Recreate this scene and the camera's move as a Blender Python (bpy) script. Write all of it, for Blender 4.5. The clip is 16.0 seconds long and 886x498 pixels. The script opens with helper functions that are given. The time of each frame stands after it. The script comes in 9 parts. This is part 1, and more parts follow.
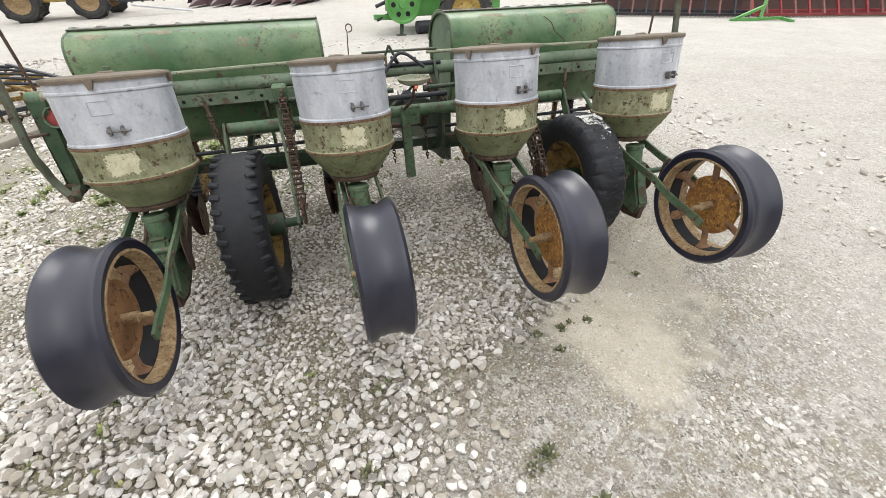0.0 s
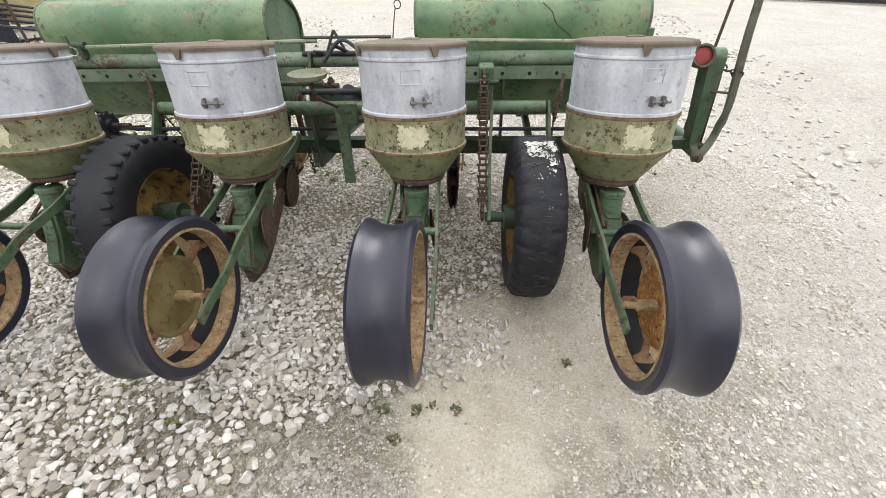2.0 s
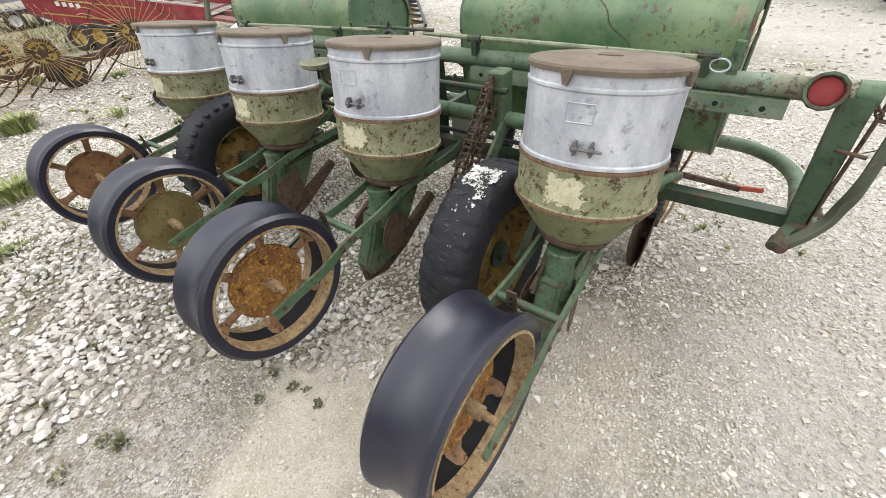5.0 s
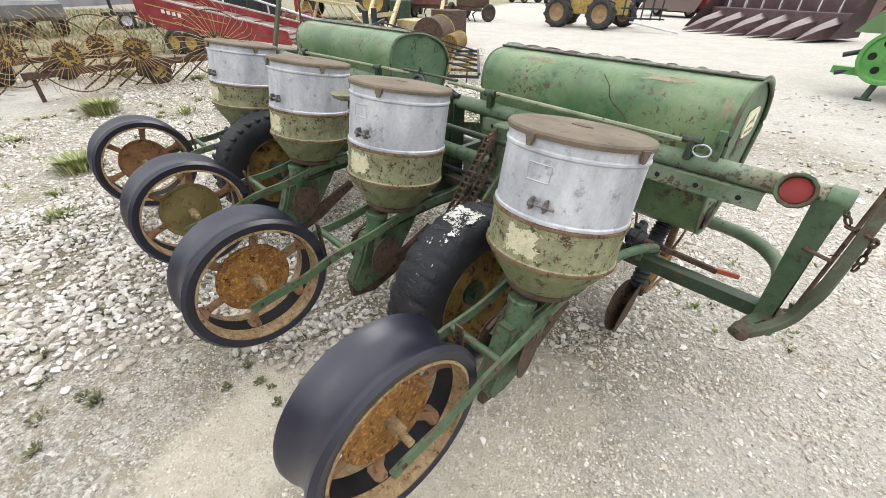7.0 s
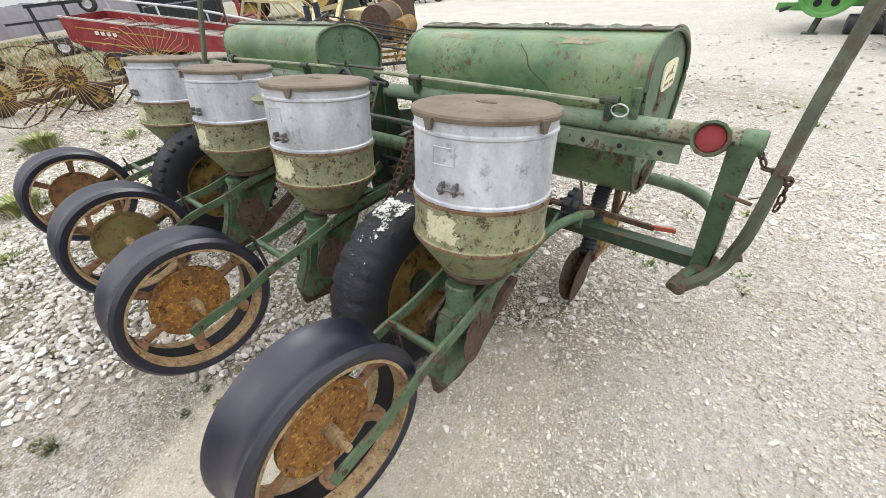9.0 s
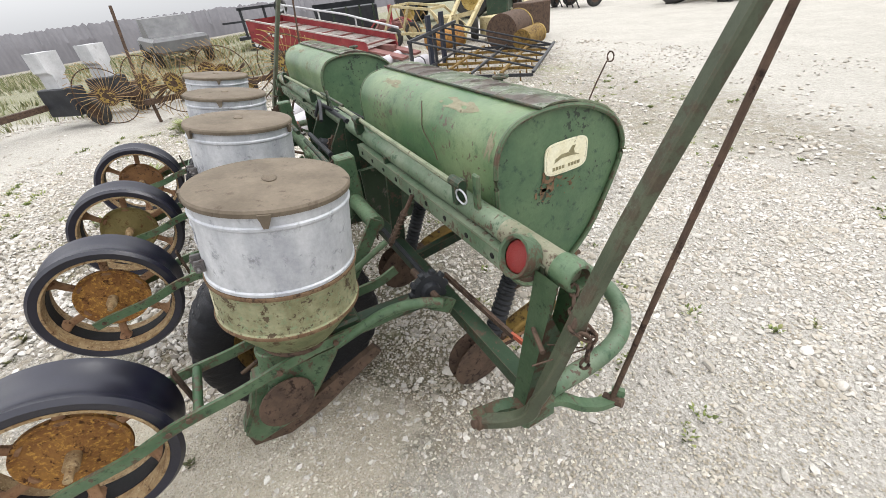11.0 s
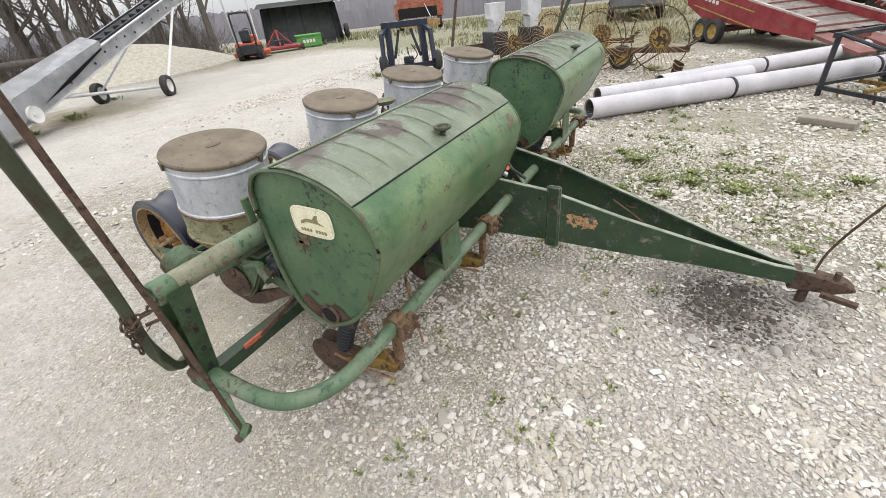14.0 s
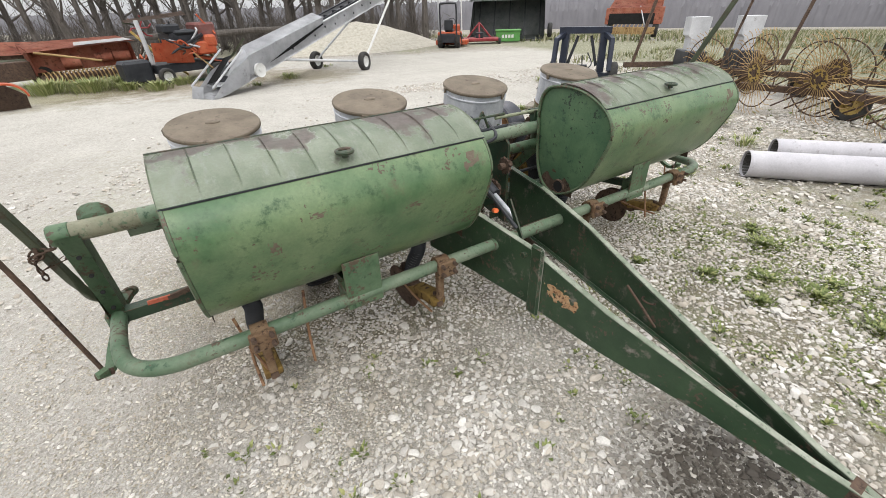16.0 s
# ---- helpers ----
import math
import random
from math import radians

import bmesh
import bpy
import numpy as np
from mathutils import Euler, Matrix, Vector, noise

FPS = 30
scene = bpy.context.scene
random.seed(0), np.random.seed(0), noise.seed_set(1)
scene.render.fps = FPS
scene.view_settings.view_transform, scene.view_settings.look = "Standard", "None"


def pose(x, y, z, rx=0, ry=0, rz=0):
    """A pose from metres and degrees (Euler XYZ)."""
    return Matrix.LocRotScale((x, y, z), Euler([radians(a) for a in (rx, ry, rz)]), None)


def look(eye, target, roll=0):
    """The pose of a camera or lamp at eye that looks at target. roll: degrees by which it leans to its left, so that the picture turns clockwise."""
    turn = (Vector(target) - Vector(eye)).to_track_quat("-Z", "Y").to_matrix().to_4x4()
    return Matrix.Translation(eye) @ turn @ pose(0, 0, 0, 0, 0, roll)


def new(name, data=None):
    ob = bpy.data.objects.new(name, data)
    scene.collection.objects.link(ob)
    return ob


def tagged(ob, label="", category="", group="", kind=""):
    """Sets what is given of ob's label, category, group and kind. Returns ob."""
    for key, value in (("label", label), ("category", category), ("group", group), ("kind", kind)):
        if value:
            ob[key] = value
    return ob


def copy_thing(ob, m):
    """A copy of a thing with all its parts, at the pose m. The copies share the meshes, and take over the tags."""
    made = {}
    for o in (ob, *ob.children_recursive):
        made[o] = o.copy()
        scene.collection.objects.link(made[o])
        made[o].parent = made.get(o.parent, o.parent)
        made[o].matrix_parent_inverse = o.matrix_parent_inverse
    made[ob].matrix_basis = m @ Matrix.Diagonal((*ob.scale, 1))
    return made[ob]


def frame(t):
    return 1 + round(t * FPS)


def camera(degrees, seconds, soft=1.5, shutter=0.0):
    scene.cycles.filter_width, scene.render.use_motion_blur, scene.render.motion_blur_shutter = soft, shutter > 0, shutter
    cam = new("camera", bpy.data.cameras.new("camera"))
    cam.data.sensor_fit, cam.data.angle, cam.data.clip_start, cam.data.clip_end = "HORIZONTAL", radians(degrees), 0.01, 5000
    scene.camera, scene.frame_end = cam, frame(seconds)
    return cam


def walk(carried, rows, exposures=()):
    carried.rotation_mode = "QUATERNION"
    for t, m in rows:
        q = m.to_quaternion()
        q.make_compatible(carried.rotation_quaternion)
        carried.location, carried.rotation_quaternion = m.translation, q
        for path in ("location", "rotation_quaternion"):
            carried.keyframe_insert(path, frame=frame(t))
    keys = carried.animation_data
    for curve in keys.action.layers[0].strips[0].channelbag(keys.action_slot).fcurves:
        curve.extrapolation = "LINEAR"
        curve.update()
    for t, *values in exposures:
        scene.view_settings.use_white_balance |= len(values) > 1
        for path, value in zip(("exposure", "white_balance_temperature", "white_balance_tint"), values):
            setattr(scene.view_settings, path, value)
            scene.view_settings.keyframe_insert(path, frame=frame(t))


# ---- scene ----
cam = camera(94.8, 16.0, soft=0.5)
PATH = [
    (0, (0.026, -0.157, 1.409), (0.484, 1.399, 0.239), -1.0),
    (0.5, (0.31, -0.017, 1.374), (0.703, 1.533, 0.173), 1.2),
    (1, (0.517, 0.066, 1.39), (0.754, 1.651, 0.193), 1.2),
    (1.5, (0.843, 0.061, 1.386), (0.885, 1.664, 0.19), -0.7),
    (2, (1.071, 0.151, 1.385), (0.974, 1.718, 0.146), -1.4),
    (2.5, (1.273, 0.356, 1.373), (1.017, 1.875, 0.098), -0.7),
    (3, (1.452, 0.431, 1.382), (0.919, 1.871, 0.1), -0.4),
    (3.5, (1.712, 0.418, 1.38), (0.897, 1.738, 0.118), -2.2),
    (4, (1.838, 0.409, 1.38), (0.956, 1.678, 0.11), -6.2),
    (4.2, (1.866, 0.456, 1.365), (0.981, 1.691, 0.065), -7.9),
    (6.3, (2.218, 0.709, 1.396), (1.008, 1.827, 0.263), 1.0),
    (6.5, (2.221, 0.709, 1.399), (1.013, 1.847, 0.283), 1.1),
    (7, (2.221, 0.708, 1.4), (1.028, 1.879, 0.301), 0.9),
    (7.5, (2.233, 0.725, 1.401), (1.048, 1.896, 0.295), 0.1),
    (8, (2.253, 0.742, 1.397), (1.084, 1.911, 0.271), -1.6),
    (8.5, (2.31, 0.769, 1.405), (1.163, 1.943, 0.262), -4.0),
    (9, (2.337, 0.857, 1.393), (1.209, 2.038, 0.238), -6.1),
    (9.5, (2.331, 1.088, 1.406), (1.203, 2.272, 0.255), -7.5),
    (10, (2.42, 1.266, 1.452), (1.23, 2.415, 0.328), -6.1),
    (10.2, (2.507, 1.329, 1.443), (1.248, 2.414, 0.331), -6.0),
    (12.3, (2.928, 2.563, 1.496), (1.266, 2.477, 0.387), -8.7),
    (12.5, (2.915, 2.66, 1.505), (1.265, 2.449, 0.394), -8.6),
    (13, (2.764, 2.912, 1.474), (1.174, 2.413, 0.368), -8.4),
    (13.5, (2.681, 3.164, 1.502), (1.173, 2.437, 0.409), -7.5),
    (14, (2.628, 3.48, 1.526), (1.212, 2.565, 0.45), -6.4),
    (14.5, (2.448, 3.62, 1.493), (1.137, 2.54, 0.437), -5.1),
    (15, (2.179, 3.707, 1.519), (0.995, 2.482, 0.472), -3.7),
    (15.5, (1.977, 3.863, 1.507), (0.935, 2.507, 0.47), -2.7),
    (16, (1.814, 4.005, 1.519), (0.907, 2.556, 0.481), -1.9),
]
S = 1.18  # metres in one unit of the plan
walk(cam, [(t, look(Vector(eye) * S, Vector(target) * S, roll)) for t, eye, target, roll in PATH],
     [(0.0, 0.28), (1.5, 0.35), (4.0, 0.40), (7.0, 0.38), (10.0, 0.37), (12.5, 0.23), (14.0, 0.16), (16.0, 0.13)])

# ---- world and light: a bright overcast day ----
world = bpy.data.worlds.new("overcast")
scene.world = world
world.use_nodes = True
wn, wl = world.node_tree.nodes, world.node_tree.links
sky = wn.new("ShaderNodeTexSky")
sky.sky_type = "NISHITA"
sky.sun_disc = False
sky.sun_elevation, sky.sun_rotation = radians(52), radians(200)
sky.dust_density, sky.ozone_density = 4.0, 1.0
grey = wn.new("ShaderNodeHueSaturation")
grey.inputs["Saturation"].default_value = 0.15
grey.inputs["Value"].default_value = 0.12
wl.new(sky.outputs[0], grey.inputs["Color"])
# the cloud layer: brightest overhead, a third of that at the horizon
place = wn.new("ShaderNodeTexCoord")
split = wn.new("ShaderNodeSeparateXYZ")
wl.new(place.outputs["Generated"], split.inputs[0])
cloud = wn.new("ShaderNodeValToRGB")
cloud.color_ramp.elements[0].color = (0.27, 0.275, 0.285, 1)
cloud.color_ramp.elements[1].color = (0.97, 0.98, 1.0, 1)
wl.new(split.outputs["Z"], cloud.inputs[0])
both = wn.new("ShaderNodeMix")
both.data_type = "RGBA"
both.inputs[0].default_value = 0.85
wl.new(grey.outputs[0], both.inputs[6])
wl.new(cloud.outputs[0], both.inputs[7])
wl.new(both.outputs[2], wn["Background"].inputs["Color"])
wn["Background"].inputs["Strength"].default_value = 2.3
sun = new("sun", bpy.data.lights.new("sun", "SUN"))
sun.data.energy, sun.data.angle, sun.data.color = 1.2, radians(30), (1.0, 0.97, 0.93)
sun.matrix_world = look((0, 0, 0), (-math.sin(radians(200)) * -0.6, math.cos(radians(200)) * -0.6 * -1, -0.79))
scene.view_settings.exposure = 0.35


# ---- materials ----
def nodes_of(name):
    m = bpy.data.materials.new(name)
    m.use_nodes = True
    return m, m.node_tree.nodes, m.node_tree.links


def ramp(n, l, source, stops):
    r = n.new("ShaderNodeValToRGB")
    els = r.color_ramp.elements
    while len(els) < len(stops):
        els.new(0.5)
    for e, (p, c) in zip(els, stops):
        e.position, e.color = p, (*c, 1) if len(c) == 3 else (c[0], c[0], c[0], 1)
    l.new(source, r.inputs[0])
    return r.outputs[0]


def coords(n, l):
    """Object coordinates, shifted for each object so that repeats differ."""
    c, o, a = n.new("ShaderNodeTexCoord"), n.new("ShaderNodeObjectInfo"), n.new("ShaderNodeVectorMath")
    s = n.new("ShaderNodeMath")
    s.operation = "MULTIPLY"
    s.inputs[1].default_value = 37.0
    l.new(o.outputs["Random"], s.inputs[0])
    l.new(c.outputs["Object"], a.inputs[0])
    l.new(s.outputs[0], a.inputs[1])
    return a.outputs[0]


def noise_of(n, l, v, scale, detail=6.0, rough=0.6, stretch=None):
    if stretch:
        mp = n.new("ShaderNodeMapping")
        mp.inputs["Scale"].default_value = stretch
        l.new(v, mp.inputs["Vector"])
        v = mp.outputs[0]
    t = n.new("ShaderNodeTexNoise")
    t.inputs["Scale"].default_value, t.inputs["Detail"].default_value, t.inputs["Roughness"].default_value = scale, detail, rough
    l.new(v, t.inputs["Vector"])
    return t.outputs["Fac"]


def mix(n, l, fac, a, b, kind="MIX"):
    m = n.new("ShaderNodeMix")
    m.data_type, m.blend_type = "RGBA", kind
    for sock, val in ((m.inputs[0], fac), (m.inputs[6], a), (m.inputs[7], b)):
        if isinstance(val, (int, float)):
            sock.default_value = val
        elif isinstance(val, tuple):
            sock.default_value = (*val, 1)
        else:
            l.new(val, sock)
    return m.outputs[2]


def worn(name, base, pale, wear, wear_at=0.62, rough=0.5, metal=0.0, grain=90.0, blotch=4.0, bump=0.25, streak=None, second=None, second_at=0.6, soft=0.04, gloss=0.28, edge=None, chips=None):
    """Paint or metal: two tones in blotches, worn through to a third in ragged patches, with fine grain and relief."""
    m, n, l = nodes_of(name)
    p = n["Principled BSDF"]
    v = coords(n, l)
    big = noise_of(n, l, v, blotch, 5.0, 0.6, streak)
    fine = noise_of(n, l, v, grain, 4.0, 0.7)
    col = mix(n, l, ramp(n, l, big, [(0.35, (0.0,)), (0.68, (1.0,))]), base, pale)
    patchy = noise_of(n, l, v, blotch * 2.3, 10.0, 0.72)
    if second:
        more = noise_of(n, l, v, blotch * 3.7, 9.0, 0.75)
        col = mix(n, l, ramp(n, l, more, [(second_at, (0.0,)), (second_at + soft, (1.0,))]), col, second)
    mask = ramp(n, l, patchy, [(wear_at, (0.0,)), (wear_at + soft, (1.0,))])
    col = mix(n, l, mask, col, mix(n, l, fine, wear, tuple(c * 0.45 for c in wear)))
    if chips:  # small flecks knocked out of the paint, gathered in places
        spots = noise_of(n, l, v, 46.0, 3.0, 0.6)
        where = noise_of(n, l, v, blotch * 1.3, 4.0, 0.6)
        both_ = n.new("ShaderNodeMath")
        both_.operation = "MULTIPLY"
        l.new(spots, both_.inputs[0])
        l.new(where, both_.inputs[1])
        col = mix(n, l, ramp(n, l, both_.outputs[0], [(0.335, (0.0,)), (0.36, (0.9,))]), col, chips)
    if edge:  # paint rubbed off along the edges, unevenly
        bev, geo, dot = n.new("ShaderNodeBevel"), n.new("ShaderNodeNewGeometry"), n.new("ShaderNodeVectorMath")
        bev.samples = 4
        bev.inputs["Radius"].default_value = 0.007
        dot.operation = "DOT_PRODUCT"
        l.new(bev.outputs[0], dot.inputs[0])
        l.new(geo.outputs["Normal"], dot.inputs[1])
        shake = n.new("ShaderNodeMath")
        shake.operation = "MULTIPLY_ADD"
        shake.inputs[1].default_value = -0.55
        l.new(patchy, shake.inputs[0])
        l.new(dot.outputs["Value"], shake.inputs[2])
        col = mix(n, l, ramp(n, l, shake.outputs[0], [(0.60, (0.85,)), (0.69, (0.0,))]), col, mix(n, l, fine, edge, tuple(c * 0.5 for c in edge)))
    col = mix(n, l, ramp(n, l, fine, [(0.3, (0.82,)), (0.7, (1.0,))]), (0, 0, 0), col, "MIX")
    l.new(col, p.inputs["Base Color"])
    rr = n.new("ShaderNodeMapRange")
    rr.inputs["To Min"].default_value, rr.inputs["To Max"].default_value = rough, min(1.0, rough + 0.35)
    l.new(mask, rr.inputs["Value"])
    l.new(rr.outputs[0], p.inputs["Roughness"])
    p.inputs["Metallic"].default_value = metal
    p.inputs["Specular IOR Level"].default_value = gloss
    b = n.new("ShaderNodeBump")
    b.inputs["Strength"].default_value, b.inputs["Distance"].default_value = bump, 0.004
    hsum = n.new("ShaderNodeMath")
    l.new(fine, hsum.inputs[0])
    l.new(patchy, hsum.inputs[1])
    l.new(hsum.outputs[0], b.inputs["Height"])
    l.new(b.outputs[0], p.inputs["Normal"])
    return m


def worn_lid():
    """The tanks' ribbed lids: chalky green sheet, brown where the paint has gone between the ribs, streaked down the slope."""
    m, n, l = nodes_of("weathered_lid_paint")
    p = n["Principled BSDF"]
    v = coords(n, l)
    fine = noise_of(n, l, v, 110, 5, 0.7)
    col = mix(n, l, ramp(n, l, noise_of(n, l, v, 3.0, 6, 0.65), [(0.35, (0.0,)), (0.65, (1.0,))]), (0.23, 0.287, 0.19), (0.39, 0.432, 0.325))
    col = mix(n, l, ramp(n, l, noise_of(n, l, v, 9.0, 8, 0.75, (1.6, 0.35, 1)), [(0.52, (0.0,)), (0.7, (0.8,))]), col, (0.46, 0.48, 0.405))
    raw = n.new("ShaderNodeSeparateXYZ")
    l.new(n.new("ShaderNodeTexCoord").outputs["Object"], raw.inputs[0])
    slope = n.new("ShaderNodeMapRange")
    slope.inputs["From Min"].default_value, slope.inputs["From Max"].default_value = 0.05, 0.26
    slope.inputs["To Min"].default_value, slope.inputs["To Max"].default_value = 0.06, -0.12
    l.new(raw.outputs["Y"], slope.inputs["Value"])
    place = n.new("ShaderNodeMath")
    l.new(noise_of(n, l, v, 4.2, 9, 0.62, (1.0, 0.7, 1)), place.inputs[0])
    l.new(slope.outputs[0], place.inputs[1])
    gone = ramp(n, l, place.outputs[0], [(0.53, (0.0,)), (0.575, (0.85,)), (0.66, (1.0,))])
    col = mix(n, l, gone, col, mix(n, l, ramp(n, l, noise_of(n, l, v, 26, 6, 0.7), [(0.35, (0.0,)), (0.65, (1.0,))]), (0.12, 0.086, 0.074), (0.225, 0.175, 0.155)))
    col = mix(n, l, ramp(n, l, fine, [(0.3, (0.8,)), (0.65, (1.0,))]), (0.05, 0.05, 0.04), col)
    l.new(col, p.inputs["Base Color"])
    rr = n.new("ShaderNodeMapRange")
    rr.inputs["To Min"].default_value, rr.inputs["To Max"].default_value = 0.27, 0.42
    p.inputs["Specular IOR Level"].default_value = 0.75
    l.new(gone, rr.inputs["Value"])
    l.new(rr.outputs[0], p.inputs["Roughness"])
    b = n.new("ShaderNodeBump")
    b.inputs["Strength"].default_value, b.inputs["Distance"].default_value = 0.25, 0.003
    l.new(fine, b.inputs["Height"])
    l.new(b.outputs[0], p.inputs["Normal"])
    return m


RUST = (0.16, 0.065, 0.035)
green_paint = worn("faded_green_paint", (0.048, 0.098, 0.048), (0.115, 0.17, 0.098), (0.095, 0.058, 0.04), 0.56, 0.5, blotch=6, second=(0.022, 0.044, 0.024), second_at=0.55, soft=0.08, gloss=0.35, edge=(0.17, 0.12, 0.085), chips=(0.09, 0.055, 0.04))
tube_paint = worn("worn_tube_paint", (0.075, 0.13, 0.075), (0.20, 0.24, 0.17), (0.13, 0.08, 0.055), 0.6, 0.5, blotch=4, second=(0.04, 0.08, 0.045), second_at=0.57, soft=0.08, edge=(0.17, 0.12, 0.085), chips=(0.09, 0.055, 0.04))
rod_paint = worn("pale_green_rod", (0.17, 0.20, 0.13), (0.27, 0.28, 0.19), (0.12, 0.08, 0.05), 0.6, 0.6, blotch=12)
old_rim = worn("rusted_yellow_rim", (0.15, 0.09, 0.028), (0.27, 0.175, 0.045), (0.06, 0.035, 0.022), 0.5, 0.75, blotch=8, soft=0.12)
tank_paint = worn("tank_green_paint", (0.066, 0.135, 0.06), (0.18, 0.245, 0.125), (0.13, 0.09, 0.07), 0.635, 0.34, blotch=3.4, bump=0.16, second=(0.045, 0.092, 0.042), second_at=0.54, soft=0.13, gloss=0.4, edge=(0.17, 0.12, 0.085), chips=(0.09, 0.055, 0.04))
tank_top = worn_lid()
# the pale edge colour is worn paint plus a painted sky reflection
tongue_paint = worn("tongue_green_paint", (0.014, 0.038, 0.017), (0.034, 0.068, 0.032), (0.07, 0.045, 0.034), 0.57, 0.42, blotch=5, soft=0.08, gloss=0.5, edge=(0.36, 0.36, 0.30), chips=(0.09, 0.055, 0.04))
dark_green = worn("dark_green_steel", (0.014, 0.034, 0.018), (0.032, 0.06, 0.033), (0.07, 0.045, 0.034), 0.56, 0.5, blotch=5, soft=0.08, gloss=0.35, edge=(0.17, 0.12, 0.085), chips=(0.09, 0.055, 0.04))
galvanised = worn("galvanised_steel", (0.37, 0.382, 0.415), (0.60, 0.61, 0.635), (0.25, 0.255, 0.27), 0.565, 0.5, 0.25, 60, 9, 0.08, (1, 1, 0.4), soft=0.16)
hopper_paint = worn("chalky_hopper_paint", (0.18, 0.175, 0.092), (0.34, 0.335, 0.21), (0.10, 0.058, 0.034), 0.54, 0.65, blotch=14, second=(0.20, 0.265, 0.155), second_at=0.53, soft=0.1, chips=(0.07, 0.045, 0.028))
cone_paint = worn("dirty_cone_paint", (0.115, 0.13, 0.062), (0.21, 0.22, 0.115), (0.11, 0.075, 0.045), 0.54, 0.7, blotch=9, soft=0.1)
lid_rust = worn("rusted_brown_lid", (0.118, 0.094, 0.068), (0.185, 0.15, 0.112), (0.09, 0.066, 0.05), 0.57, 0.75, blotch=7, bump=0.15, soft=0.15)
rust_brown = worn("brown_spoke_rust", (0.19, 0.10, 0.055), (0.30, 0.18, 0.10), (0.09, 0.045, 0.03), 0.55, 0.85, blotch=14, soft=0.1)
hoop_rust = worn("hoop_rust", (0.13, 0.075, 0.042), (0.20, 0.135, 0.08), (0.07, 0.04, 0.026), 0.52, 0.8, blotch=18, soft=0.1)
label_rust = worn("label_rust", (0.36, 0.20, 0.10), (0.50, 0.34, 0.20), (0.14, 0.07, 0.04), 0.52, 0.8, blotch=22, soft=0.08)
tip_red = worn("dull_red_tip", (0.34, 0.07, 0.04), (0.42, 0.12, 0.07), RUST, 0.55, 0.7, blotch=20)
tan_stain = worn("tan_stain_in_paint", (0.17, 0.16, 0.10), (0.26, 0.24, 0.16), (0.12, 0.09, 0.06), 0.58, 0.6, blotch=16, soft=0.12)
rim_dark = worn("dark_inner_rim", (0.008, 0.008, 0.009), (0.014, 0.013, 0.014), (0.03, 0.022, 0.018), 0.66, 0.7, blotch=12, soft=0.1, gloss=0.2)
# darkened grey that stands in for the shade inside the pipes
bore_shade = worn("grey_painted_bore_shade", (0.09, 0.085, 0.08), (0.15, 0.145, 0.135), (0.05, 0.045, 0.04), 0.55, 0.8, soft=0.15)
olive_mud = worn("muddy_olive_disc", (0.15, 0.12, 0.045), (0.21, 0.17, 0.07), (0.14, 0.06, 0.025), 0.55, 0.85, blotch=9, bump=0.4, soft=0.1)
dark_disc = worn("dark_brown_rusted_disc", (0.17, 0.085, 0.04), (0.25, 0.13, 0.055), (0.08, 0.045, 0.03), 0.53, 0.85, blotch=10, bump=0.5, soft=0.1)
rust = worn("rusted_steel", (0.07, 0.047, 0.035), (0.12, 0.078, 0.055), (0.04, 0.027, 0.022), 0.53, 0.85, blotch=14, bump=0.4, soft=0.1)
tube_end_paint = worn("weathered_tube_end", (0.15, 0.155, 0.10), (0.26, 0.25, 0.18), (0.11, 0.075, 0.052), 0.57, 0.6, blotch=8, second=(0.085, 0.135, 0.08), second_at=0.54, soft=0.1, chips=(0.09, 0.06, 0.045))
# scuffed paint, made paler to carry the sky's sheen on the beam tops
flange_wear_sheen = worn("scuffed_flange_with_sheen", (0.16, 0.19, 0.135), (0.33, 0.345, 0.28), (0.10, 0.085, 0.06), 0.6, 0.45, blotch=9, second=(0.05, 0.09, 0.05), second_at=0.57, soft=0.1)
flange_paint = worn("scuffed_green_paint", (0.06, 0.118, 0.058), (0.13, 0.19, 0.11), (0.11, 0.07, 0.05), 0.60, 0.5, blotch=7, second=(0.035, 0.07, 0.037), second_at=0.56, soft=0.08, gloss=0.4, chips=(0.09, 0.055, 0.04))
end_paint = worn("mottled_end_paint", (0.05, 0.105, 0.055), (0.10, 0.165, 0.085), (0.085, 0.05, 0.036), 0.665, 0.45, blotch=5, second=(0.03, 0.068, 0.042), second_at=0.55, soft=0.1, gloss=0.4, chips=(0.02, 0.03, 0.022))
rusty_green = worn("rust_eaten_green_paint", (0.05, 0.09, 0.05), (0.09, 0.13, 0.08), (0.12, 0.08, 0.055), 0.475, 0.65, blotch=7, bump=0.4, soft=0.06)
orange_rust = worn("orange_scaled_rust", (0.19, 0.085, 0.03), (0.33, 0.165, 0.045), (0.09, 0.04, 0.022), 0.55, 0.85, blotch=15, bump=1.0, second=(0.52, 0.28, 0.065), second_at=0.52, soft=0.08)
rim_paint = worn("tan_worn_rim", (0.22, 0.135, 0.065), (0.38, 0.28, 0.155), (0.10, 0.05, 0.03), 0.54, 0.75, blotch=22, bump=0.5, second=(0.48, 0.38, 0.235), second_at=0.54, soft=0.12)
yellow_paint = worn("worn_yellow_paint", (0.35, 0.235, 0.055), (0.46, 0.345, 0.13), (0.15, 0.085, 0.045), 0.53, 0.7, blotch=7, soft=0.12)
latch_steel = worn("dull_latch_steel", (0.13, 0.12, 0.12), (0.2, 0.19, 0.185), (0.11, 0.07, 0.05), 0.55, 0.6, 0.3, blotch=20, soft=0.1)
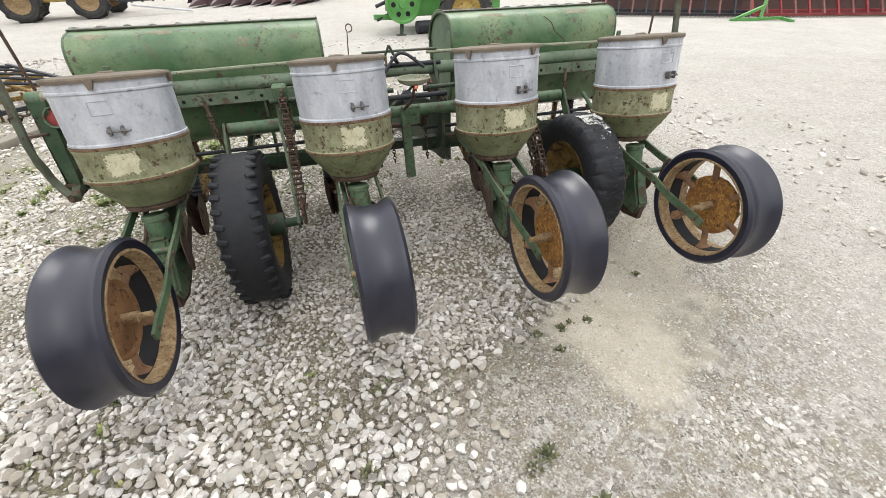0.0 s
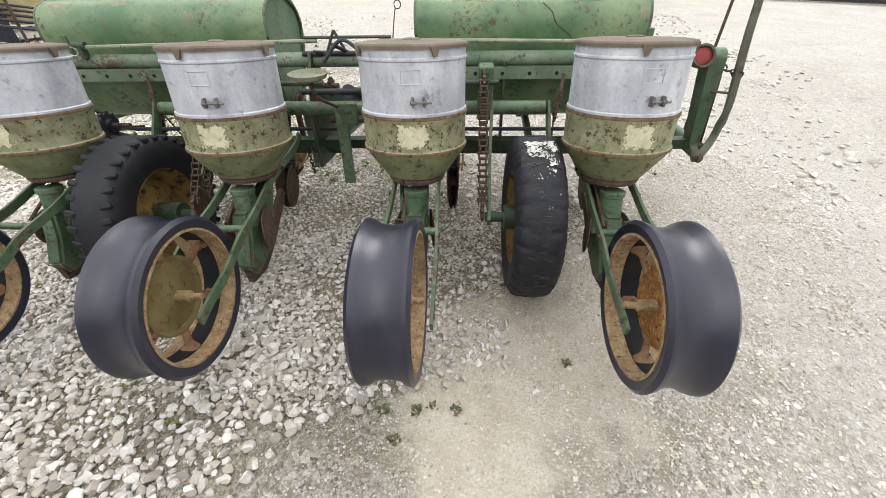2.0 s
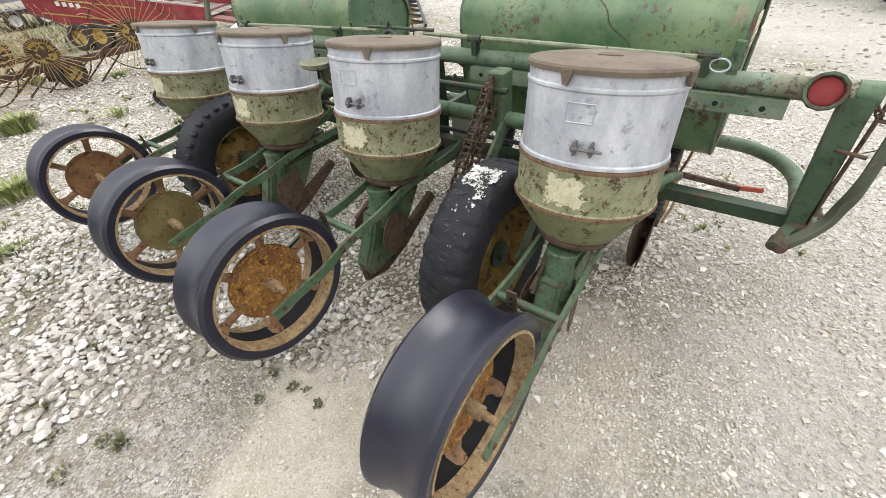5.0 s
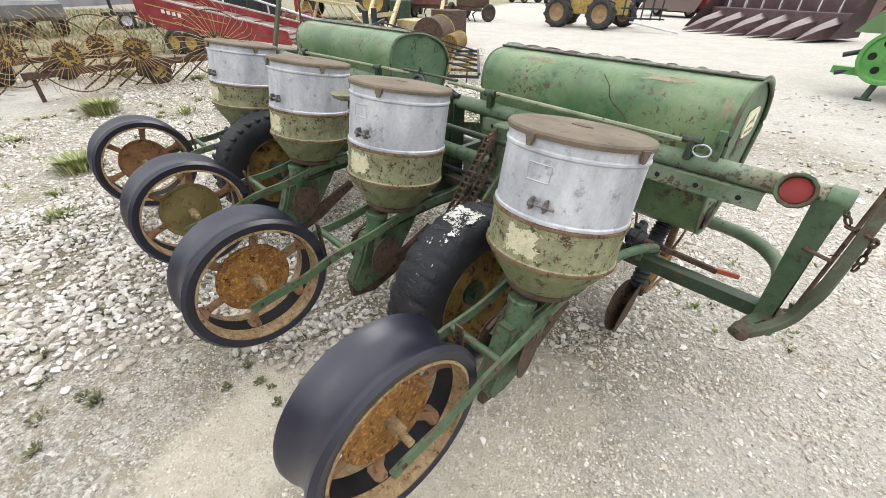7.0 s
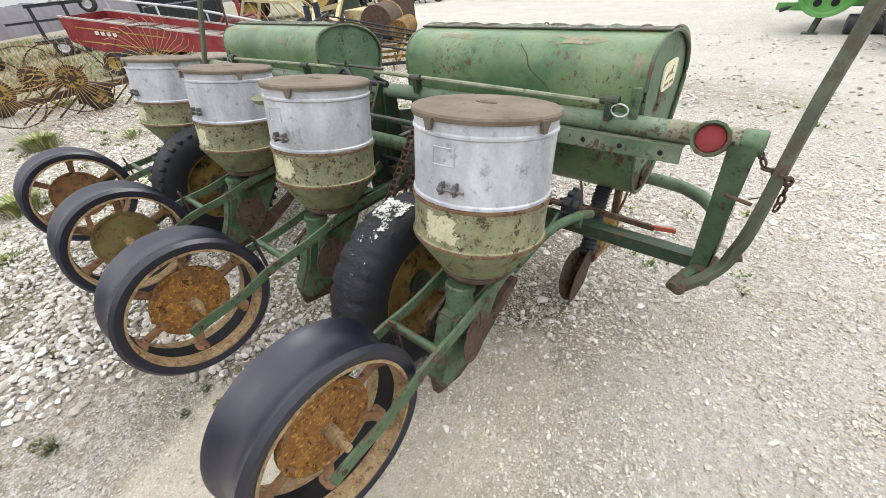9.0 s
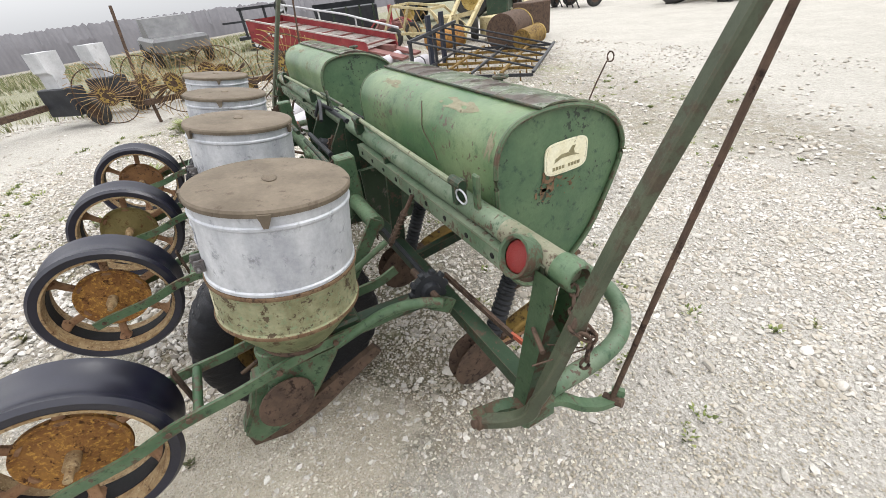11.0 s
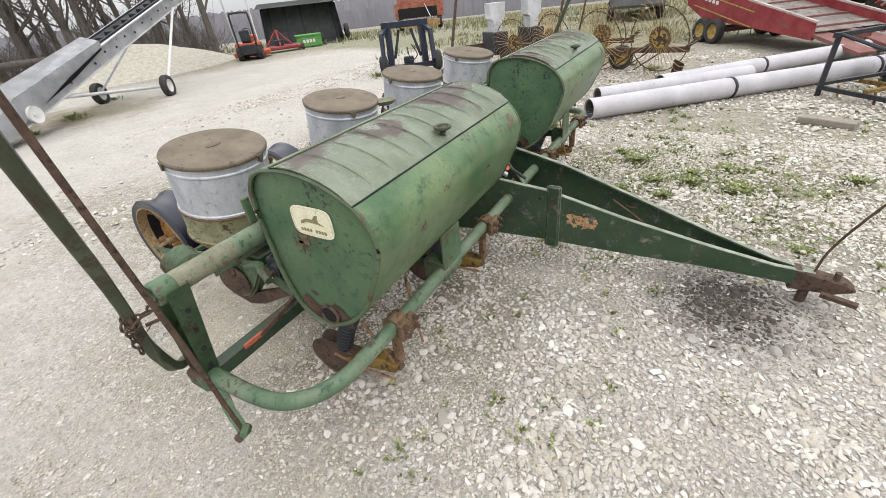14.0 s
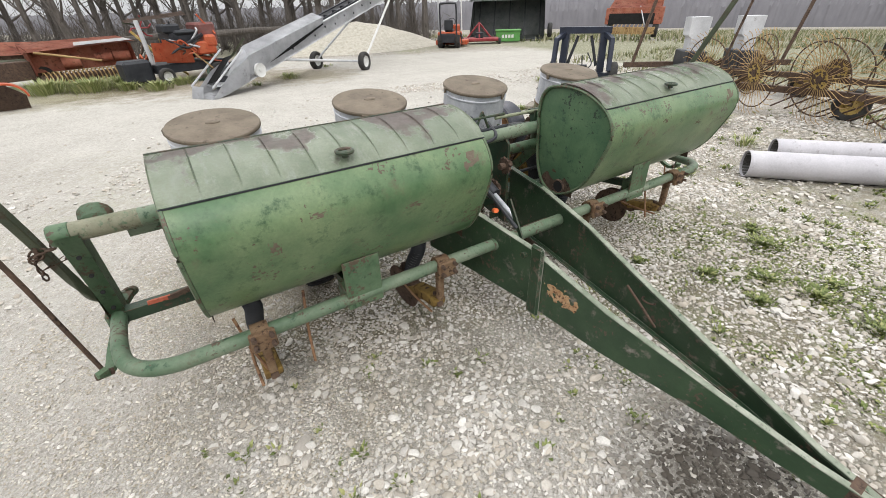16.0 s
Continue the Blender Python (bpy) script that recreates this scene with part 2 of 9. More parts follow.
rubber = worn("black_press_wheel_rubber", (0.008, 0.0083, 0.018), (0.015, 0.0152, 0.030), (0.028, 0.0285, 0.045), 0.62, 0.31, 0, 160, 5, 0.12, soft=0.15, gloss=0.55)
cut_rubber = worn("scuffed_cut_rubber", (0.03, 0.031, 0.036), (0.06, 0.062, 0.07), (0.12, 0.12, 0.125), 0.58, 0.6, blotch=30, soft=0.1)
worn_tyre = worn("worn_cut_tyre_rubber", (0.008, 0.0085, 0.012), (0.014, 0.015, 0.019), (0.16, 0.16, 0.165), 0.655, 0.55, 0, 120, 30, 1.0, streak=(1, 1, 3), soft=0.05, gloss=0.35)
tyre_rubber = worn("cracked_tyre_rubber", (0.008, 0.0085, 0.011), (0.015, 0.016, 0.019), (0.05, 0.05, 0.053), 0.60, 0.6, 0, 120, 16, 0.6, soft=0.1, gloss=0.3)
olive_brown = worn("olive_brown_steel", (0.048, 0.058, 0.036), (0.082, 0.095, 0.06), (0.08, 0.055, 0.04), 0.515, 0.5, blotch=6, soft=0.1, edge=(0.13, 0.12, 0.08))
chalk = worn("flaking_white_paint", (0.42, 0.42, 0.38), (0.58, 0.58, 0.54), (0.05, 0.05, 0.05), 0.53, 0.8, blotch=24, soft=0.1)
dusty_rubber = worn("dusty_tyre_rubber", (0.03, 0.03, 0.031), (0.06, 0.057, 0.052), (0.10, 0.095, 0.085), 0.56, 0.8, blotch=8, soft=0.15)
cream = worn("cream_faded_label", (0.74, 0.69, 0.48), (0.82, 0.79, 0.62), (0.3, 0.24, 0.12), 0.62, 0.6, blotch=16)
faded_patch = worn("dirty_cream_patch", (0.46, 0.43, 0.28), (0.60, 0.56, 0.40), (0.26, 0.21, 0.11), 0.56, 0.7, blotch=20, soft=0.12)
ink = worn("faded_brown_print", (0.22, 0.2, 0.11), (0.3, 0.27, 0.16), (0.5, 0.46, 0.32), 0.6, 0.7, blotch=30)
black_steel = worn("black_painted_steel", (0.02, 0.022, 0.026), (0.04, 0.042, 0.048), RUST, 0.68, 0.5)
navy_steel = worn("navy_painted_steel", (0.018, 0.022, 0.035), (0.03, 0.036, 0.055), RUST, 0.72, 0.4)
red_paint = worn("faded_red_paint", (0.20, 0.02, 0.027), (0.29, 0.055, 0.055), (0.13, 0.06, 0.045), 0.57, 0.5, blotch=3, soft=0.12)
maroon = worn("dull_maroon_paint", (0.15, 0.05, 0.045), (0.24, 0.115, 0.10), (0.10, 0.07, 0.06), 0.55, 0.6, blotch=2.5, soft=0.12, edge=(0.26, 0.2, 0.18))
orange_paint = worn("orange_red_paint", (0.42, 0.075, 0.03), (0.5, 0.13, 0.06), RUST, 0.57, 0.5, blotch=5, soft=0.1)
bright_green = worn("bright_green_paint", (0.075, 0.25, 0.055), (0.13, 0.33, 0.1), (0.06, 0.09, 0.04), 0.6, 0.45, blotch=3, soft=0.15, edge=(0.2, 0.3, 0.15))
silver = worn("dull_silver_sheet", (0.42, 0.425, 0.44), (0.62, 0.625, 0.64), (0.27, 0.25, 0.235), 0.59, 0.6, 0.0, blotch=2.5, soft=0.15)
pipe_white = worn("weathered_white_pipe", (0.42, 0.405, 0.43), (0.53, 0.515, 0.54), (0.26, 0.24, 0.215), 0.6, 0.55, 0.0, 60, 3, 0.1, soft=0.12)
old_wood = worn("grey_weathered_wood", (0.2, 0.18, 0.15), (0.3, 0.27, 0.22), (0.12, 0.1, 0.08), 0.6, 0.85, streak=(1, 8, 8))
bark = worn("grey_brown_bark", (0.075, 0.066, 0.058), (0.15, 0.132, 0.118), (0.05, 0.042, 0.036), 0.6, 0.9, streak=(4, 4, 1))
white_paint = worn("off_white_paint", (0.6, 0.6, 0.58), (0.7, 0.7, 0.68), (0.35, 0.32, 0.28), 0.7, 0.6)
tine_rust = worn("tan_rusted_tine", (0.30, 0.185, 0.085), (0.46, 0.33, 0.15), (0.16, 0.085, 0.045), 0.58, 0.7)
dark_hole = worn("dark_hollow", (0.012, 0.012, 0.012), (0.02, 0.02, 0.02), (0.03, 0.025, 0.02), 0.7, 0.9)

reflector_red, n_, l_ = nodes_of("red_reflector_lens")
n_["Principled BSDF"].inputs["Base Color"].default_value = (0.20, 0.014, 0.012, 1)
n_["Principled BSDF"].inputs["Roughness"].default_value = 0.28
v_ = n_.new("ShaderNodeTexVoronoi")
v_.inputs["Scale"].default_value = 260
b_ = n_.new("ShaderNodeBump")
b_.inputs["Strength"].default_value = 0.5
b_.inputs["Distance"].default_value = 0.002
l_.new(v_.outputs["Distance"], b_.inputs["Height"])
l_.new(b_.outputs[0], n_["Principled BSDF"].inputs["Normal"])

safety_orange = worn("orange_tag_paint", (0.7, 0.13, 0.03), (0.75, 0.2, 0.06), RUST, 0.7, 0.5)


# ---- shapes ----
def part(name, bm, material, parent, label="", smooth=True):
    me = bpy.data.meshes.new(name)
    bmesh.ops.recalc_face_normals(bm, faces=bm.faces)
    bm.transform(Matrix.Scale(S, 4))
    for f in bm.faces:
        f.smooth = smooth
    bm.to_mesh(me)
    bm.free()
    if smooth:
        me.set_sharp_from_angle(angle=radians(35))
    me.materials.append(material)
    ob = new(name, me)
    ob.parent = parent
    if label:
        ob["label"] = label
    return ob


def thing(name, at, label, category, group="", rz=0, kind=""):
    ob = new(name)
    ob.empty_display_size = 0.1
    ob.matrix_world = pose(at[0] * S, at[1] * S, at[2] * S, 0, 0, rz)
    return tagged(ob, label, category, group, kind)


def box(bm, x0, x1, y0, y1, z0, z1, bevel=0.0, m=None):
    made = bmesh.ops.create_cube(bm, size=1.0)["verts"]
    bmesh.ops.transform(bm, verts=made, matrix=Matrix.Translation(((x0 + x1) / 2, (y0 + y1) / 2, (z0 + z1) / 2)) @ Matrix.Diagonal((x1 - x0, y1 - y0, z1 - z0, 1)))
    if m is not None:
        bmesh.ops.transform(bm, verts=made, matrix=m)
    if bevel:
        es = list({e for v in made for e in v.link_edges})
        bmesh.ops.bevel(bm, geom=es, offset=bevel, segments=1, affect="EDGES")
    return bm


def frame_of(d):
    d = d.normalized()
    side = d.cross(Vector((0, 0, 1)))
    if side.length < 1e-3:
        side = Vector((1, 0, 0))
    side.normalize()
    return side, side.cross(d).normalized()


def sweep(bm, pts, ring, closed_ring=True, caps=True):
    """Sweeps a ring of (side, up) offsets along points; ring may be a function of the index."""
    pts = [Vector(p) for p in pts]
    rows = []
    for i, p in enumerate(pts):
        d = (pts[min(i + 1, len(pts) - 1)] - pts[max(i - 1, 0)])
        s, u = frame_of(d)
        r = ring(i) if callable(ring) else ring
        rows.append([bm.verts.new(p + s * a + u * b) for a, b in r])
    k = len(rows[0])
    for a, b in zip(rows, rows[1:]):
        for j in range(k if closed_ring else k - 1):
            bm.faces.new((a[j], a[(j + 1) % k], b[(j + 1) % k], b[j]))
    if caps and closed_ring and k > 2:
        bm.faces.new(rows[0])
        bm.faces.new(rows[-1][::-1])
    return bm


def circle(r, n=12):
    return [(r * math.cos(2 * math.pi * j / n), r * math.sin(2 * math.pi * j / n)) for j in range(n)]


def rod(bm, pts, r, n=12):
    return sweep(bm, pts, circle(r, n))


def taper(bm, p, q, r0, r1, n=12):
    return sweep(bm, [p, q], lambda i: circle((r0, r1)[i], n))


def bar(bm, pts, w, h):
    """A flat bar, w across and h high."""
    return sweep(bm, pts, [(-w / 2, -h / 2), (w / 2, -h / 2), (w / 2, h / 2), (-w / 2, h / 2)])


def curve(pts, steps=6):
    """Points of a smooth line through pts."""
    p = [Vector(a) for a in pts]
    p = [p[0] * 2 - p[1]] + p + [p[-1] * 2 - p[-2]]
    out = []
    for i in range(1, len(p) - 2):
        for s in range(steps):
            t = s / steps
            a, b, c, d = p[i - 1:i + 3]
            out.append(0.5 * ((2 * b) + (c - a) * t + (2 * a - 5 * b + 4 * c - d) * t * t + (3 * b - a - 3 * c + d) * t ** 3))
    return out + [p[-2]]


def lathe(bm, profile, n=40, m=None, close=False):
    """Turns a profile of (radius, height) about z."""
    rows = []
    for r, z in profile:
        if r < 1e-6:
            rows.append([bm.verts.new((0, 0, z))])
        else:
            rows.append([bm.verts.new((r * math.cos(2 * math.pi * j / n), r * math.sin(2 * math.pi * j / n), z)) for j in range(n)])
    if close:
        rows.append(rows[0])
    for a, b in zip(rows, rows[1:]):
        for j in range(n):
            k = (j + 1) % n
            if len(a) == 1 and len(b) == 1:
                continue
            if len(a) == 1:
                bm.faces.new((a[0], b[k], b[j]))
            elif len(b) == 1:
                bm.faces.new((a[j], a[k], b[0]))
            else:
                bm.faces.new((a[j], a[k], b[k], b[j]))
    if m is not None:
        bmesh.ops.transform(bm, verts=bm.verts, matrix=m)
    return bm


def plate(bm, outline, thick, m=None):
    """A plate with that outline in its own x, y plane, thick along z (centred)."""
    lo = [bm.verts.new((x, y, -thick / 2)) for x, y in outline]
    hi = [bm.verts.new((x, y, thick / 2)) for x, y in outline]
    bm.faces.new(lo[::-1])
    bm.faces.new(hi)
    k = len(lo)
    for j in range(k):
        bm.faces.new((lo[j], lo[(j + 1) % k], hi[(j + 1) % k], hi[j]))
    if m is not None:
        bmesh.ops.transform(bm, verts=lo + hi, matrix=m)
    return bm


ALONG_X = Matrix(((0, 0, 1, 0), (1, 0, 0, 0), (0, 1, 0, 0), (0, 0, 0, 1)))  # its x, y, z become the world's y, z, x


def at_x(x):
    return Matrix.Translation((x, 0, 0)) @ ALONG_X


def B():
    return bmesh.new()


def ragged(bm, at, nu, nv, keep):
    """A torn skin: cells of a fine grid on the surface at(u, v), left out where keep(u, v) is not above nought."""
    grid = {}

    def vert(i, j):
        if (i, j) not in grid:
            grid[i, j] = bm.verts.new(at(i / nu, j / nv))
        return grid[i, j]
    for i in range(nu):
        for j in range(nv):
            if keep((i + 0.5) / nu, (j + 0.5) / nv) > 0:
                bm.faces.new((vert(i, j), vert(i + 1, j), vert(i + 1, j + 1), vert(i, j + 1)))
    rim_ = [v for v in grid.values() if v.is_boundary]
    for _ in range(3):
        bmesh.ops.smooth_vert(bm, verts=rim_, factor=0.5, use_axis_x=True, use_axis_y=True, use_axis_z=True)
    return bm


def chain_of(bm, pts, link=0.03, r=0.004, sag=0.0):
    """Oval links laid along a line, every other one turned."""
    pts = [Vector(p) for p in pts]
    total = sum((b - a).length for a, b in zip(pts, pts[1:]))
    count = max(2, int(total / (link * 0.72)))
    for i in range(count):
        s = (i + 0.5) / count * total
        for a, b in zip(pts, pts[1:]):
            if s <= (b - a).length or b is pts[-1]:
                c, d = a + (b - a).normalized() * s, (b - a).normalized()
                break
            s -= (b - a).length
        side, up = frame_of(d)
        if i % 2:
            side, up = up, side
        loop = [c + d * (link / 2 * math.cos(q)) + side * (link * 0.3 * math.sin(q)) for q in [k * math.pi / 4 for k in range(9)]]
        rod(bm, loop, r, 5)
    return bm


# ---- ground ----
def fall(x, y):
    """The land drops away gently behind the yard, towards the stubble field and the woods."""
    return -0.052 * max(0.0, -(0.82 * x + 0.57 * y) - 15.0)


def height_at(x, y):
    """Gentle unevenness of the yard, in units."""
    return 0.012 * noise.noise((x * 0.9, y * 0.9, 0.3)) + 0.006 * noise.noise((x * 3.1, y * 3.1, 2.0))


def make_ground():
    bm = B()
    xs = sorted(set([round(-4 + 0.08 * i, 3) for i in range(101)] + [-4 - 1.3 ** k for k in range(1, 28)] + [4 + 1.3 ** k for k in range(1, 28)]))
    ys = sorted(set([round(-1.5 + 0.08 * i, 3) for i in range(95)] + [-1.5 - 1.3 ** k for k in range(1, 28)] + [6 + 1.3 ** k for k in range(1, 28)]))
    grid = []
    for y in ys:
        grid.append([bm.verts.new((x, y, height_at(x, y) * (1 if max(abs(x), abs(y)) < 12 else 0) + fall(x, y))) for x in xs])
    for a, b in zip(grid, grid[1:]):
        for j in range(len(xs) - 1):
            bm.faces.new((a[j], a[j + 1], b[j + 1], b[j]))
    m, n, l = nodes_of("pale_gravel_and_dust")
    p = n["Principled BSDF"]
    c = n.new("ShaderNodeTexCoord").outputs["Object"]

    def cells(scale, feature="F1"):
        v = n.new("ShaderNodeTexVoronoi")
        v.inputs["Scale"].default_value = scale
        v.feature = feature
        l.new(c, v.inputs["Vector"])
        return v
    wide = noise_of(n, l, c, 0.45, 5, 0.6)
    mid = noise_of(n, l, c, 2.2, 7, 0.65)
    fine = noise_of(n, l, c, 85, 6, 0.75)
    dust = mix(n, l, ramp(n, l, mid, [(0.3, (0.0,)), (0.7, (1.0,))]), (0.21, 0.178, 0.13), (0.38, 0.34, 0.27))
    small, coarse = cells(95), cells(38)
    pebble = mix(n, l, ramp(n, l, small.outputs["Color"], [(0.1, (0.0,)), (0.9, (1.0,))]), (0.15, 0.135, 0.11), (0.62, 0.59, 0.54))
    pebble2 = mix(n, l, ramp(n, l, coarse.outputs["Color"], [(0.1, (0.0,)), (0.9, (1.0,))]), (0.16, 0.145, 0.12), (0.66, 0.63, 0.58))
    col = mix(n, l, ramp(n, l, noise_of(n, l, c, 11, 6, 0.7), [(0.42, (0.0,)), (0.55, (1.0,))]), dust, pebble)
    col = mix(n, l, ramp(n, l, noise_of(n, l, c, 5, 6, 0.7), [(0.5, (0.0,)), (0.6, (1.0,))]), col, pebble2)
    col = mix(n, l, ramp(n, l, fine, [(0.3, (0.45,)), (0.58, (1.0,))]), (0.05, 0.045, 0.04), col)
    moss = ramp(n, l, mix(n, l, 0.5, wide, noise_of(n, l, c, 7, 8, 0.75)), [(0.53, (0.0,)), (0.64, (0.8,))])
    col = mix(n, l, moss, col, (0.22, 0.235, 0.10))
    # the worn white drive, the far lot, the stubble field and the grass verge
    xyz = n.new("ShaderNodeSeparateXYZ")
    l.new(c, xyz.inputs[0])

    def linear(a, b, k, lo, hi):
        """Rises from 0 to 1 as a*x + b*y + k, waved by noise, goes from lo to hi."""
        m1, m2 = n.new("ShaderNodeMath"), n.new("ShaderNodeMath")
        m1.operation = m2.operation = "MULTIPLY_ADD"
        m1.inputs[1].default_value, m1.inputs[2].default_value = a, k
        l.new(xyz.outputs[0], m1.inputs[0])
        m2.inputs[1].default_value = b
        l.new(xyz.outputs[1], m2.inputs[0])
        l.new(m1.outputs[0], m2.inputs[2])
        m3 = n.new("ShaderNodeMath")
        m3.operation = "MULTIPLY_ADD"
        m3.inputs[1].default_value = 2.4
        l.new(noise_of(n, l, c, 0.7, 6, 0.65), m3.inputs[0])
        l.new(m2.outputs[0], m3.inputs[2])
        r = n.new("ShaderNodeMapRange")
        r.inputs["From Min"].default_value, r.inputs["From Max"].default_value = lo + 1.2, hi + 1.2
        l.new(m3.outputs[0], r.inputs["Value"])
        return r.outputs[0]
    white = mix(n, l, ramp(n, l, noise_of(n, l, c, 1.1, 9, 0.75), [(0.36, (0.0,)), (0.64, (1.0,))]), mix(n, l, fine, (0.31, 0.29, 0.258), (0.45, 0.43, 0.39)), mix(n, l, fine, (0.41, 0.39, 0.352), (0.54, 0.52, 0.475)))
    white = mix(n, l, ramp(n, l, noise_of(n, l, c, 24, 5, 0.8), [(0.42, (0.0,)), (0.56, (0.4,))]), white, pebble2)
    near_edge, far_edge = linear(-0.40, -0.92, 0.0, 1.2, 2.0), linear(-0.40, -0.92, 0.0, 12.6, 13.6)
    band = n.new("ShaderNodeMath")
    band.operation = "SUBTRACT"
    l.new(near_edge, band.inputs[0])
    l.new(far_edge, band.inputs[1])
    half = n.new("ShaderNodeMath")
    half.operation = "MULTIPLY"
    half.inputs[1].default_value = 0.9
    l.new(band.outputs[0], half.inputs[0])
    col = mix(n, l, half.outputs[0], col, white)
    lot = n.new("ShaderNodeMath")
    lot.operation = "MULTIPLY"
    lot.inputs[1].default_value = 0.95
    l.new(linear(0.25, 0.97, 0.0, 7.4, 8.6), lot.inputs[0])
    col = mix(n, l, lot.outputs[0], col, white)
    grass = mix(n, l, noise_of(n, l, c, 1.6, 8, 0.7), (0.14, 0.15, 0.085), (0.29, 0.275, 0.2))
    meadow = n.new("ShaderNodeMath")
    meadow.operation = "MULTIPLY"
    l.new(linear(-0.98, -0.45, 0.0, 7.6, 8.8), meadow.inputs[0])
    l.new(linear(-0.98, 0.25, 0.0, 8.4, 9.6), meadow.inputs[1])
    col = mix(n, l, meadow.outputs[0], col, grass)
    verge = n.new("ShaderNodeMath")
    verge.operation = "MULTIPLY"
    verge.inputs[1].default_value = 0.7
    l.new(linear(-0.45, -0.89, 0.0, 14.0, 15.5), verge.inputs[0])
    col = mix(n, l, verge.outputs[0], col, grass)
    packed = n.new("ShaderNodeMath")
    packed.operation = "MULTIPLY"
    packed.inputs[1].default_value = 0.72
    l.new(linear(1.0, -0.12, 0.0, 1.7, 2.7), packed.inputs[0])
    col = mix(n, l, packed.outputs[0], col, white)
    stubble = mix(n, l, noise_of(n, l, c, 0.9, 9, 0.8), (0.15, 0.14, 0.11), (0.30, 0.275, 0.23))
    col = mix(n, l, linear(-0.82, -0.57, 0.0, 18.5, 20.0), col, stubble)
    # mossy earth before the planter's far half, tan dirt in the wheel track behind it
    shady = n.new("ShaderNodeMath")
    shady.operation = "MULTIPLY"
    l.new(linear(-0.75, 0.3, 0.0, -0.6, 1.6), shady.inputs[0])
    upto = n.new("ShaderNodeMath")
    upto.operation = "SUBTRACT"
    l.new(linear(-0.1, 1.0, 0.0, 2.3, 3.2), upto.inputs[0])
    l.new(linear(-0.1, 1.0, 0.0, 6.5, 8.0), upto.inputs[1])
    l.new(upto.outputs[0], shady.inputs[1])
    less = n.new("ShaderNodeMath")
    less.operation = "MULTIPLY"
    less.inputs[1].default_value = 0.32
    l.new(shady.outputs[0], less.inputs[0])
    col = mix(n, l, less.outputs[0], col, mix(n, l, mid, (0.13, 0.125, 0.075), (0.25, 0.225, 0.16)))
    # dark mossy soil and painted gap shade between the thick stones behind and under the planter
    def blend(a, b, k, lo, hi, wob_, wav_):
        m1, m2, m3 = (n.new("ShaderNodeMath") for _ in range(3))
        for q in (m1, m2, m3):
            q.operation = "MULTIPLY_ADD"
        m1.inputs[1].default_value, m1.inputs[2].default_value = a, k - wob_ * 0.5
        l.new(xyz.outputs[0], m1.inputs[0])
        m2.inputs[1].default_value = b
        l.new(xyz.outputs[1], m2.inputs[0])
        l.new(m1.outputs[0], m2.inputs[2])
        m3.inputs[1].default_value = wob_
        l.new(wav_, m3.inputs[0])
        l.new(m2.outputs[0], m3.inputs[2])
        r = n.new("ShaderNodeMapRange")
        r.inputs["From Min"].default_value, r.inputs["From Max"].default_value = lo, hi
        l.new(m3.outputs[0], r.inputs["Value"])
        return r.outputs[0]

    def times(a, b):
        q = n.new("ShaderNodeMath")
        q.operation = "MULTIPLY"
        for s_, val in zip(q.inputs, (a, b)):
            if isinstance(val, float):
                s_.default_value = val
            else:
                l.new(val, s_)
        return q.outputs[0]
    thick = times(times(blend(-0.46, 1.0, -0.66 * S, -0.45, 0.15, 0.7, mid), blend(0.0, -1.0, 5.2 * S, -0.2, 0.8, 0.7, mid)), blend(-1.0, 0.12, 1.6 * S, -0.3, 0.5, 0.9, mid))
    soil_and_gap_shade = mix(n, l, 1.0, col, mix(n, l, ramp(n, l, noise_of(n, l, c, 5, 7, 0.75), [(0.42, (0.0,)), (0.6, (1.0,))]), (0.50, 0.45, 0.36), (0.40, 0.40, 0.22)), "MULTIPLY")
    col = mix(n, l, times(times(thick, blend(1.0, 0.0, 1.9 * S, 0.0, 0.6, 0.9, mid)), times(blend(0.0, -1.0, 2.6 * S, -0.6, 0.6, 0.7, mid), 0.45)), col, soil_and_gap_shade)
    # weaker coat reaching the front, where it mainly paints shade into the gaps
    col = mix(n, l, times(times(thick, blend(1.0, 0.0, 1.9 * S, 0.0, 0.6, 0.9, mid)), 0.45), col, soil_and_gap_shade)
    # distance from the middle line of the track: along and across it
    rel = n.new("ShaderNodeVectorMath")
    rel.operation = "SUBTRACT"
    l.new(c, rel.inputs[0])
    rel.inputs[1].default_value = (1.42 * S, 1.2 * S, 0)
    turned = n.new("ShaderNodeVectorRotate")
    turned.rotation_type = "Z_AXIS"
    turned.inputs["Angle"].default_value = radians(-58)
    l.new(rel.outputs[0], turned.inputs["Vector"])
    squash = n.new("ShaderNodeVectorMath")
    squash.operation = "MULTIPLY"
    squash.inputs[1].default_value = (0.5, 1.0, 0.0)
    l.new(turned.outputs[0], squash.inputs[0])
    tan = n.new("ShaderNodeVectorMath")
    tan.operation = "LENGTH"
    l.new(squash.outputs[0], tan.inputs[0])
    wave = n.new("ShaderNodeMath")
    wave.operation = "MULTIPLY_ADD"
    wave.inputs[1].default_value = 0.9
    l.new(mid, wave.inputs[0])
    l.new(tan.outputs["Value"], wave.inputs[2])
    col = mix(n, l, ramp(n, l, wave.outputs[0], [(0.85, (0.88,)), (1.35, (0.0,))]), col, mix(n, l, ramp(n, l, noise_of(n, l, c, 6, 8, 0.7), [(0.35, (0.0,)), (0.65, (1.0,))]), mix(n, l, fine, (0.36, 0.315, 0.24), (0.50, 0.45, 0.36)), mix(n, l, fine, (0.50, 0.455, 0.37), (0.62, 0.575, 0.49))))
    # thin green growth among the stones beside the tongue
    lawn = n.new("ShaderNodeVectorMath")
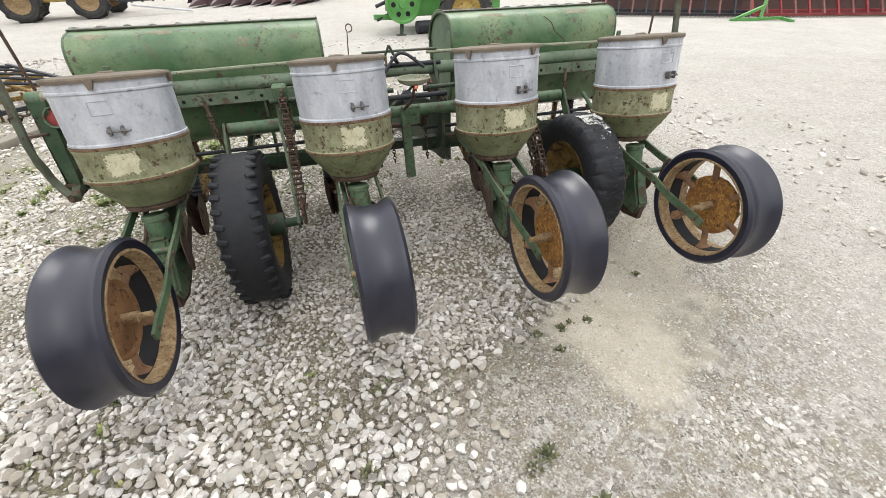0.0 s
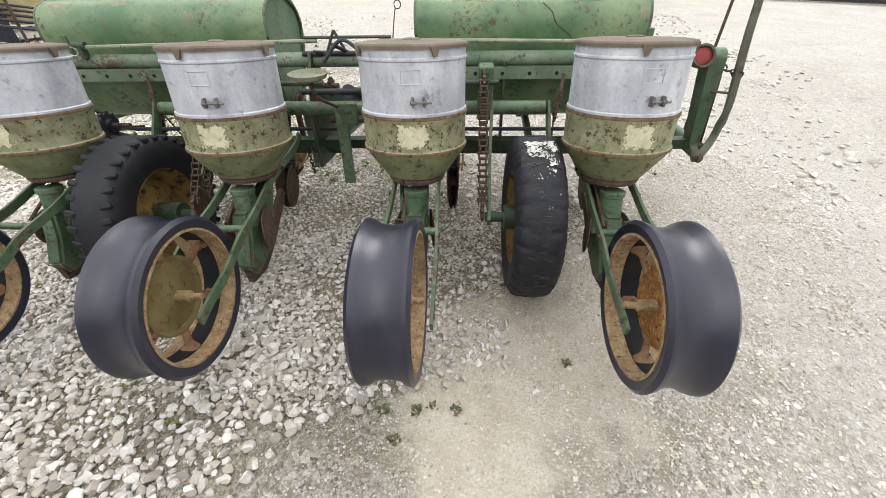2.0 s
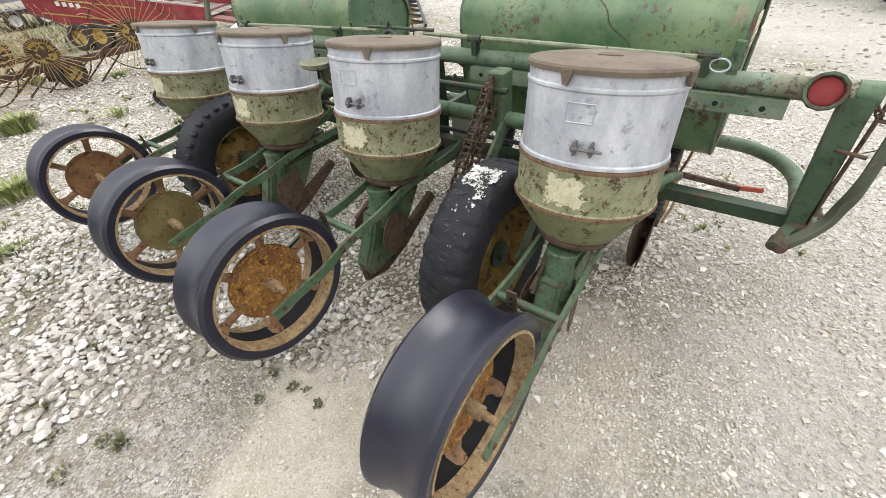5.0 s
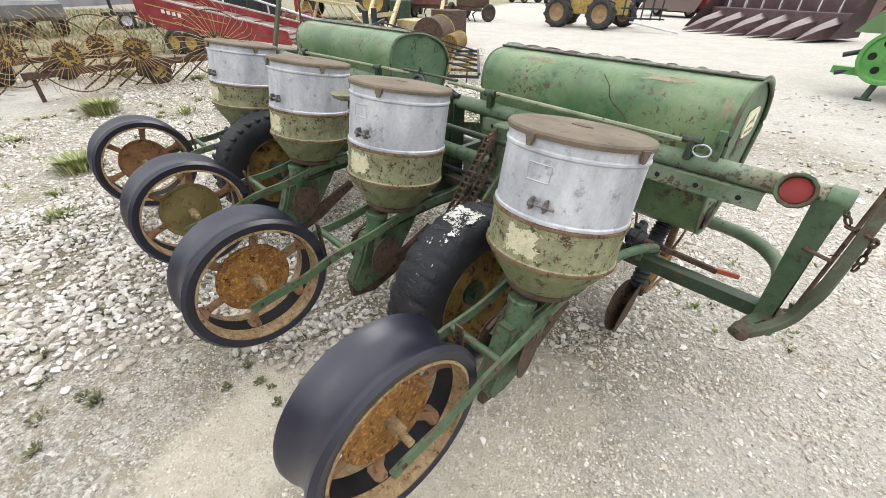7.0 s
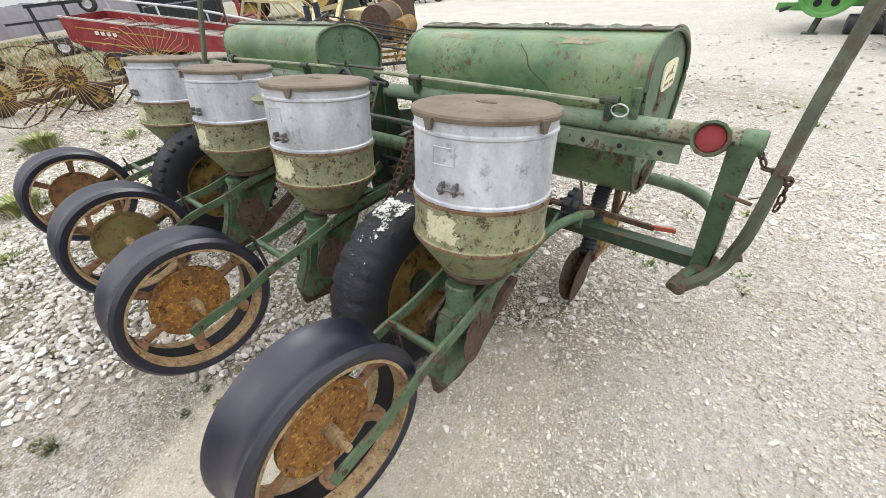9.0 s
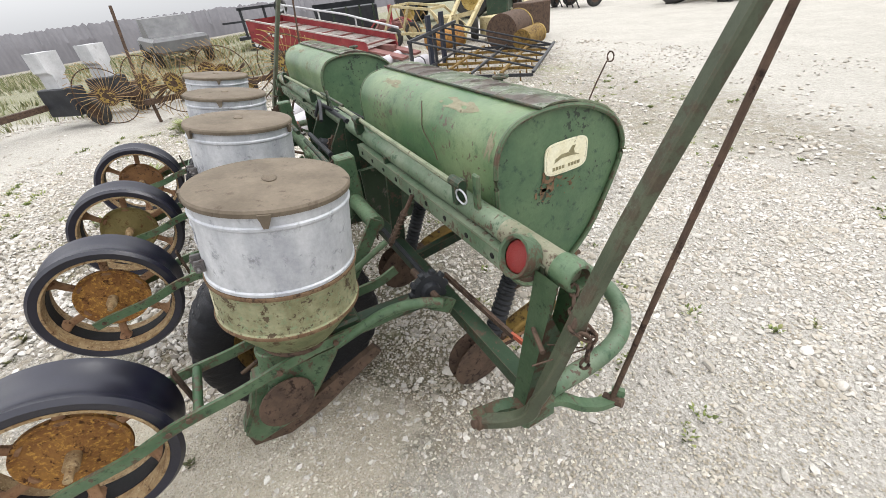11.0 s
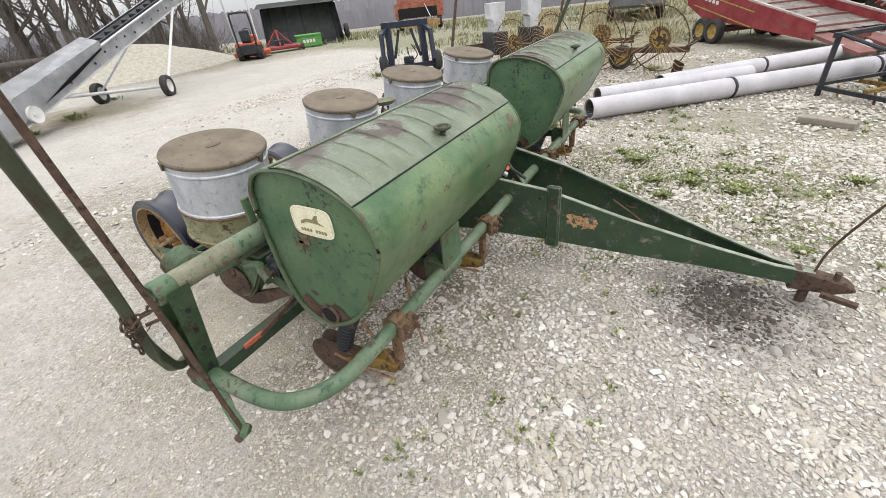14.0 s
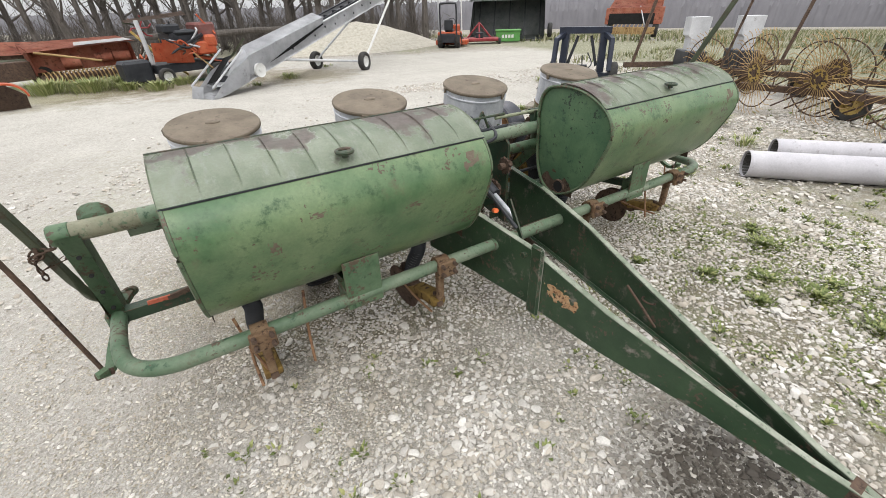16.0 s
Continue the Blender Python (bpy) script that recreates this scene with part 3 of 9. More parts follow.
    lawn.operation = "DISTANCE"
    l.new(c, lawn.inputs[0])
    lawn.inputs[1].default_value = (-1.5 * S, 3.7 * S, 0)
    near_ = n.new("ShaderNodeMath")
    near_.operation = "MULTIPLY"
    near_.inputs[1].default_value = 0.5
    l.new(lawn.outputs["Value"], near_.inputs[0])
    thin = n.new("ShaderNodeMath")
    thin.operation = "MULTIPLY"
    l.new(ramp(n, l, near_.outputs[0], [(0.45, (1.0,)), (1.0, (0.0,))]), thin.inputs[0])
    l.new(ramp(n, l, noise_of(n, l, c, 3.4, 8, 0.75), [(0.48, (0.0,)), (0.6, (0.8,))]), thin.inputs[1])
    col = mix(n, l, thin.outputs[0], col, mix(n, l, fine, (0.13, 0.15, 0.055), (0.26, 0.27, 0.12)))
    def disc_mask(x, y, inner, outer):
        q = n.new("ShaderNodeVectorMath")
        q.operation = "DISTANCE"
        l.new(c, q.inputs[0])
        q.inputs[1].default_value = (x * S, y * S, 0)
        w = n.new("ShaderNodeMath")
        w.operation = "MULTIPLY_ADD"
        w.inputs[1].default_value = (outer - inner) * 2.0
        l.new(mid, w.inputs[0])
        l.new(q.outputs["Value"], w.inputs[2])
        r = n.new("ShaderNodeMapRange")
        r.inputs["From Min"].default_value, r.inputs["From Max"].default_value = (inner + outer - inner) * S, (outer + outer - inner) * S
        r.inputs["To Min"].default_value, r.inputs["To Max"].default_value = 1.0, 0.0
        l.new(w.outputs[0], r.inputs["Value"])
        return r.outputs[0]
    # dirtier ground in discs; the second also paints in shade below the tank
    for x_, y_, r0, r1, tone_ in ((2.1, 2.75, 0.45, 1.1, (0.93, 0.91, 0.88)), (1.5, 2.5, 0.3, 0.8, (0.92, 0.905, 0.88)), (1.2, -8.6, 1.0, 2.6, (0.52, 0.47, 0.38)), (3.6, -8.6, 0.8, 2.2, (0.58, 0.56, 0.42)), (-1.3, -7.4, 0.5, 1.5, (0.66, 0.62, 0.52))):
        col = mix(n, l, disc_mask(x_, y_, r0, r1), col, mix(n, l, 1.0, col, tone_, "MULTIPLY"))
    # pale stone dust before the planter's near half
    pale = mix(n, l, ramp(n, l, noise_of(n, l, c, 46, 6, 0.75), [(0.34, (0.0,)), (0.62, (1.0,))]), (0.22, 0.203, 0.178), (0.58, 0.555, 0.515))
    for x_, y_, r0, r1, k_ in ((1.6, 4.1, 0.8, 1.8, 0.75), (2.9, 2.9, 0.5, 1.4, 0.55)):
        col = mix(n, l, times(disc_mask(x_, y_, r0, r1), k_), col, pale)
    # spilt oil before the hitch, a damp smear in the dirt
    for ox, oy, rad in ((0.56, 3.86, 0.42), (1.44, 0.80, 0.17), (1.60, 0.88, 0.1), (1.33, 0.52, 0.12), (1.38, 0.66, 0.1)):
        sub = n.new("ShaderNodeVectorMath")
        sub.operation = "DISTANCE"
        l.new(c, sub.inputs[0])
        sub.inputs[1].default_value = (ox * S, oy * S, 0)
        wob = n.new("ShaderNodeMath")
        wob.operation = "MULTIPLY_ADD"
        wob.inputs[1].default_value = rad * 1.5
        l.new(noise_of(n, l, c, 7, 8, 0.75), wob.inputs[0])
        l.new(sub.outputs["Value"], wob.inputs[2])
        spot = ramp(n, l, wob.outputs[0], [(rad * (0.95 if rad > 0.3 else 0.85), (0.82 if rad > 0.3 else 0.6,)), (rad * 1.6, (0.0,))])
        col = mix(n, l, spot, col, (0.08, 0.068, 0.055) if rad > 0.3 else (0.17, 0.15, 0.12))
    # fine grit over all of it
    col = mix(n, l, ramp(n, l, noise_of(n, l, c, 130, 5, 0.8), [(0.36, (0.45,)), (0.46, (0.0,))]), col, mix(n, l, 1.0, col, (0.55, 0.53, 0.5), "MULTIPLY"))
    col = mix(n, l, ramp(n, l, noise_of(n, l, c, 90, 4, 0.8), [(0.55, (0.0,)), (0.64, (0.55,))]), col, (0.66, 0.635, 0.59))
    l.new(col, p.inputs["Base Color"])
    p.inputs["Roughness"].default_value = 0.95
    p.inputs["Specular IOR Level"].default_value = 0.15
    b1, b2 = n.new("ShaderNodeBump"), n.new("ShaderNodeBump")
    b1.inputs["Distance"].default_value, b1.inputs["Strength"].default_value = 0.008, 0.9
    b2.inputs["Distance"].default_value, b2.inputs["Strength"].default_value = 0.01, 0.25
    b1.invert = b2.invert = True
    rough_ = n.new("ShaderNodeMath")
    l.new(small.outputs["Distance"], rough_.inputs[0])
    l.new(noise_of(n, l, c, 160, 5, 0.8), rough_.inputs[1])
    l.new(rough_.outputs[0], b1.inputs["Height"])
    l.new(coarse.outputs["Distance"], b2.inputs["Height"])
    l.new(b2.outputs[0], b1.inputs["Normal"])
    l.new(b1.outputs[0], p.inputs["Normal"])
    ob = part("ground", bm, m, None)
    return tagged(ob, "pale dusty gravel yard with weeds and bare patches", "ground", kind="structure")


ground = make_ground()


# ---- planter: row units ----
def press_wheel(parent, x, y, z, disc, disc_label):
    R, W = 0.262, 0.0875
    prof = [(R - 0.038, -W + 0.006), (R - 0.012, -W), (R, -W + 0.012), (R - 0.005, -W + 0.03), (R - 0.018, -W * 0.45), (R - 0.022, 0), (R - 0.018, W * 0.45), (R - 0.005, W - 0.03), (R, W - 0.012), (R - 0.012, W), (R - 0.038, W - 0.006)]
    turn = Matrix.Translation((x, y, z)) @ ALONG_X
    body = part("press_wheel", lathe(B(), prof + [(R - 0.05, W * 0.6), (R - 0.05, -W * 0.6)], 64, turn, True), rubber, parent, "black concave rubber press wheel")
    rim = [(R - 0.039, -W + 0.004), (R - 0.039, W - 0.004), (R - 0.047, W - 0.004), (R - 0.051, W * 0.5), (R - 0.051, -W * 0.5), (R - 0.047, -W + 0.004)]
    part("rim", lathe(B(), rim, 64, turn, True), rim_paint, body, "tan rusted steel rim")
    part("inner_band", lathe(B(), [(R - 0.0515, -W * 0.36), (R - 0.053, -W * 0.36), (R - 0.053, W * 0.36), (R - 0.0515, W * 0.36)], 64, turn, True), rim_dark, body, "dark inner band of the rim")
    part("hub_plate", lathe(B(), [(0, 0.012), (0.03, 0.016), (0.06, 0.006), (0.115, 0.002), (0.128, 0.012), (0.134, 0.010), (0.134, -0.004), (0.06, -0.004), (0, -0.004)], 40, turn), disc, body, disc_label)
    for k in range(6):
        a = k * math.pi / 3 + 0.3
        d = Vector((0, math.cos(a), math.sin(a)))
        bm = B()
        q = Vector((x, y, z))
        sweep(bm, [q + d * 0.112, q + d * 0.14, q + d * 0.185, q + d * 0.203, q + d * 0.2115], lambda i: [(a_ * (0.009, 0.008, 0.009, 0.022, 0.034)[i], b_ * (0.017, 0.0135, 0.014, 0.019, 0.026)[i]) for a_, b_ in ((-1, -0.6), (-0.6, -1), (0.6, -1), (1, -0.6), (1, 0.6), (0.6, 1), (-0.6, 1), (-1, 0.6))])
        part("spoke", bm, rust_brown, body)
    bm = B()
    rod(bm, [(x - 0.1, y, z), (x + 0.1, y, z)], 0.011, 14)
    rod(bm, [(x - 0.062, y, z), (x + 0.062, y, z)], 0.019, 18)
    part("axle", bm, rim_paint, body)
    return body


def seed_hopper(unit, lid_turn):
    body = part("seed_hopper", lathe(B(), [(0.0, 0.812), (0.198, 0.812), (0.2035, 0.815), (0.2035, 0.823), (0.199, 0.827), (0.199, 0.992), (0.203, 0.996), (0.203, 1.002), (0.199, 1.006), (0.2, 1.034), (0, 1.034)], 64), galvanised, unit, "dull galvanised steel seed hopper")
    part("hopper_base", lathe(B(), [(0, 0.81), (0.2, 0.81), (0.2045, 0.806), (0.2045, 0.795), (0.201, 0.79), (0.2, 0.69), (0.2045, 0.686), (0.2045, 0.677), (0.2, 0.672), (0.0, 0.672)], 64), hopper_paint, body, "chalky green paint flaking to rust")
    part("hopper_cone", lathe(B(), [(0.198, 0.671), (0.192, 0.655), (0.125, 0.56), (0.105, 0.553), (0, 0.553)], 64), cone_paint, body, "dirty olive tapered bottom")
    for z in (0.808, 0.681):
        part("hoop", lathe(B(), [(0.198, z - 0.006), (0.2065, z - 0.005), (0.2075, z), (0.2065, z + 0.005), (0.198, z + 0.006)], 64), hoop_rust, body, "rusted rolled hoop")
    bm = lathe(B(), [(0.11, 0.556), (0.118, 0.545), (0.112, 0.532), (0.07, 0.525), (0, 0.525)], 32)
    part("seed_plate", bm, rust, body)
    lid = part("lid", lathe(B(), [(0.206, 1.031), (0.207, 1.042), (0.203, 1.048), (0.17, 1.052), (0, 1.055)], 64), lid_rust, body, "rusted brown sheet lid")
    bm = lathe(B(), [(0.0, 1.06), (0.02, 1.061), (0.03, 1.057), (0.03, 1.052)], 20, Matrix.Diagonal((1.1, 0.62, 1, 1)))
    part("grip", bm, lid_rust, lid)
    for a in (-98, -12, 108):
        q = radians(a + lid_turn)
        m = Matrix.Rotation(q, 4, "Z") @ Matrix.Translation((0.207, 0, 0))
        bm = B()
        plate(bm, [(-0.016, 0.012), (0.016, 0.012), (0.012, -0.004), (0.006, -0.02), (-0.005, -0.021), (-0.01, -0.004)], 0.010, m @ Matrix.Translation((0.001, 0, 1.028)) @ ALONG_X)
        part("clamp", bm, lid_rust, lid)
    q = Matrix.Rotation(radians(-79), 4, "Z")
    for side in (-0.02, 0.02):
        bm = B()
        box(bm, 0.198, 0.222, side - 0.004, side + 0.004, 0.852, 0.886, 0.002, q)
        rod(bm, [q @ Vector((0.215, side - 0.007, 0.868)), q @ Vector((0.215, side + 0.007, 0.868))], 0.0095, 8)
        part("latch", bm, latch_steel, body)
    bm = B()
    rod(bm, [q @ Vector((0.215, -0.03, 0.868)), q @ Vector((0.215, 0.045, 0.866))], 0.004, 8)
    part("latch_pin", bm, latch_steel, body)
    for dz, w in ((0.0, 0.04), (0.045, 0.04)):
        bm = B()
        pts = [Vector((0.2 * math.cos(radians(-86 + k * w * 80)), 0.2 * math.sin(radians(-86 + k * w * 80)), 0.925 + dz)) for k in (-3, -2, -1, 0, 1, 2, 3)]
        rod(bm, pts, 0.0016, 5)
        part("embossed_line", bm, galvanised, body)
        bm = B()
        edge_ = radians(-86 + (-1 if dz else 1) * 3 * 0.04 * 80)
        rod(bm, [Vector((0.2 * math.cos(edge_), 0.2 * math.sin(edge_), z_)) for z_ in (0.925, 0.97)], 0.0016, 5)
        part("embossed_line", bm, galvanised, body)
    bm = B()

    def tear(u, v):
        edge = min(u, 1 - u, v, 1 - v)
        return edge * 3.6 - 0.25 + 0.55 * noise.noise((u * 4 + lid_turn, v * 3.2, 5.0 + lid_turn)) + 0.5 * noise.noise((u * 15, v * 11, lid_turn)) + 0.35 * noise.noise((u * 38, v * 28, lid_turn + 3))
    ragged(bm, lambda u, v: Vector((0.2022 * math.cos(radians(-103 + 34 * u)), 0.2022 * math.sin(radians(-103 + 34 * u)), 0.702 + 0.092 * v)), 110, 76, tear)
    bmesh.ops.solidify(bm, geom=bm.faces[:], thickness=0.0004)
    part("label_patch", bm, faded_patch, body, "cream flaking square label")
    # the raised units lean forward about the lid's centre
    lean = Matrix.Rotation(radians(-9), 4, "X")
    body.matrix_basis = Matrix.Translation((0, 0, 1.05 * S)) @ lean @ Matrix.Translation((0, 0, -1.05 * S))
    return body


def row_unit(x, lid_turn, wheel_dx, label, disc, disc_label):
    u = thing("row_unit", (x, 1.785, 0.012), label, "planter unit", "planter row units")
    oy = -1.785
    seed_hopper(u, lid_turn)
    press_wheel(u, wheel_dx, 1.055 + oy, 0.448, disc, disc_label)
    # boot casting
    bm = B()
    plate(bm, [(1.545 + oy, 0.45), (1.70 + oy, 0.455), (1.83 + oy, 0.46), (1.80 + oy, 0.41), (1.70 + oy, 0.28), (1.62 + oy, 0.2), (1.46 + oy, 0.17), (1.43 + oy, 0.24), (1.49 + oy, 0.34), (1.53 + oy, 0.45)], 0.075, at_x(0))
    bmesh.ops.bevel(bm, geom=bm.edges[:], offset=0.012, segments=2, affect="EDGES")
    boot = part("boot", bm, green_paint, u, "green cast iron planter boot")
    bm = B()
    sweep(bm, [(0, 1.595 + oy, 0.37), (0, 1.60 + oy, 0.42), (0, 1.612 + oy, 0.506), (0, 1.613 + oy, 0.508), (0, 1.616 + oy, 0.526), (0, 1.6165 + oy, 0.528)], lambda i: circle((0.056, 0.05, 0.043, 0.049, 0.049, 0.044)[i], 20))
    part("seed_tube", bm, green_paint, boot)
    bm = B()
    plate(bm, [(1.435 + oy, 0.235), (1.44 + oy, 0.15), (1.56 + oy, 0.125), (1.70 + oy, 0.17), (1.95 + oy, 0.31), (1.93 + oy, 0.345), (1.72 + oy, 0.26), (1.6 + oy, 0.21)], 0.026, at_x(0))
    part("runner", bm, rust, u, "rusted furrow runner blade")
    for sx in (-1, 1):
        bm = lathe(B(), [(0, 0.006), (0.03, 0.006), (0.092, 0.0), (0.092, -0.004), (0, -0.004)], 32, Matrix.Translation((sx * 0.068, 1.60 + oy, 0.335)) @ Matrix.Rotation(radians(sx * 12), 4, "Z") @ ALONG_X)
        part("covering_disc", bm, rust, u, "thin rusted disc")
        # pull arm
        bm = B()
        px = sx * 0.104
        line = curve([(px, 0.985 + oy, 0.405), (px, 1.06 + oy, 0.42), (px, 1.2 + oy, 0.437), (px * 0.98, 1.33 + oy, 0.473), (px * 0.92, 1.5 + oy, 0.487), (px * 0.9, 1.73 + oy, 0.525), (px * 0.9, 2.0 + oy, 0.53), (px * 0.9, 2.1 + oy, 0.56)], 4)
        bar(bm, line, 0.011, 0.036)
        arm = part("pull_arm", bm, green_paint, u)
        for yy, zz in ((1.02, 0.412), (1.30, 0.462), (1.36, 0.48), (1.62, 0.505), (1.8, 0.527)):
            bm = B()
            rod(bm, [(px * 0.95 + sx * 0.004, yy + oy, zz), (px * 0.95 + sx * 0.014, yy + oy, zz)], 0.009, 6)
            part("bolt", bm, rust, arm)
    bm = B()
    rod(bm, [(-0.1, 1.385 + oy, 0.482), (0.1, 1.385 + oy, 0.482)], 0.014, 12)
    part("cross_tube", bm, green_paint, u)
    bm = B()
    bar(bm, [(-0.03, 1.355 + oy, 0.4), (-0.03, 1.345 + oy, 0.56)], 0.03, 0.006)
    strap = part("depth_strap", bm, rust, u, "perforated rusty adjusting strap")
    for k in range(6):
        bm = B()
        rod(bm, [(-0.03, 1.3405 + oy + (0.003 if k < 3 else 0), 0.435 + k * 0.02), (-0.03, 1.3435 + oy, 0.435 + k * 0.02)], 0.005, 6)
        part("hole", bm, dark_hole, strap)
    bm = B()
    rod(bm, [(-0.045, 1.50 + oy, 0.43), (-0.05, 1.72 + oy, 0.52), (-0.05, 1.75 + oy, 0.525)], 0.007, 8)
    part("linkage_rod", bm, rust, u)
    # lift link forward to the tool bar
    bm = B()
    bar(bm, [(0, 1.80 + oy, 0.47), (0, 1.98 + oy, 0.47), (0, 2.2 + oy, 0.455)], 0.05, 0.05)
    part("draw_bar", bm, dark_green, u)
    bm = B()
    rod(bm, [(-0.06, 1.55 + oy, 0.36), (-0.075, 1.80 + oy, 0.56), (-0.075, 2.08 + oy, 0.7)], 0.011, 10)
    part("lift_rod", bm, green_paint, u)
    bm = B()
    box(bm, -0.07, 0.07, 1.78 + oy, 1.9 + oy, 0.49, 0.555, 0.008)
    part("drive_case", bm, dark_green, u)
    return u


row_unit(1.673, 0, -0.004, "planter row unit with galvanised hopper and rusty press wheel", orange_rust, "orange scaled rust hub disc")
row_unit(0.873, -50, -0.02, "planter row unit with galvanised hopper beside the tall wheel", orange_rust, "orange scaled rust hub disc")
row_unit(0.138, 0, -0.008, "planter row unit with galvanised hopper and muddy olive press wheel", olive_mud, "muddy olive hub disc")
row_unit(-0.72, 12, -0.005, "planter row unit with galvanised hopper at the far end", dark_disc, "dark brown rusted hub disc")


# ---- planter: fertiliser tanks ----
TANK = [(2.322, 0.86), (2.317, 0.97), (2.328, 1.045), (2.37, 1.098), (2.44, 1.119), (2.54, 1.122), (2.63, 1.106), (2.71, 1.073), (2.765, 1.035), (2.80, 0.985), (2.812, 0.935), (2.80, 0.875), (2.765, 0.79), (2.71, 0.68), (2.64, 0.60), (2.56, 0.55), (2.50, 0.533), (2.44, 0.54), (2.385, 0.58), (2.35, 0.65), (2.33, 0.745)]


def tank_line(scale=1.0, cy=2.55, cz=0.85):
    pts = curve([Vector((y, z, 0)) for y, z in TANK + TANK[:1]], 3)[:-1]
    return [(cy + (p.x - cy) * scale, cz + (p.y - cz) * scale) for p in pts]


def fertiliser_tank(x0, x1, label, decal):
    t = thing("fertiliser_tank", ((x0 + x1) / 2, 2.555, 0.543), label, "tank", "planter tanks")
    h, oz, oy = (x1 - x0) / 2, -0.53, -2.55
    bm = B()
    rows = []
    for x, k in ((-h, 0.965), (-h + 0.004, 1.0), (-h * 0.5, 1.0), (0, 1.0), (h * 0.5, 1.0), (h - 0.004, 1.0), (h, 0.965)):
        rows.append([bm.verts.new((x, y + oy, z + oz)) for y, z in tank_line(k)])
    k = len(rows[0])
    for a, b in zip(rows, rows[1:]):
        for j in range(k):
            bm.faces.new((a[j], a[(j + 1) % k], b[(j + 1) % k], b[j]))
    body = part("body", bm, tank_paint, t, "rounded green sheet steel shell")
    for s in (-1, 1):
        bm = B()
        inner = [bm.verts.new((s * (h - 0.010), y + oy, z + oz)) for y, z in tank_line(0.966)]
        mid = [bm.verts.new((s * (h - 0.004), y + oy, z + oz)) for y, z in tank_line(0.5)]
        bm.faces.new(mid)
        for j in range(k):
            bm.faces.new((inner[j], inner[(j + 1) % k], mid[(j + 1) % k], mid[j]))
        end = part("end_plate", bm, end_paint, t, "scratched dark green end plate")
        bm = B()
        pts = [Vector((s * (h - 0.001), y + oy, z + oz)) for y, z in tank_line(0.985)]
        rod(bm, pts + pts[:1], 0.008, 6)
        part("rolled_edge", bm, green_paint, end)
        bm = lathe(B(), [(0, 0.004), (0.034, 0.004), (0.034, -0.003), (0, -0.003)], 18, Matrix.Translation((s * (h - 0.002), -0.03, 0.055)) @ ALONG_X)
        part("outlet_hole", bm, dark_hole, end)
        bm = B()
        rod(bm, [Vector((s * (h - 0.001), -0.03 + 0.037 * math.cos(q), 0.055 + 0.037 * math.sin(q))) for q in [j * math.pi / 10 for j in range(21)]], 0.006, 6)
        part("outlet_collar", bm, rust, end, "rusty collar round the outlet")
        bm = B()
        ragged(bm, lambda u, v: Vector((s * (h - 0.0025 - 0.006 * (1 - v)), -0.05 - 0.12 + 0.24 * u, 0.012 + 0.14 * v)), 40, 26, lambda u, v: 0.72 - v - 1.5 * max(0, abs(u - 0.5) - 0.16 - 0.35 * v) + 0.5 * noise.noise((u * 5, v * 4, h + s)))
        part("rusted_corner", bm, rust, end)
    # ribbed lid over the crown, from its back edge to the front seam
    crown = sorted(p for p in tank_line(1.02) if p[1] > 1.05 and p[0] > 2.44)
    bm = B()
    lines, steps = [], 420
    span = crown[-1][0] - crown[0][0]
    for i in range(steps + 1):
        x = -h - 0.004 + (2 * h + 0.008) * i / steps
        rib = max(0.0, math.cos(2 * math.pi * (i / steps) * 10)) ** 160 * 0.0065 + 0.0025 * noise.noise((x * 5, h, 1.0))
        lines.append([bm.verts.new((x, y + oy, z + oz + (rib if 0.1 < (y - crown[0][0]) / span < 0.93 else 0))) for y, z in crown])
    for a, b in zip(lines, lines[1:]):
        for j in range(len(crown) - 1):
            bm.faces.new((a[j], a[j + 1], b[j + 1], b[j]))
    bmesh.ops.solidify(bm, geom=bm.faces[:], thickness=0.004)
    lid = part("lid", bm, tank_top, t, "ribbed weathered lid with rust patches")
    bm = B()
    yf, zf = crown[-1]
    box(bm, -h - 0.004, h + 0.004, yf + oy - 0.002, yf + oy + 0.0015, zf + oz - 0.0065, zf + oz - 0.002, 0.0005)
    part("seam", bm, black_steel, lid)
    bm = B()
    yb, zb = crown[0]
    rod(bm, [(-h - 0.006 + (2 * h + 0.012) * q / 12, yb + oy - 0.004, zb + oz + 0.0 + 0.002 * noise.noise((q * 0.7, h, 3))) for q in range(13)], 0.004, 8)
    part("hinge_edge", bm, dark_green, lid, "dark rusted back edge of the lid")
    # paint gone to rust in ragged places on the back of the shell
    back = sorted((p for p in tank_line(1.0035) if p[0] < 2.42 and p[1] > 0.8), key=lambda p: p[1])

    def on_back(x, w):
        f = w * (len(back) - 1)
        a, b = back[int(f)], back[min(int(f) + 1, len(back) - 1)]
        k = f - int(f)
        return Vector((x, a[0] + (b[0] - a[0]) * k + oy, a[1] + (b[1] - a[1]) * k + oz))
    for px, w0, wx, ww in (((-0.17, 0.93, 0.07, 0.1), (-0.47, 0.9, 0.09, 0.1), (0.2, 0.62, 0.03, 0.1)) if not decal else ((-0.28, 0.9, 0.1, 0.09), (0.27, 0.9, 0.12, 0.1), (0.505, 0.6, 0.022, 0.16))):
        bm = B()
        ragged(bm, lambda u, v: on_back(px + wx * (u - 0.5) * 2, min(0.999, w0 + ww * (v - 0.5) * 2)), 30, 16, lambda u, v: 0.42 - math.hypot(u - 0.5, v - 0.5) + 0.5 * noise.noise((u * 5 + px * 9, v * 3, 2.0)))
        part("rust_patch", bm, tan_stain, body, "ragged tan stain in the paint")
    front_ = sorted((p for p in tank_line(1.0035) if p[0] > 2.68 and 0.75 < p[1] < 1.03), key=lambda p: p[1])

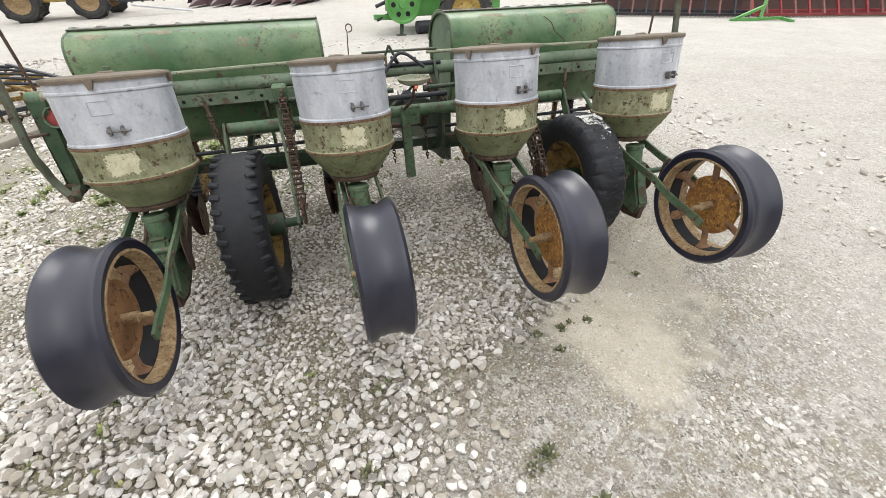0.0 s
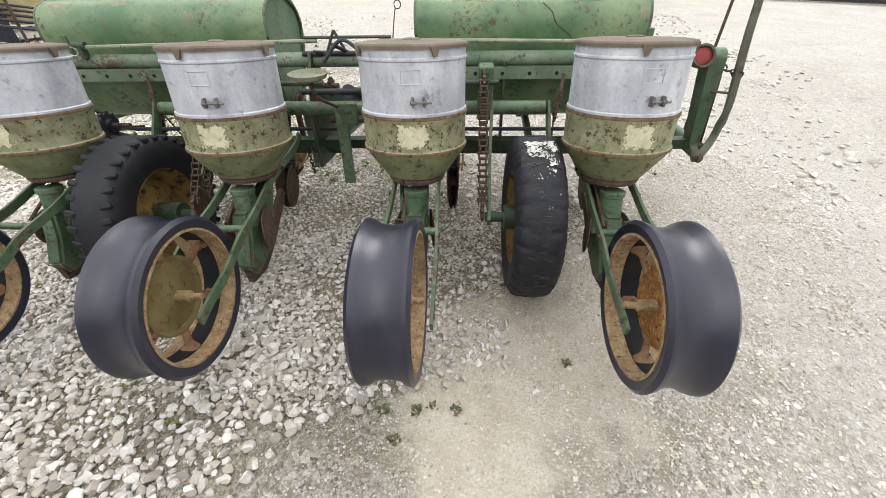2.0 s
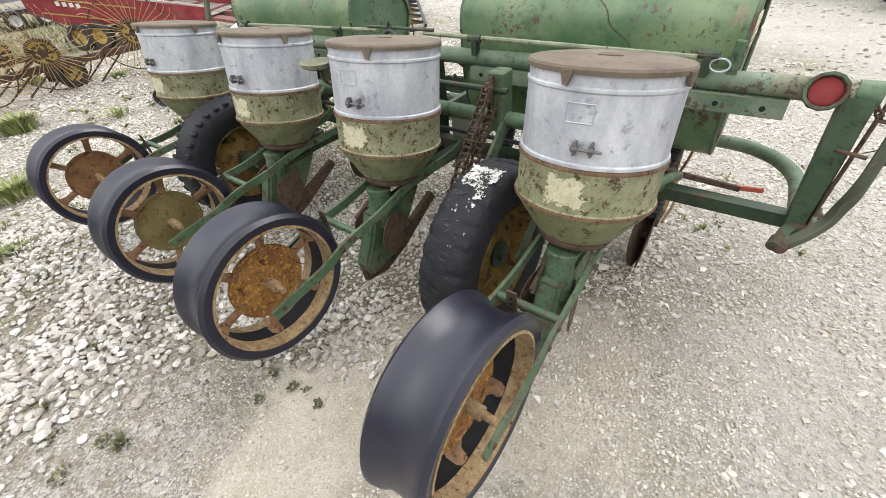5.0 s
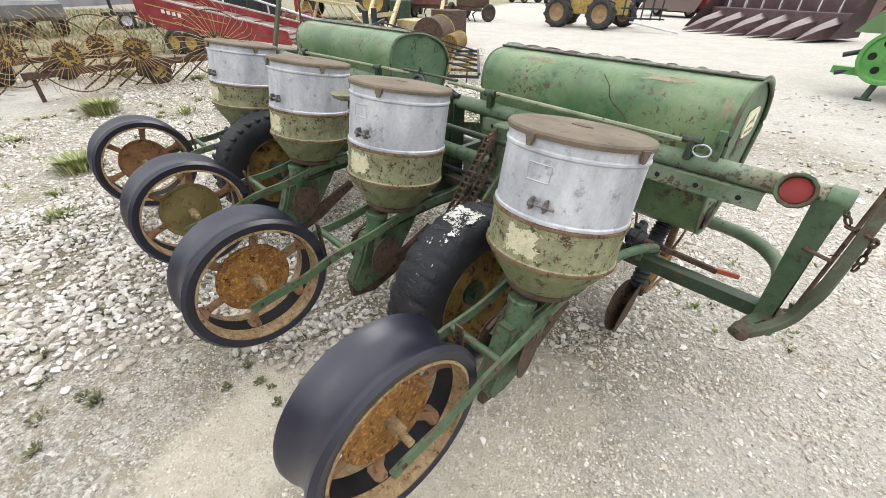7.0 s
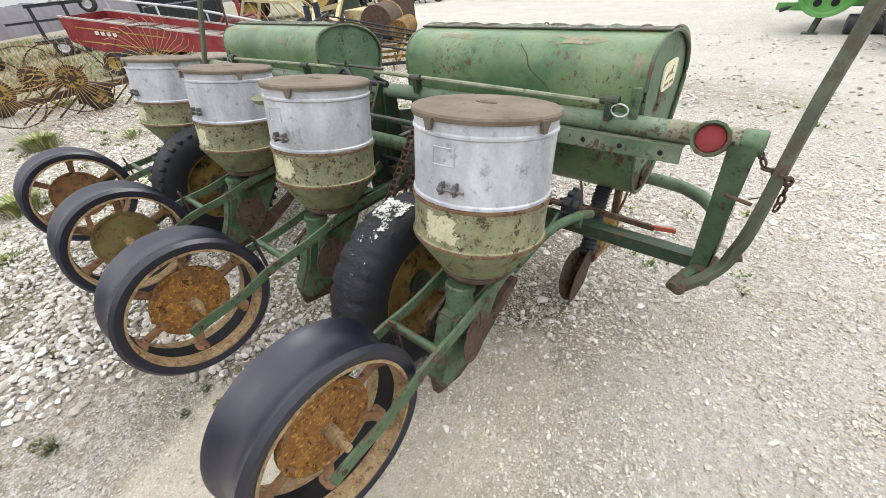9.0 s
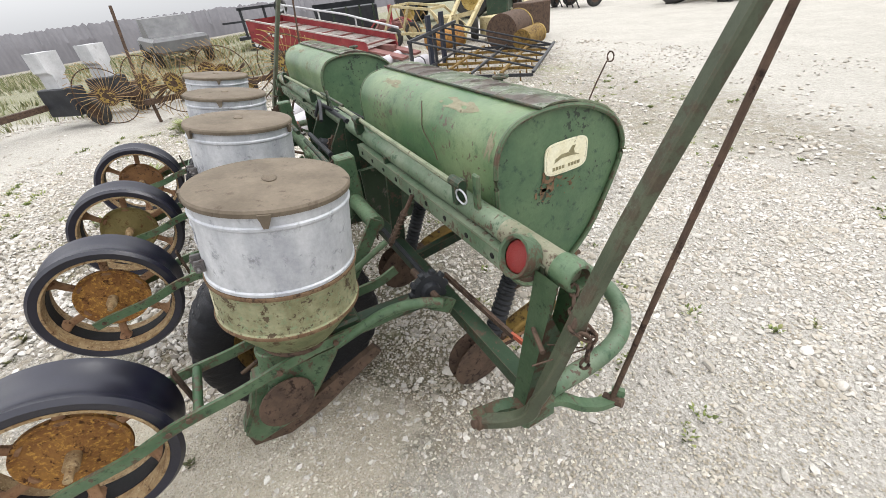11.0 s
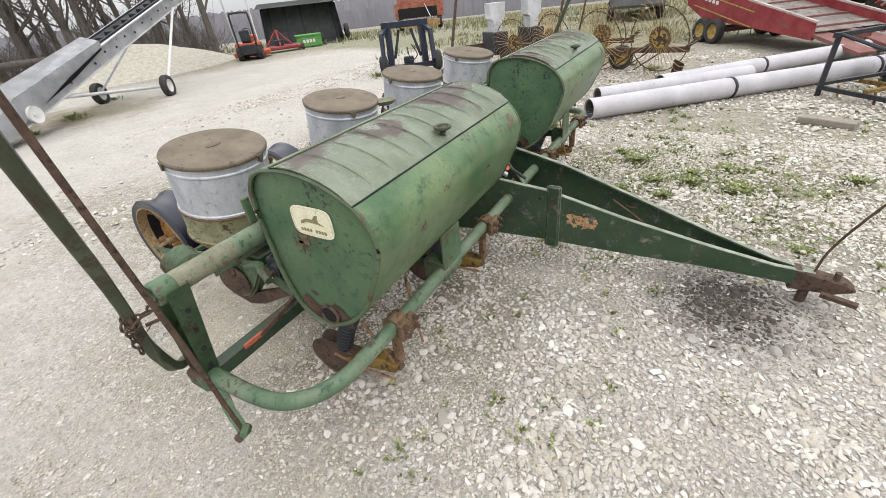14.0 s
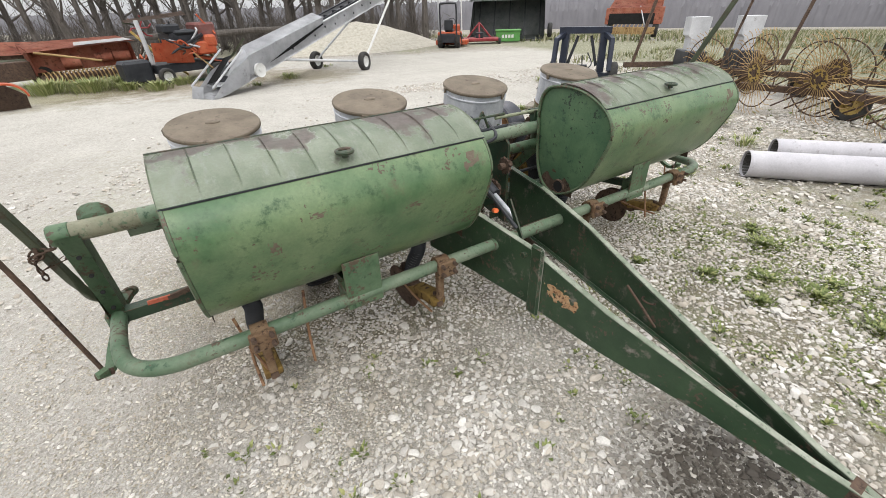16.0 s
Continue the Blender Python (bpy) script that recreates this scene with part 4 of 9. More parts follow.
    def on_front(x, w):
        f = min(0.999, max(0, w)) * (len(front_) - 1)
        a, b = front_[int(f)], front_[min(int(f) + 1, len(front_) - 1)]
        k = f - int(f)
        return Vector((x, a[0] + (b[0] - a[0]) * k + oy, a[1] + (b[1] - a[1]) * k + oz))
    for px, w0, wx, ww in ((-h + 0.1, 0.88, 0.045, 0.22), (h - 0.25, 0.3, 0.02, 0.1), (0.15, 0.62, 0.03, 0.06), (-0.2, 0.35, 0.04, 0.05)):
        bm = B()
        ragged(bm, lambda u, v: on_front(px + wx * (u - 0.5) * 2, w0 + ww * (v - 0.5) * 2), 30, 24, lambda u, v: 0.34 - math.hypot(u - 0.5, v - 0.5) + 0.7 * noise.noise((u * 4 + px * 7, v * 5, 8.3)) + 0.2 * noise.noise((u * 14, v * 12, px)))
        part("rust_patch", bm, lid_rust, body, "scraped rusty patch")
    if decal:
        bm = B()
        rod(bm, [on_back(0.05 + 0.15 * q + 0.012 * math.sin(9 * q), 0.78 - 0.55 * q ** 0.8) for q in [k / 12 for k in range(13)]], 0.0022, 4)
        part("scratch", bm, rust, body, "long dark scratch in the paint")
    # filler cap: a ring with a cross bar on a short stem
    cx, cy, cz = (1.383 - 1.377 if decal else -0.443 + 0.48), 2.726 + oy, 1.078 + oz
    bm = B()
    taper(bm, (cx, cy, cz), (cx, cy, cz + 0.02), 0.012, 0.012, 10)
    bar(bm, [(cx - 0.024, cy, cz + 0.018), (cx + 0.024, cy, cz + 0.018)], 0.012, 0.006)
    ring = [Vector((cx + 0.026 * math.cos(q), cy + 0.026 * math.sin(q), cz + 0.02)) for q in [j * math.pi / 9 for j in range(19)]]
    rod(bm, ring, 0.007, 8)
    part("lid_knob", bm, dark_green, lid, "dark ring knob")
    if decal:
        for py, pz, wy, wz, seed in ((2.515, 0.90, 0.05, 0.04, 1.0), (2.49, 0.868, 0.035, 0.03, 5.0), (2.60, 0.876, 0.05, 0.035, 9.0)):
            bm = B()
            ragged(bm, lambda u, v: Vector((h - 0.0018, py + oy + wy * (u - 0.5) * 2, pz + oz + wz * (v - 0.5) * 2)), 30, 24, lambda u, v: 0.36 - math.hypot(u - 0.5, v - 0.5) + 0.8 * noise.noise((u * 6, v * 6, seed)) - (0.3 if seed > 8 else 0.05))
            part("rust_scar", bm, hoop_rust, t, "ragged rust scar")
        bm = B()
        oval = []
        for j in range(24):
            q = 2 * math.pi * j / 24
            c, s_ = math.cos(q), math.sin(q)
            oval.append((0.082 * math.copysign(abs(c) ** 0.45, c), 0.05 * math.copysign(abs(s_) ** 0.45, s_)))
        turn = Matrix.Translation((h - 0.001, 2.572 + oy, 0.967 + oz)) @ ALONG_X
        plate(bm, oval, 0.004, turn)
        dec = part("decal", bm, cream, t, "cream rounded maker's label")
        bm = B()
        plate(bm, [(p * 0.93, q * 0.9) for p, q in oval], 0.0055, turn)
        bmesh.ops.delete(bm, geom=[f for f in bm.faces if len(f.verts) > 4], context="FACES_ONLY")
        part("decal_border", bm, ink, dec)
        bm = B()  # plain leaping shape
        plate(bm, [(-0.044, 0.0), (-0.02, 0.012), (0.006, 0.012), (0.02, 0.03), (0.032, 0.03), (0.026, 0.018), (0.03, 0.004), (0.05, -0.006), (0.012, -0.001), (-0.02, -0.001), (-0.046, -0.012)], 0.0065, turn @ Matrix.Diagonal((1, 0.9, 1, 1)))
        part("emblem", bm, ink, dec)
        bm = B()
        for k in range(9):
            if k != 4:
                box(bm, -0.052 + k * 0.012, -0.044 + k * 0.012, -0.034, -0.024, -0.0035, 0.0035, 0, turn)
        part("print_bars", bm, ink, dec)
    return t


fertiliser_tank(0.83, 1.925, "green fertiliser tank with ribbed lid and cream label", True)
fertiliser_tank(-1.06, 0.10, "green fertiliser tank with faded grey ribbed lid", False)


# ---- planter: frame ----
frame_thing = thing("planter_frame", (0.51, 2.2, 0), "green steel planter frame with tongue, tubes and folded markers", "planter")
OX, OY = -0.51, -2.2


def P(x, y, z):
    return Vector((x + OX, y + OY, z * 1.017))


def tubes(name, pts, r, material=green_paint, n=16, label="", parent=frame_thing):
    bm = B()
    rod(bm, [P(*p) for p in pts], r, n)
    return part(name, bm, material, parent, label)


def bars(name, pts, w, h, material=green_paint, label="", parent=frame_thing):
    bm = B()
    bar(bm, [P(*p) for p in pts], w, h)
    return part(name, bm, material, parent, label)


for x0, x1 in ((2.03, 2.266), (-1.246, -1.01)):
    tubes("worn_end", [(x0, 2.285, 0.868), (x1, 2.285, 0.868)], 0.0348, tube_end_paint, label="tube end worn to brown steel")
tubes("upper_tube", [(-1.245, 2.285, 0.868), (2.265, 2.285, 0.868)], 0.034, tube_paint, label="long round green tube worn at its ends")
tubes("lift_shaft", [(-0.43, 2.1, 0.695), (1.45, 2.1, 0.695)], 0.032)
bars("tool_bar", [(-1.21, 2.225, 0.47), (2.235, 2.225, 0.47)], 0.05, 0.05, dark_green, "square steel bar")
for x0, x1 in ((0.93, 2.09), (-1.05, 0.06)):
    ang = bars("angle_rail", [(x0, 2.236, 0.812), (x1, 2.236, 0.812)], 0.006, 0.055, tube_paint, "perforated angle rail")
    bars("angle_top", [(x0, 2.258, 0.836), (x1, 2.258, 0.836)], 0.045, 0.005, tube_paint, parent=ang)
    for k in range(9):
        xx = x0 + 0.06 + k * (x1 - x0 - 0.12) / 8
        bm = B()
        rod(bm, [P(xx, 2.231, 0.812), P(xx, 2.234, 0.812)], 0.009, 10)
        part("bolt_hole", bm, dark_hole, ang)
front = tubes("front_tube", curve([(0.66, 2.7, 0.5), (1.3, 2.7, 0.502), (1.92, 2.7, 0.5), (2.1, 2.672, 0.49), (2.2, 2.58, 0.478), (2.235, 2.44, 0.472), (2.24, 2.18, 0.478)], 5), 0.0275, tube_paint)
tubes("front_tube", curve([(0.36, 2.7, 0.5), (-0.28, 2.7, 0.502), (-0.9, 2.7, 0.5), (-1.08, 2.672, 0.49), (-1.18, 2.58, 0.478), (-1.215, 2.44, 0.472), (-1.22, 2.18, 0.478)], 5), 0.0275, tube_paint)


def mirrored(x, s):
    return x if s > 0 else 1.02 - x


def end_group(s):
    X = lambda x: mirrored(x, s)
    def sheet3(corners, thick):
        b3 = B()
        b3.faces.new([b3.verts.new(P(X(x), y, z)) for x, y, z in corners])
        bmesh.ops.solidify(b3, geom=b3.faces[:], thickness=thick)
        return b3
    # an open channel: inner web, rear and front flange, wide at the tube and narrow at the bar
    end = part("end_bracket", sheet3([(2.205, 2.235, 0.875), (2.205, 2.325, 0.875), (2.215, 2.225, 0.445), (2.215, 2.155, 0.445)], 0.008), flange_paint, frame_thing, "green channel bracket rusting at its edges")
    part("rear_flange", sheet3([(2.205, 2.232, 0.87), (2.28, 2.232, 0.87), (2.258, 2.152, 0.445), (2.213, 2.152, 0.445)], 0.008), flange_paint, end, "green flange with rust-eaten edges")
    part("outer_plate", sheet3([(2.276, 2.215, 0.80), (2.272, 2.262, 0.70), (2.264, 2.262, 0.43), (2.264, 2.14, 0.43)], 0.008), rusty_green, end, "plate half bared to brown rust")
    flange = part("front_flange", sheet3([(2.205, 2.328, 0.87), (2.272, 2.328, 0.87), (2.262, 2.228, 0.445), (2.213, 2.228, 0.445)], 0.008), flange_paint, end)
    for k in range(4):
        f = 0.2 + 0.2 * k
        at = P(X(2.238), 2.334 - 0.1 * f, 0.87 - 0.425 * f)
        bm = B()
        rod(bm, [at, at + Vector((0, 0.004, 0.001))], 0.008, 8)
        part("bolt_hole", bm, dark_hole, flange)
    bm = lathe(B(), [(0.034, -0.035), (0.0375, -0.033), (0.038, 0.0), (0.038, 0.02), (0.034, 0.026), (0.028, 0.027), (0.026, 0.0), (0, -0.002)], 20, Matrix.Translation(P(X(2.262), 2.285, 0.868)) @ (ALONG_X if s > 0 else Matrix.Rotation(math.pi, 4, "Z") @ ALONG_X))
    part("end_cap", bm, flange_paint, end, "rounded green tube end")
    bm = B()
    box(bm, *sorted((P(X(2.218), 0, 0).x, P(X(2.285), 0, 0).x)), 2.145 + OY, 2.25 + OY, 0.435, 0.505, 0.01)
    part("bar_end", bm, rusty_green, end, "rusty end of the square bar")
    # reflector
    turn = Matrix.Translation(P(X(2.158 if s > 0 else 2.185), 2.218, 0.885 if s > 0 else 0.80)) @ Matrix.Rotation(radians(-115), 4, "X")
    bm = lathe(B(), [(0.041, -0.002), (0.044, -0.013), (0.052, -0.014), (0.054, 0.0), (0.05, 0.018), (0.048, 0.034), (0.03, 0.052), (0, 0.052)], 12, turn)
    ref = part("reflector", bm, rusty_green, frame_thing, "round red reflector in a dark rusty cup")
    bm = lathe(B(), [(0, -0.006), (0.022, -0.005), (0.038, -0.001), (0.042, 0.004), (0, 0.006)], 32, turn)
    part("lens", bm, reflector_red, ref, "red lens")
    bars("reflector_arm", [(X(2.16), 2.25, 0.87 if s > 0 else 0.80), (X(2.215), 2.255, 0.86 if s > 0 else 0.80)], 0.02, 0.03, olive_brown, parent=ref)
    # row marker folded upright
    bm = B()
    k_ = 0.0155
    sweep(bm, [P(*p) for p in curve([(X(2.207), 2.045, 0.463), (X(2.222), 2.06, 0.469), (X(2.27), 2.108, 0.496), (X(2.301), 2.138, 0.533), (X(2.314), 2.15, 0.575), (X(2.334), 2.17, 0.676), (X(2.358), 2.275, 0.95), (X(2.40), 2.4, 1.27), (X(2.63), 3.09, 3.0)], 5)], [(a_ * k_, b_ * k_) for a_, b_ in ((-1, -0.75), (-0.75, -1), (0.75, -1), (1, -0.75), (1, 0.75), (0.75, 1), (-0.75, 1), (-1, 0.75))])
    arm = part("marker_arm", bm, olive_brown, frame_thing, "long brown-green folded marker arm")
    bm = lathe(B(), [(0, -0.012), (0.02, -0.012), (0.021, 0.0), (0.012, 0.002), (0.012, 0.012), (0, 0.013)], 14, Matrix.Translation(P(X(2.215), 2.04, 0.468)) @ Matrix.Rotation(radians(80), 4, "X"))
    part("pivot_bolt", bm, rust, arm, "rusty pivot bolt")
    bm = B()
    rod(bm, [P(X(2.198), 2.04, 0.466), P(X(2.205), 2.075, 0.476)], 0.021, 14)
    bar(bm, [P(X(2.205), 2.06, 0.472), P(X(2.215), 2.11, 0.478), P(X(2.24), 2.18, 0.475)], 0.034, 0.024)
    part("hinge", bm, rusty_green, arm, "tapered green hinge lug")
    tubes("marker_rod", [(X(2.312), 2.437, 0.385), (X(2.345), 2.49, 0.8), (X(2.46), 2.66, 2.0), (X(2.55), 2.8, 3.0)], 0.0075, rust, 8, "thin rusty rod standing upright")
    hook = bars("hook", curve([(X(2.24), 2.17, 0.47), (X(2.26), 2.28, 0.44), (X(2.285), 2.34, 0.40), (X(2.30), 2.40, 0.372), (X(2.315), 2.45, 0.385), (X(2.312), 2.46, 0.41)], 4), 0.034, 0.02, flange_paint, "curved green hook")
    bm = B()
    rod(bm, [P(X(2.29), 2.43, 0.375), P(X(2.34), 2.45, 0.385)], 0.014, 10)
    part("pin", bm, rust, hook)
    bm = B()
    chain_of(bm, [P(X(2.278), 2.28, 0.85), P(X(2.31), 2.25, 0.812), P(X(2.348), 2.235, 0.81)], 0.03, 0.004)
    chain_of(bm, [P(X(2.37), 2.25, 0.80), P(X(2.372), 2.24, 0.75), P(X(2.368), 2.235, 0.70)], 0.03, 0.004)
    chain_of(bm, [P(X(2.348), 2.205, 0.82), P(X(2.37), 2.225, 0.80), P(X(2.362), 2.255, 0.79), P(X(2.34), 2.25, 0.80)], 0.03, 0.004)
    part("chain", bm, rust, arm, "rusty tie chain")
    bm = B()
    rod(bm, [P(X(2.24), 2.2, 0.735), P(X(2.31), 2.17, 0.735)], 0.006, 8)
    rod(bm, [P(X(2.322), 2.13, 0.73), P(X(2.36), 2.25, 0.745), P(X(2.3), 2.19, 0.74)], 0.002, 5)
    part("wire_tie", bm, rust, arm)
    bm = B()
    rod(bm, [P(X(2.352), 2.225 + 0.016 * math.cos(q), 0.81 + 0.03 * math.sin(q)) for q in [j * math.pi / 8 for j in range(17)]], 0.007, 8)
    part("bracket", bm, rust, arm)
    # red tipped rod between the bars
    rr = bars("control_rod", [(X(1.70), 2.24, 0.548), (X(2.06), 2.279, 0.512)], 0.012, 0.02, rust)
    bars("red_tip", [(X(2.03), 2.277, 0.5135), (X(2.129), 2.285, 0.5205)], 0.0095, 0.0165, tip_red, "orange painted tip", rr)


end_group(1)
end_group(-1)

# tongue: two tapering channel beams that meet at the hitch
for side, across in ((1, (0.80, 0.738, 0.666, 0.62, 0.505, 0.437, 0.405)), (-1, (0.215, 0.238, 0.27, 0.312, 0.32, 0.345, 0.362))):
    bm = B()
    rows = []
    stations = ((2.25, 0.31, 0.66), (2.55, 0.29, 0.63), (2.9, 0.262, 0.557), (3.3, 0.235, 0.435), (3.7, 0.175, 0.295), (4.0, 0.128, 0.21), (4.17, 0.11, 0.185))
    for x, (y, z0, z1) in zip(across, stations):
        f = 0.021 * side
        rows.append([bm.verts.new(P(*q)) for q in ((x - f * 1.3, y, z1), (x, y, z1), (x, y, z0), (x - f * 1.3, y, z0), (x - f * 1.3, y, z0 + 0.008), (x - f * 0.22, y, z0 + 0.008), (x - f * 0.22, y, z1 - 0.008), (x - f * 1.3, y, z1 - 0.008))])
    for a, b in zip(rows, rows[1:]):
        for j in range(8):
            bm.faces.new((a[j], a[(j + 1) % 8], b[(j + 1) % 8], b[j]))
    bm.faces.new(rows[0])
    bm.faces.new(rows[-1][::-1])
    beam = part("tongue_beam", bm, tongue_paint, frame_thing, "tapering green channel beam of the tongue")
    bm = B()
    line_ = [(x, y, z1) for x, (y, z0, z1) in zip(across[1:], stations[1:])]
    for lift in (0.0006, 0.0022):
        for x, y, z in line_:
            bm.verts.new(P(x, y, z) + Vector((-0.0006 * side, 0, lift)))
            bm.verts.new(P(x - 0.026 * side, y, z) + Vector((0, 0, lift)))
    bm.verts.ensure_lookup_table()
    v_, k_ = bm.verts, len(line_)
    for j in range(k_ - 1):
        a_, b_ = 2 * j, 2 * k_ + 2 * j
        bm.faces.new((v_[b_], v_[b_ + 1], v_[b_ + 3], v_[b_ + 2]))
        bm.faces.new((v_[a_], v_[a_ + 2], v_[a_ + 3], v_[a_ + 1]))
        bm.faces.new((v_[a_], v_[b_], v_[b_ + 2], v_[a_ + 2]))
        bm.faces.new((v_[a_ + 1], v_[a_ + 3], v_[b_ + 3], v_[b_ + 1]))
    part("flange_top", bm, flange_wear_sheen, beam, "top edge scuffed pale grey-green, with sky sheen painted in")
    if side > 0:
        bm = B()
        box(bm, 0.65 + OX, 0.671 + OX, 2.905 + OY, 2.985 + OY, 0.225, 0.60, 0.012)
        part("splice_plate", bm, tongue_paint, beam)
        bm = B()
        place_ = Matrix.Translation(P(0.647, 3.085, 0.40)) @ Matrix.Rotation(radians(6.6), 4, "Z") @ Matrix.Rotation(radians(-12), 4, "X") @ ALONG_X
        ragged(bm, lambda u, v: place_ @ Vector((0.19 * (u - 0.5), 0.1 * (v - 0.5), 0)), 36, 20, lambda u, v: 0.40 - math.hypot(u - 0.5, v - 0.5) + 0.55 * noise.noise((u * 6, v * 4, 7.0)) + 0.25 * noise.noise((u * 17, v * 11, 2.0)))
        bmesh.ops.solidify(bm, geom=bm.faces[:], thickness=0.002)
        part("worn_label", bm, label_rust, beam, "rust-eaten remains of a label")
for y, z in ((2.6, 0.45),):
    xa = 0.80 - 0.2057 * (y - 2.25)
    xb = 0.215 + 0.0766 * (y - 2.25)
    tubes("tongue_spacer", [(xb, y, z), (xa, y, z)], 0.016, rust, 10)
bm = B()
plate(bm, [(4.08 + OY, 0.205), (4.30 + OY, 0.165), (4.34 + OY, 0.13), (4.26 + OY, 0.095), (4.08 + OY, 0.085)], 0.075, Matrix.Translation((0.382 + OX, 0, 0)) @ ALONG_X)
bmesh.ops.bevel(bm, geom=bm.edges[:], offset=0.008, segments=1, affect="EDGES")
hitch = part("hitch", bm, rust, frame_thing, "rusty drawbar hitch at the tip of the tongue")
tubes("hitch_pin", [(0.4, 4.25, 0.06), (0.4, 4.25, 0.21)], 0.014, rust, 10, parent=hitch)
bars("hitch_clevis", [(0.46, 4.2, 0.115), (0.5, 4.33, 0.112)], 0.03, 0.02, rust, parent=hitch)
tubes("jack_foot", [(0.38, 4.16, 0.0), (0.38, 4.16, 0.1)], 0.022, rust, 10, parent=hitch)
ring_pts = [(0.447 + 0.03 * math.cos(q), 4.395, 0.832 + 0.034 * math.sin(q)) for q in [-2.2 + j * math.pi / 8 for j in range(17)]]
tubes("pin_rod", curve([(0.385, 4.165, 0.17), (0.384, 4.18, 0.3), (0.39, 4.23, 0.45), (0.405, 4.31, 0.64), (0.425, 4.385, 0.80)], 4) + [Vector(p) for p in ring_pts[2:]], 0.0058, rust, 6, "thin bent rod ending in a ring")

# carrying wheels on crank arms
for s in (1, -1):
    X = lambda x: mirrored(x, s)
    cx, cy, cz, R = X(1.365) - (0.02 if s < 0 else 0), 1.686, 0.353, 0.353
    turn = Matrix.Translation(P(cx, cy, cz)) @ ALONG_X
    prof = [(0.20, -0.062), (0.215, -0.082), (0.27, -0.098), (0.315, -0.095), (0.342, -0.078), (0.352, -0.045), (0.354, 0), (0.352, 0.045), (0.342, 0.078), (0.315, 0.095), (0.27, 0.098), (0.215, 0.082), (0.20, 0.062), (0.197, 0)]
    tread = lathe(B(), prof[:5] + [(0.348, -0.066), (0.352, -0.055), (0.3527, -0.042), (0.3535, -0.03), (0.354, -0.015)] + prof[6:7] + [(0.354, 0.015), (0.3535, 0.03), (0.3525, 0.06)] + prof[8:], 260, turn, True)
    if s > 0:
        hub_at = P(cx, cy, cz)
        for v in tread.verts:
            out = v.co - hub_at
            if math.hypot(out.y, out.z) > 0.3:
                turn_at, side_ = math.atan2(out.z, out.y), abs(out.x)
                notch = max(0.0, math.sin(turn_at * 26 + (0 if out.x > 0 else 1.5) + noise.noise(out * 6))) ** 3 * (1 if side_ > 0.05 else 0.25)
                torn = max(0.0, noise.noise((turn_at * 9, out.x * 34, 2.0)) - 0.12) + max(0.0, noise.noise((turn_at * 21, out.x * 60, 6.0)) - 0.2)
                k = 1 - 0.024 * notch - 0.03 * torn + 0.008 * noise.noise(out * 30)
                v.co = hub_at + Vector((out.x, out.y * k, out.z * k))
    tyre = part("carrying_wheel", tread, worn_tyre if s > 0 else tyre_rubber, frame_thing, "bald cut black tyre with white paint flecks" if s > 0 else "black lugged tractor tyre on a rusted rim")
    for k in range(36):
        for sd in (-1, 1):
            if s > 0:
                continue
            bm = B()
            q = 2 * math.pi * (k + (0.5 if sd > 0 else 0)) / 36
            m = turn @ Matrix.Rotation(q, 4, "Z")
            top = 0.352 if s > 0 else 0.3555 + 0.003 * ((k * 5 + sd) % 3) / 2
            box(bm, 0.335, top, -0.013, 0.013, 0.05 if sd > 0 else -0.095, 0.095 if sd > 0 else -0.05, 0.006, m @ Matrix.Rotation(radians(sd * 14), 4, "X"))
            part("tread_lug", bm, tyre_rubber, tyre, smooth=False)
    part("rim", lathe(B(), [(0.2, -0.066), (0.212, -0.075), (0.208, -0.08), (0.19, -0.06), (0.17, -0.02), (0.1, -0.005), (0.09, 0.02), (0, 0.02), (0, 0.03), (0.1, 0.03), (0.17, 0.0), (0.19, 0.05), (0.208, 0.08), (0.212, 0.075), (0.2, 0.066)], 48, turn), old_rim, tyre, "rusted yellow steel rim")
    bm = B()
    rod(bm, [P(X(1.17), cy, cz), P(X(1.43), cy, cz)], 0.022, 14)
    rod(bm, [P(X(1.25), cy, cz), P(X(1.41), cy, cz)], 0.055, 18)
    part("hub", bm, dark_green, tyre)
    if s > 0:
        bm = B()

        def splash(u, v):
            rim_ = min(v, 1 - v, u * 3, (1 - u) * 2)
            return 0.8 * noise.noise((u * 9, v * 3, 3.4)) + 0.55 * noise.noise((u * 30, v * 10, 8.0)) + 0.45 * noise.noise((u * 75, v * 26, 1.0)) + 0.12 - 1.3 * max(0, u - 0.2) ** 0.7 - 2.2 * max(0, 0.16 - rim_)
        ragged(bm, lambda u, v: turn @ Vector((0.3562 * math.cos(radians(88 + 70 * u)), 0.3562 * math.sin(radians(88 + 70 * u)), -0.066 + 0.13 * v)), 300, 110, splash)
        part("paint_spill", bm, chalk, tyre, "flaking white paint spill")["kind"] = "stuff"
        bm, rng = B(), random.Random(11)
        for _ in range(190):  # flaps and cuts in the bald tread
            a, wide, turn_ = rng.uniform(0, 2 * math.pi), rng.uniform(-0.062, 0.062), rng.uniform(-0.7, 0.7)
            ln, up = rng.uniform(0.006, 0.017), 0.3535 - 0.35 * max(0, abs(wide) - 0.03)
            m = turn @ Matrix.Rotation(a, 4, "Z") @ Matrix.Translation((up, 0, wide)) @ Matrix.Rotation(turn_, 4, "X")
            box(bm, -0.002, rng.uniform(0.001, 0.003), -0.0016, 0.0016, -ln, ln, 0, m)
        part("tread_cut", bm, cut_rubber, tyre, "short scuffed cuts in the tread", False)["kind"] = "stuff"
    bars("crank_arm", [(X(1.20), 2.1, 0.695), (X(1.19), 1.9, 0.5), (X(1.185), 1.66, 0.34)], 0.014, 0.06)
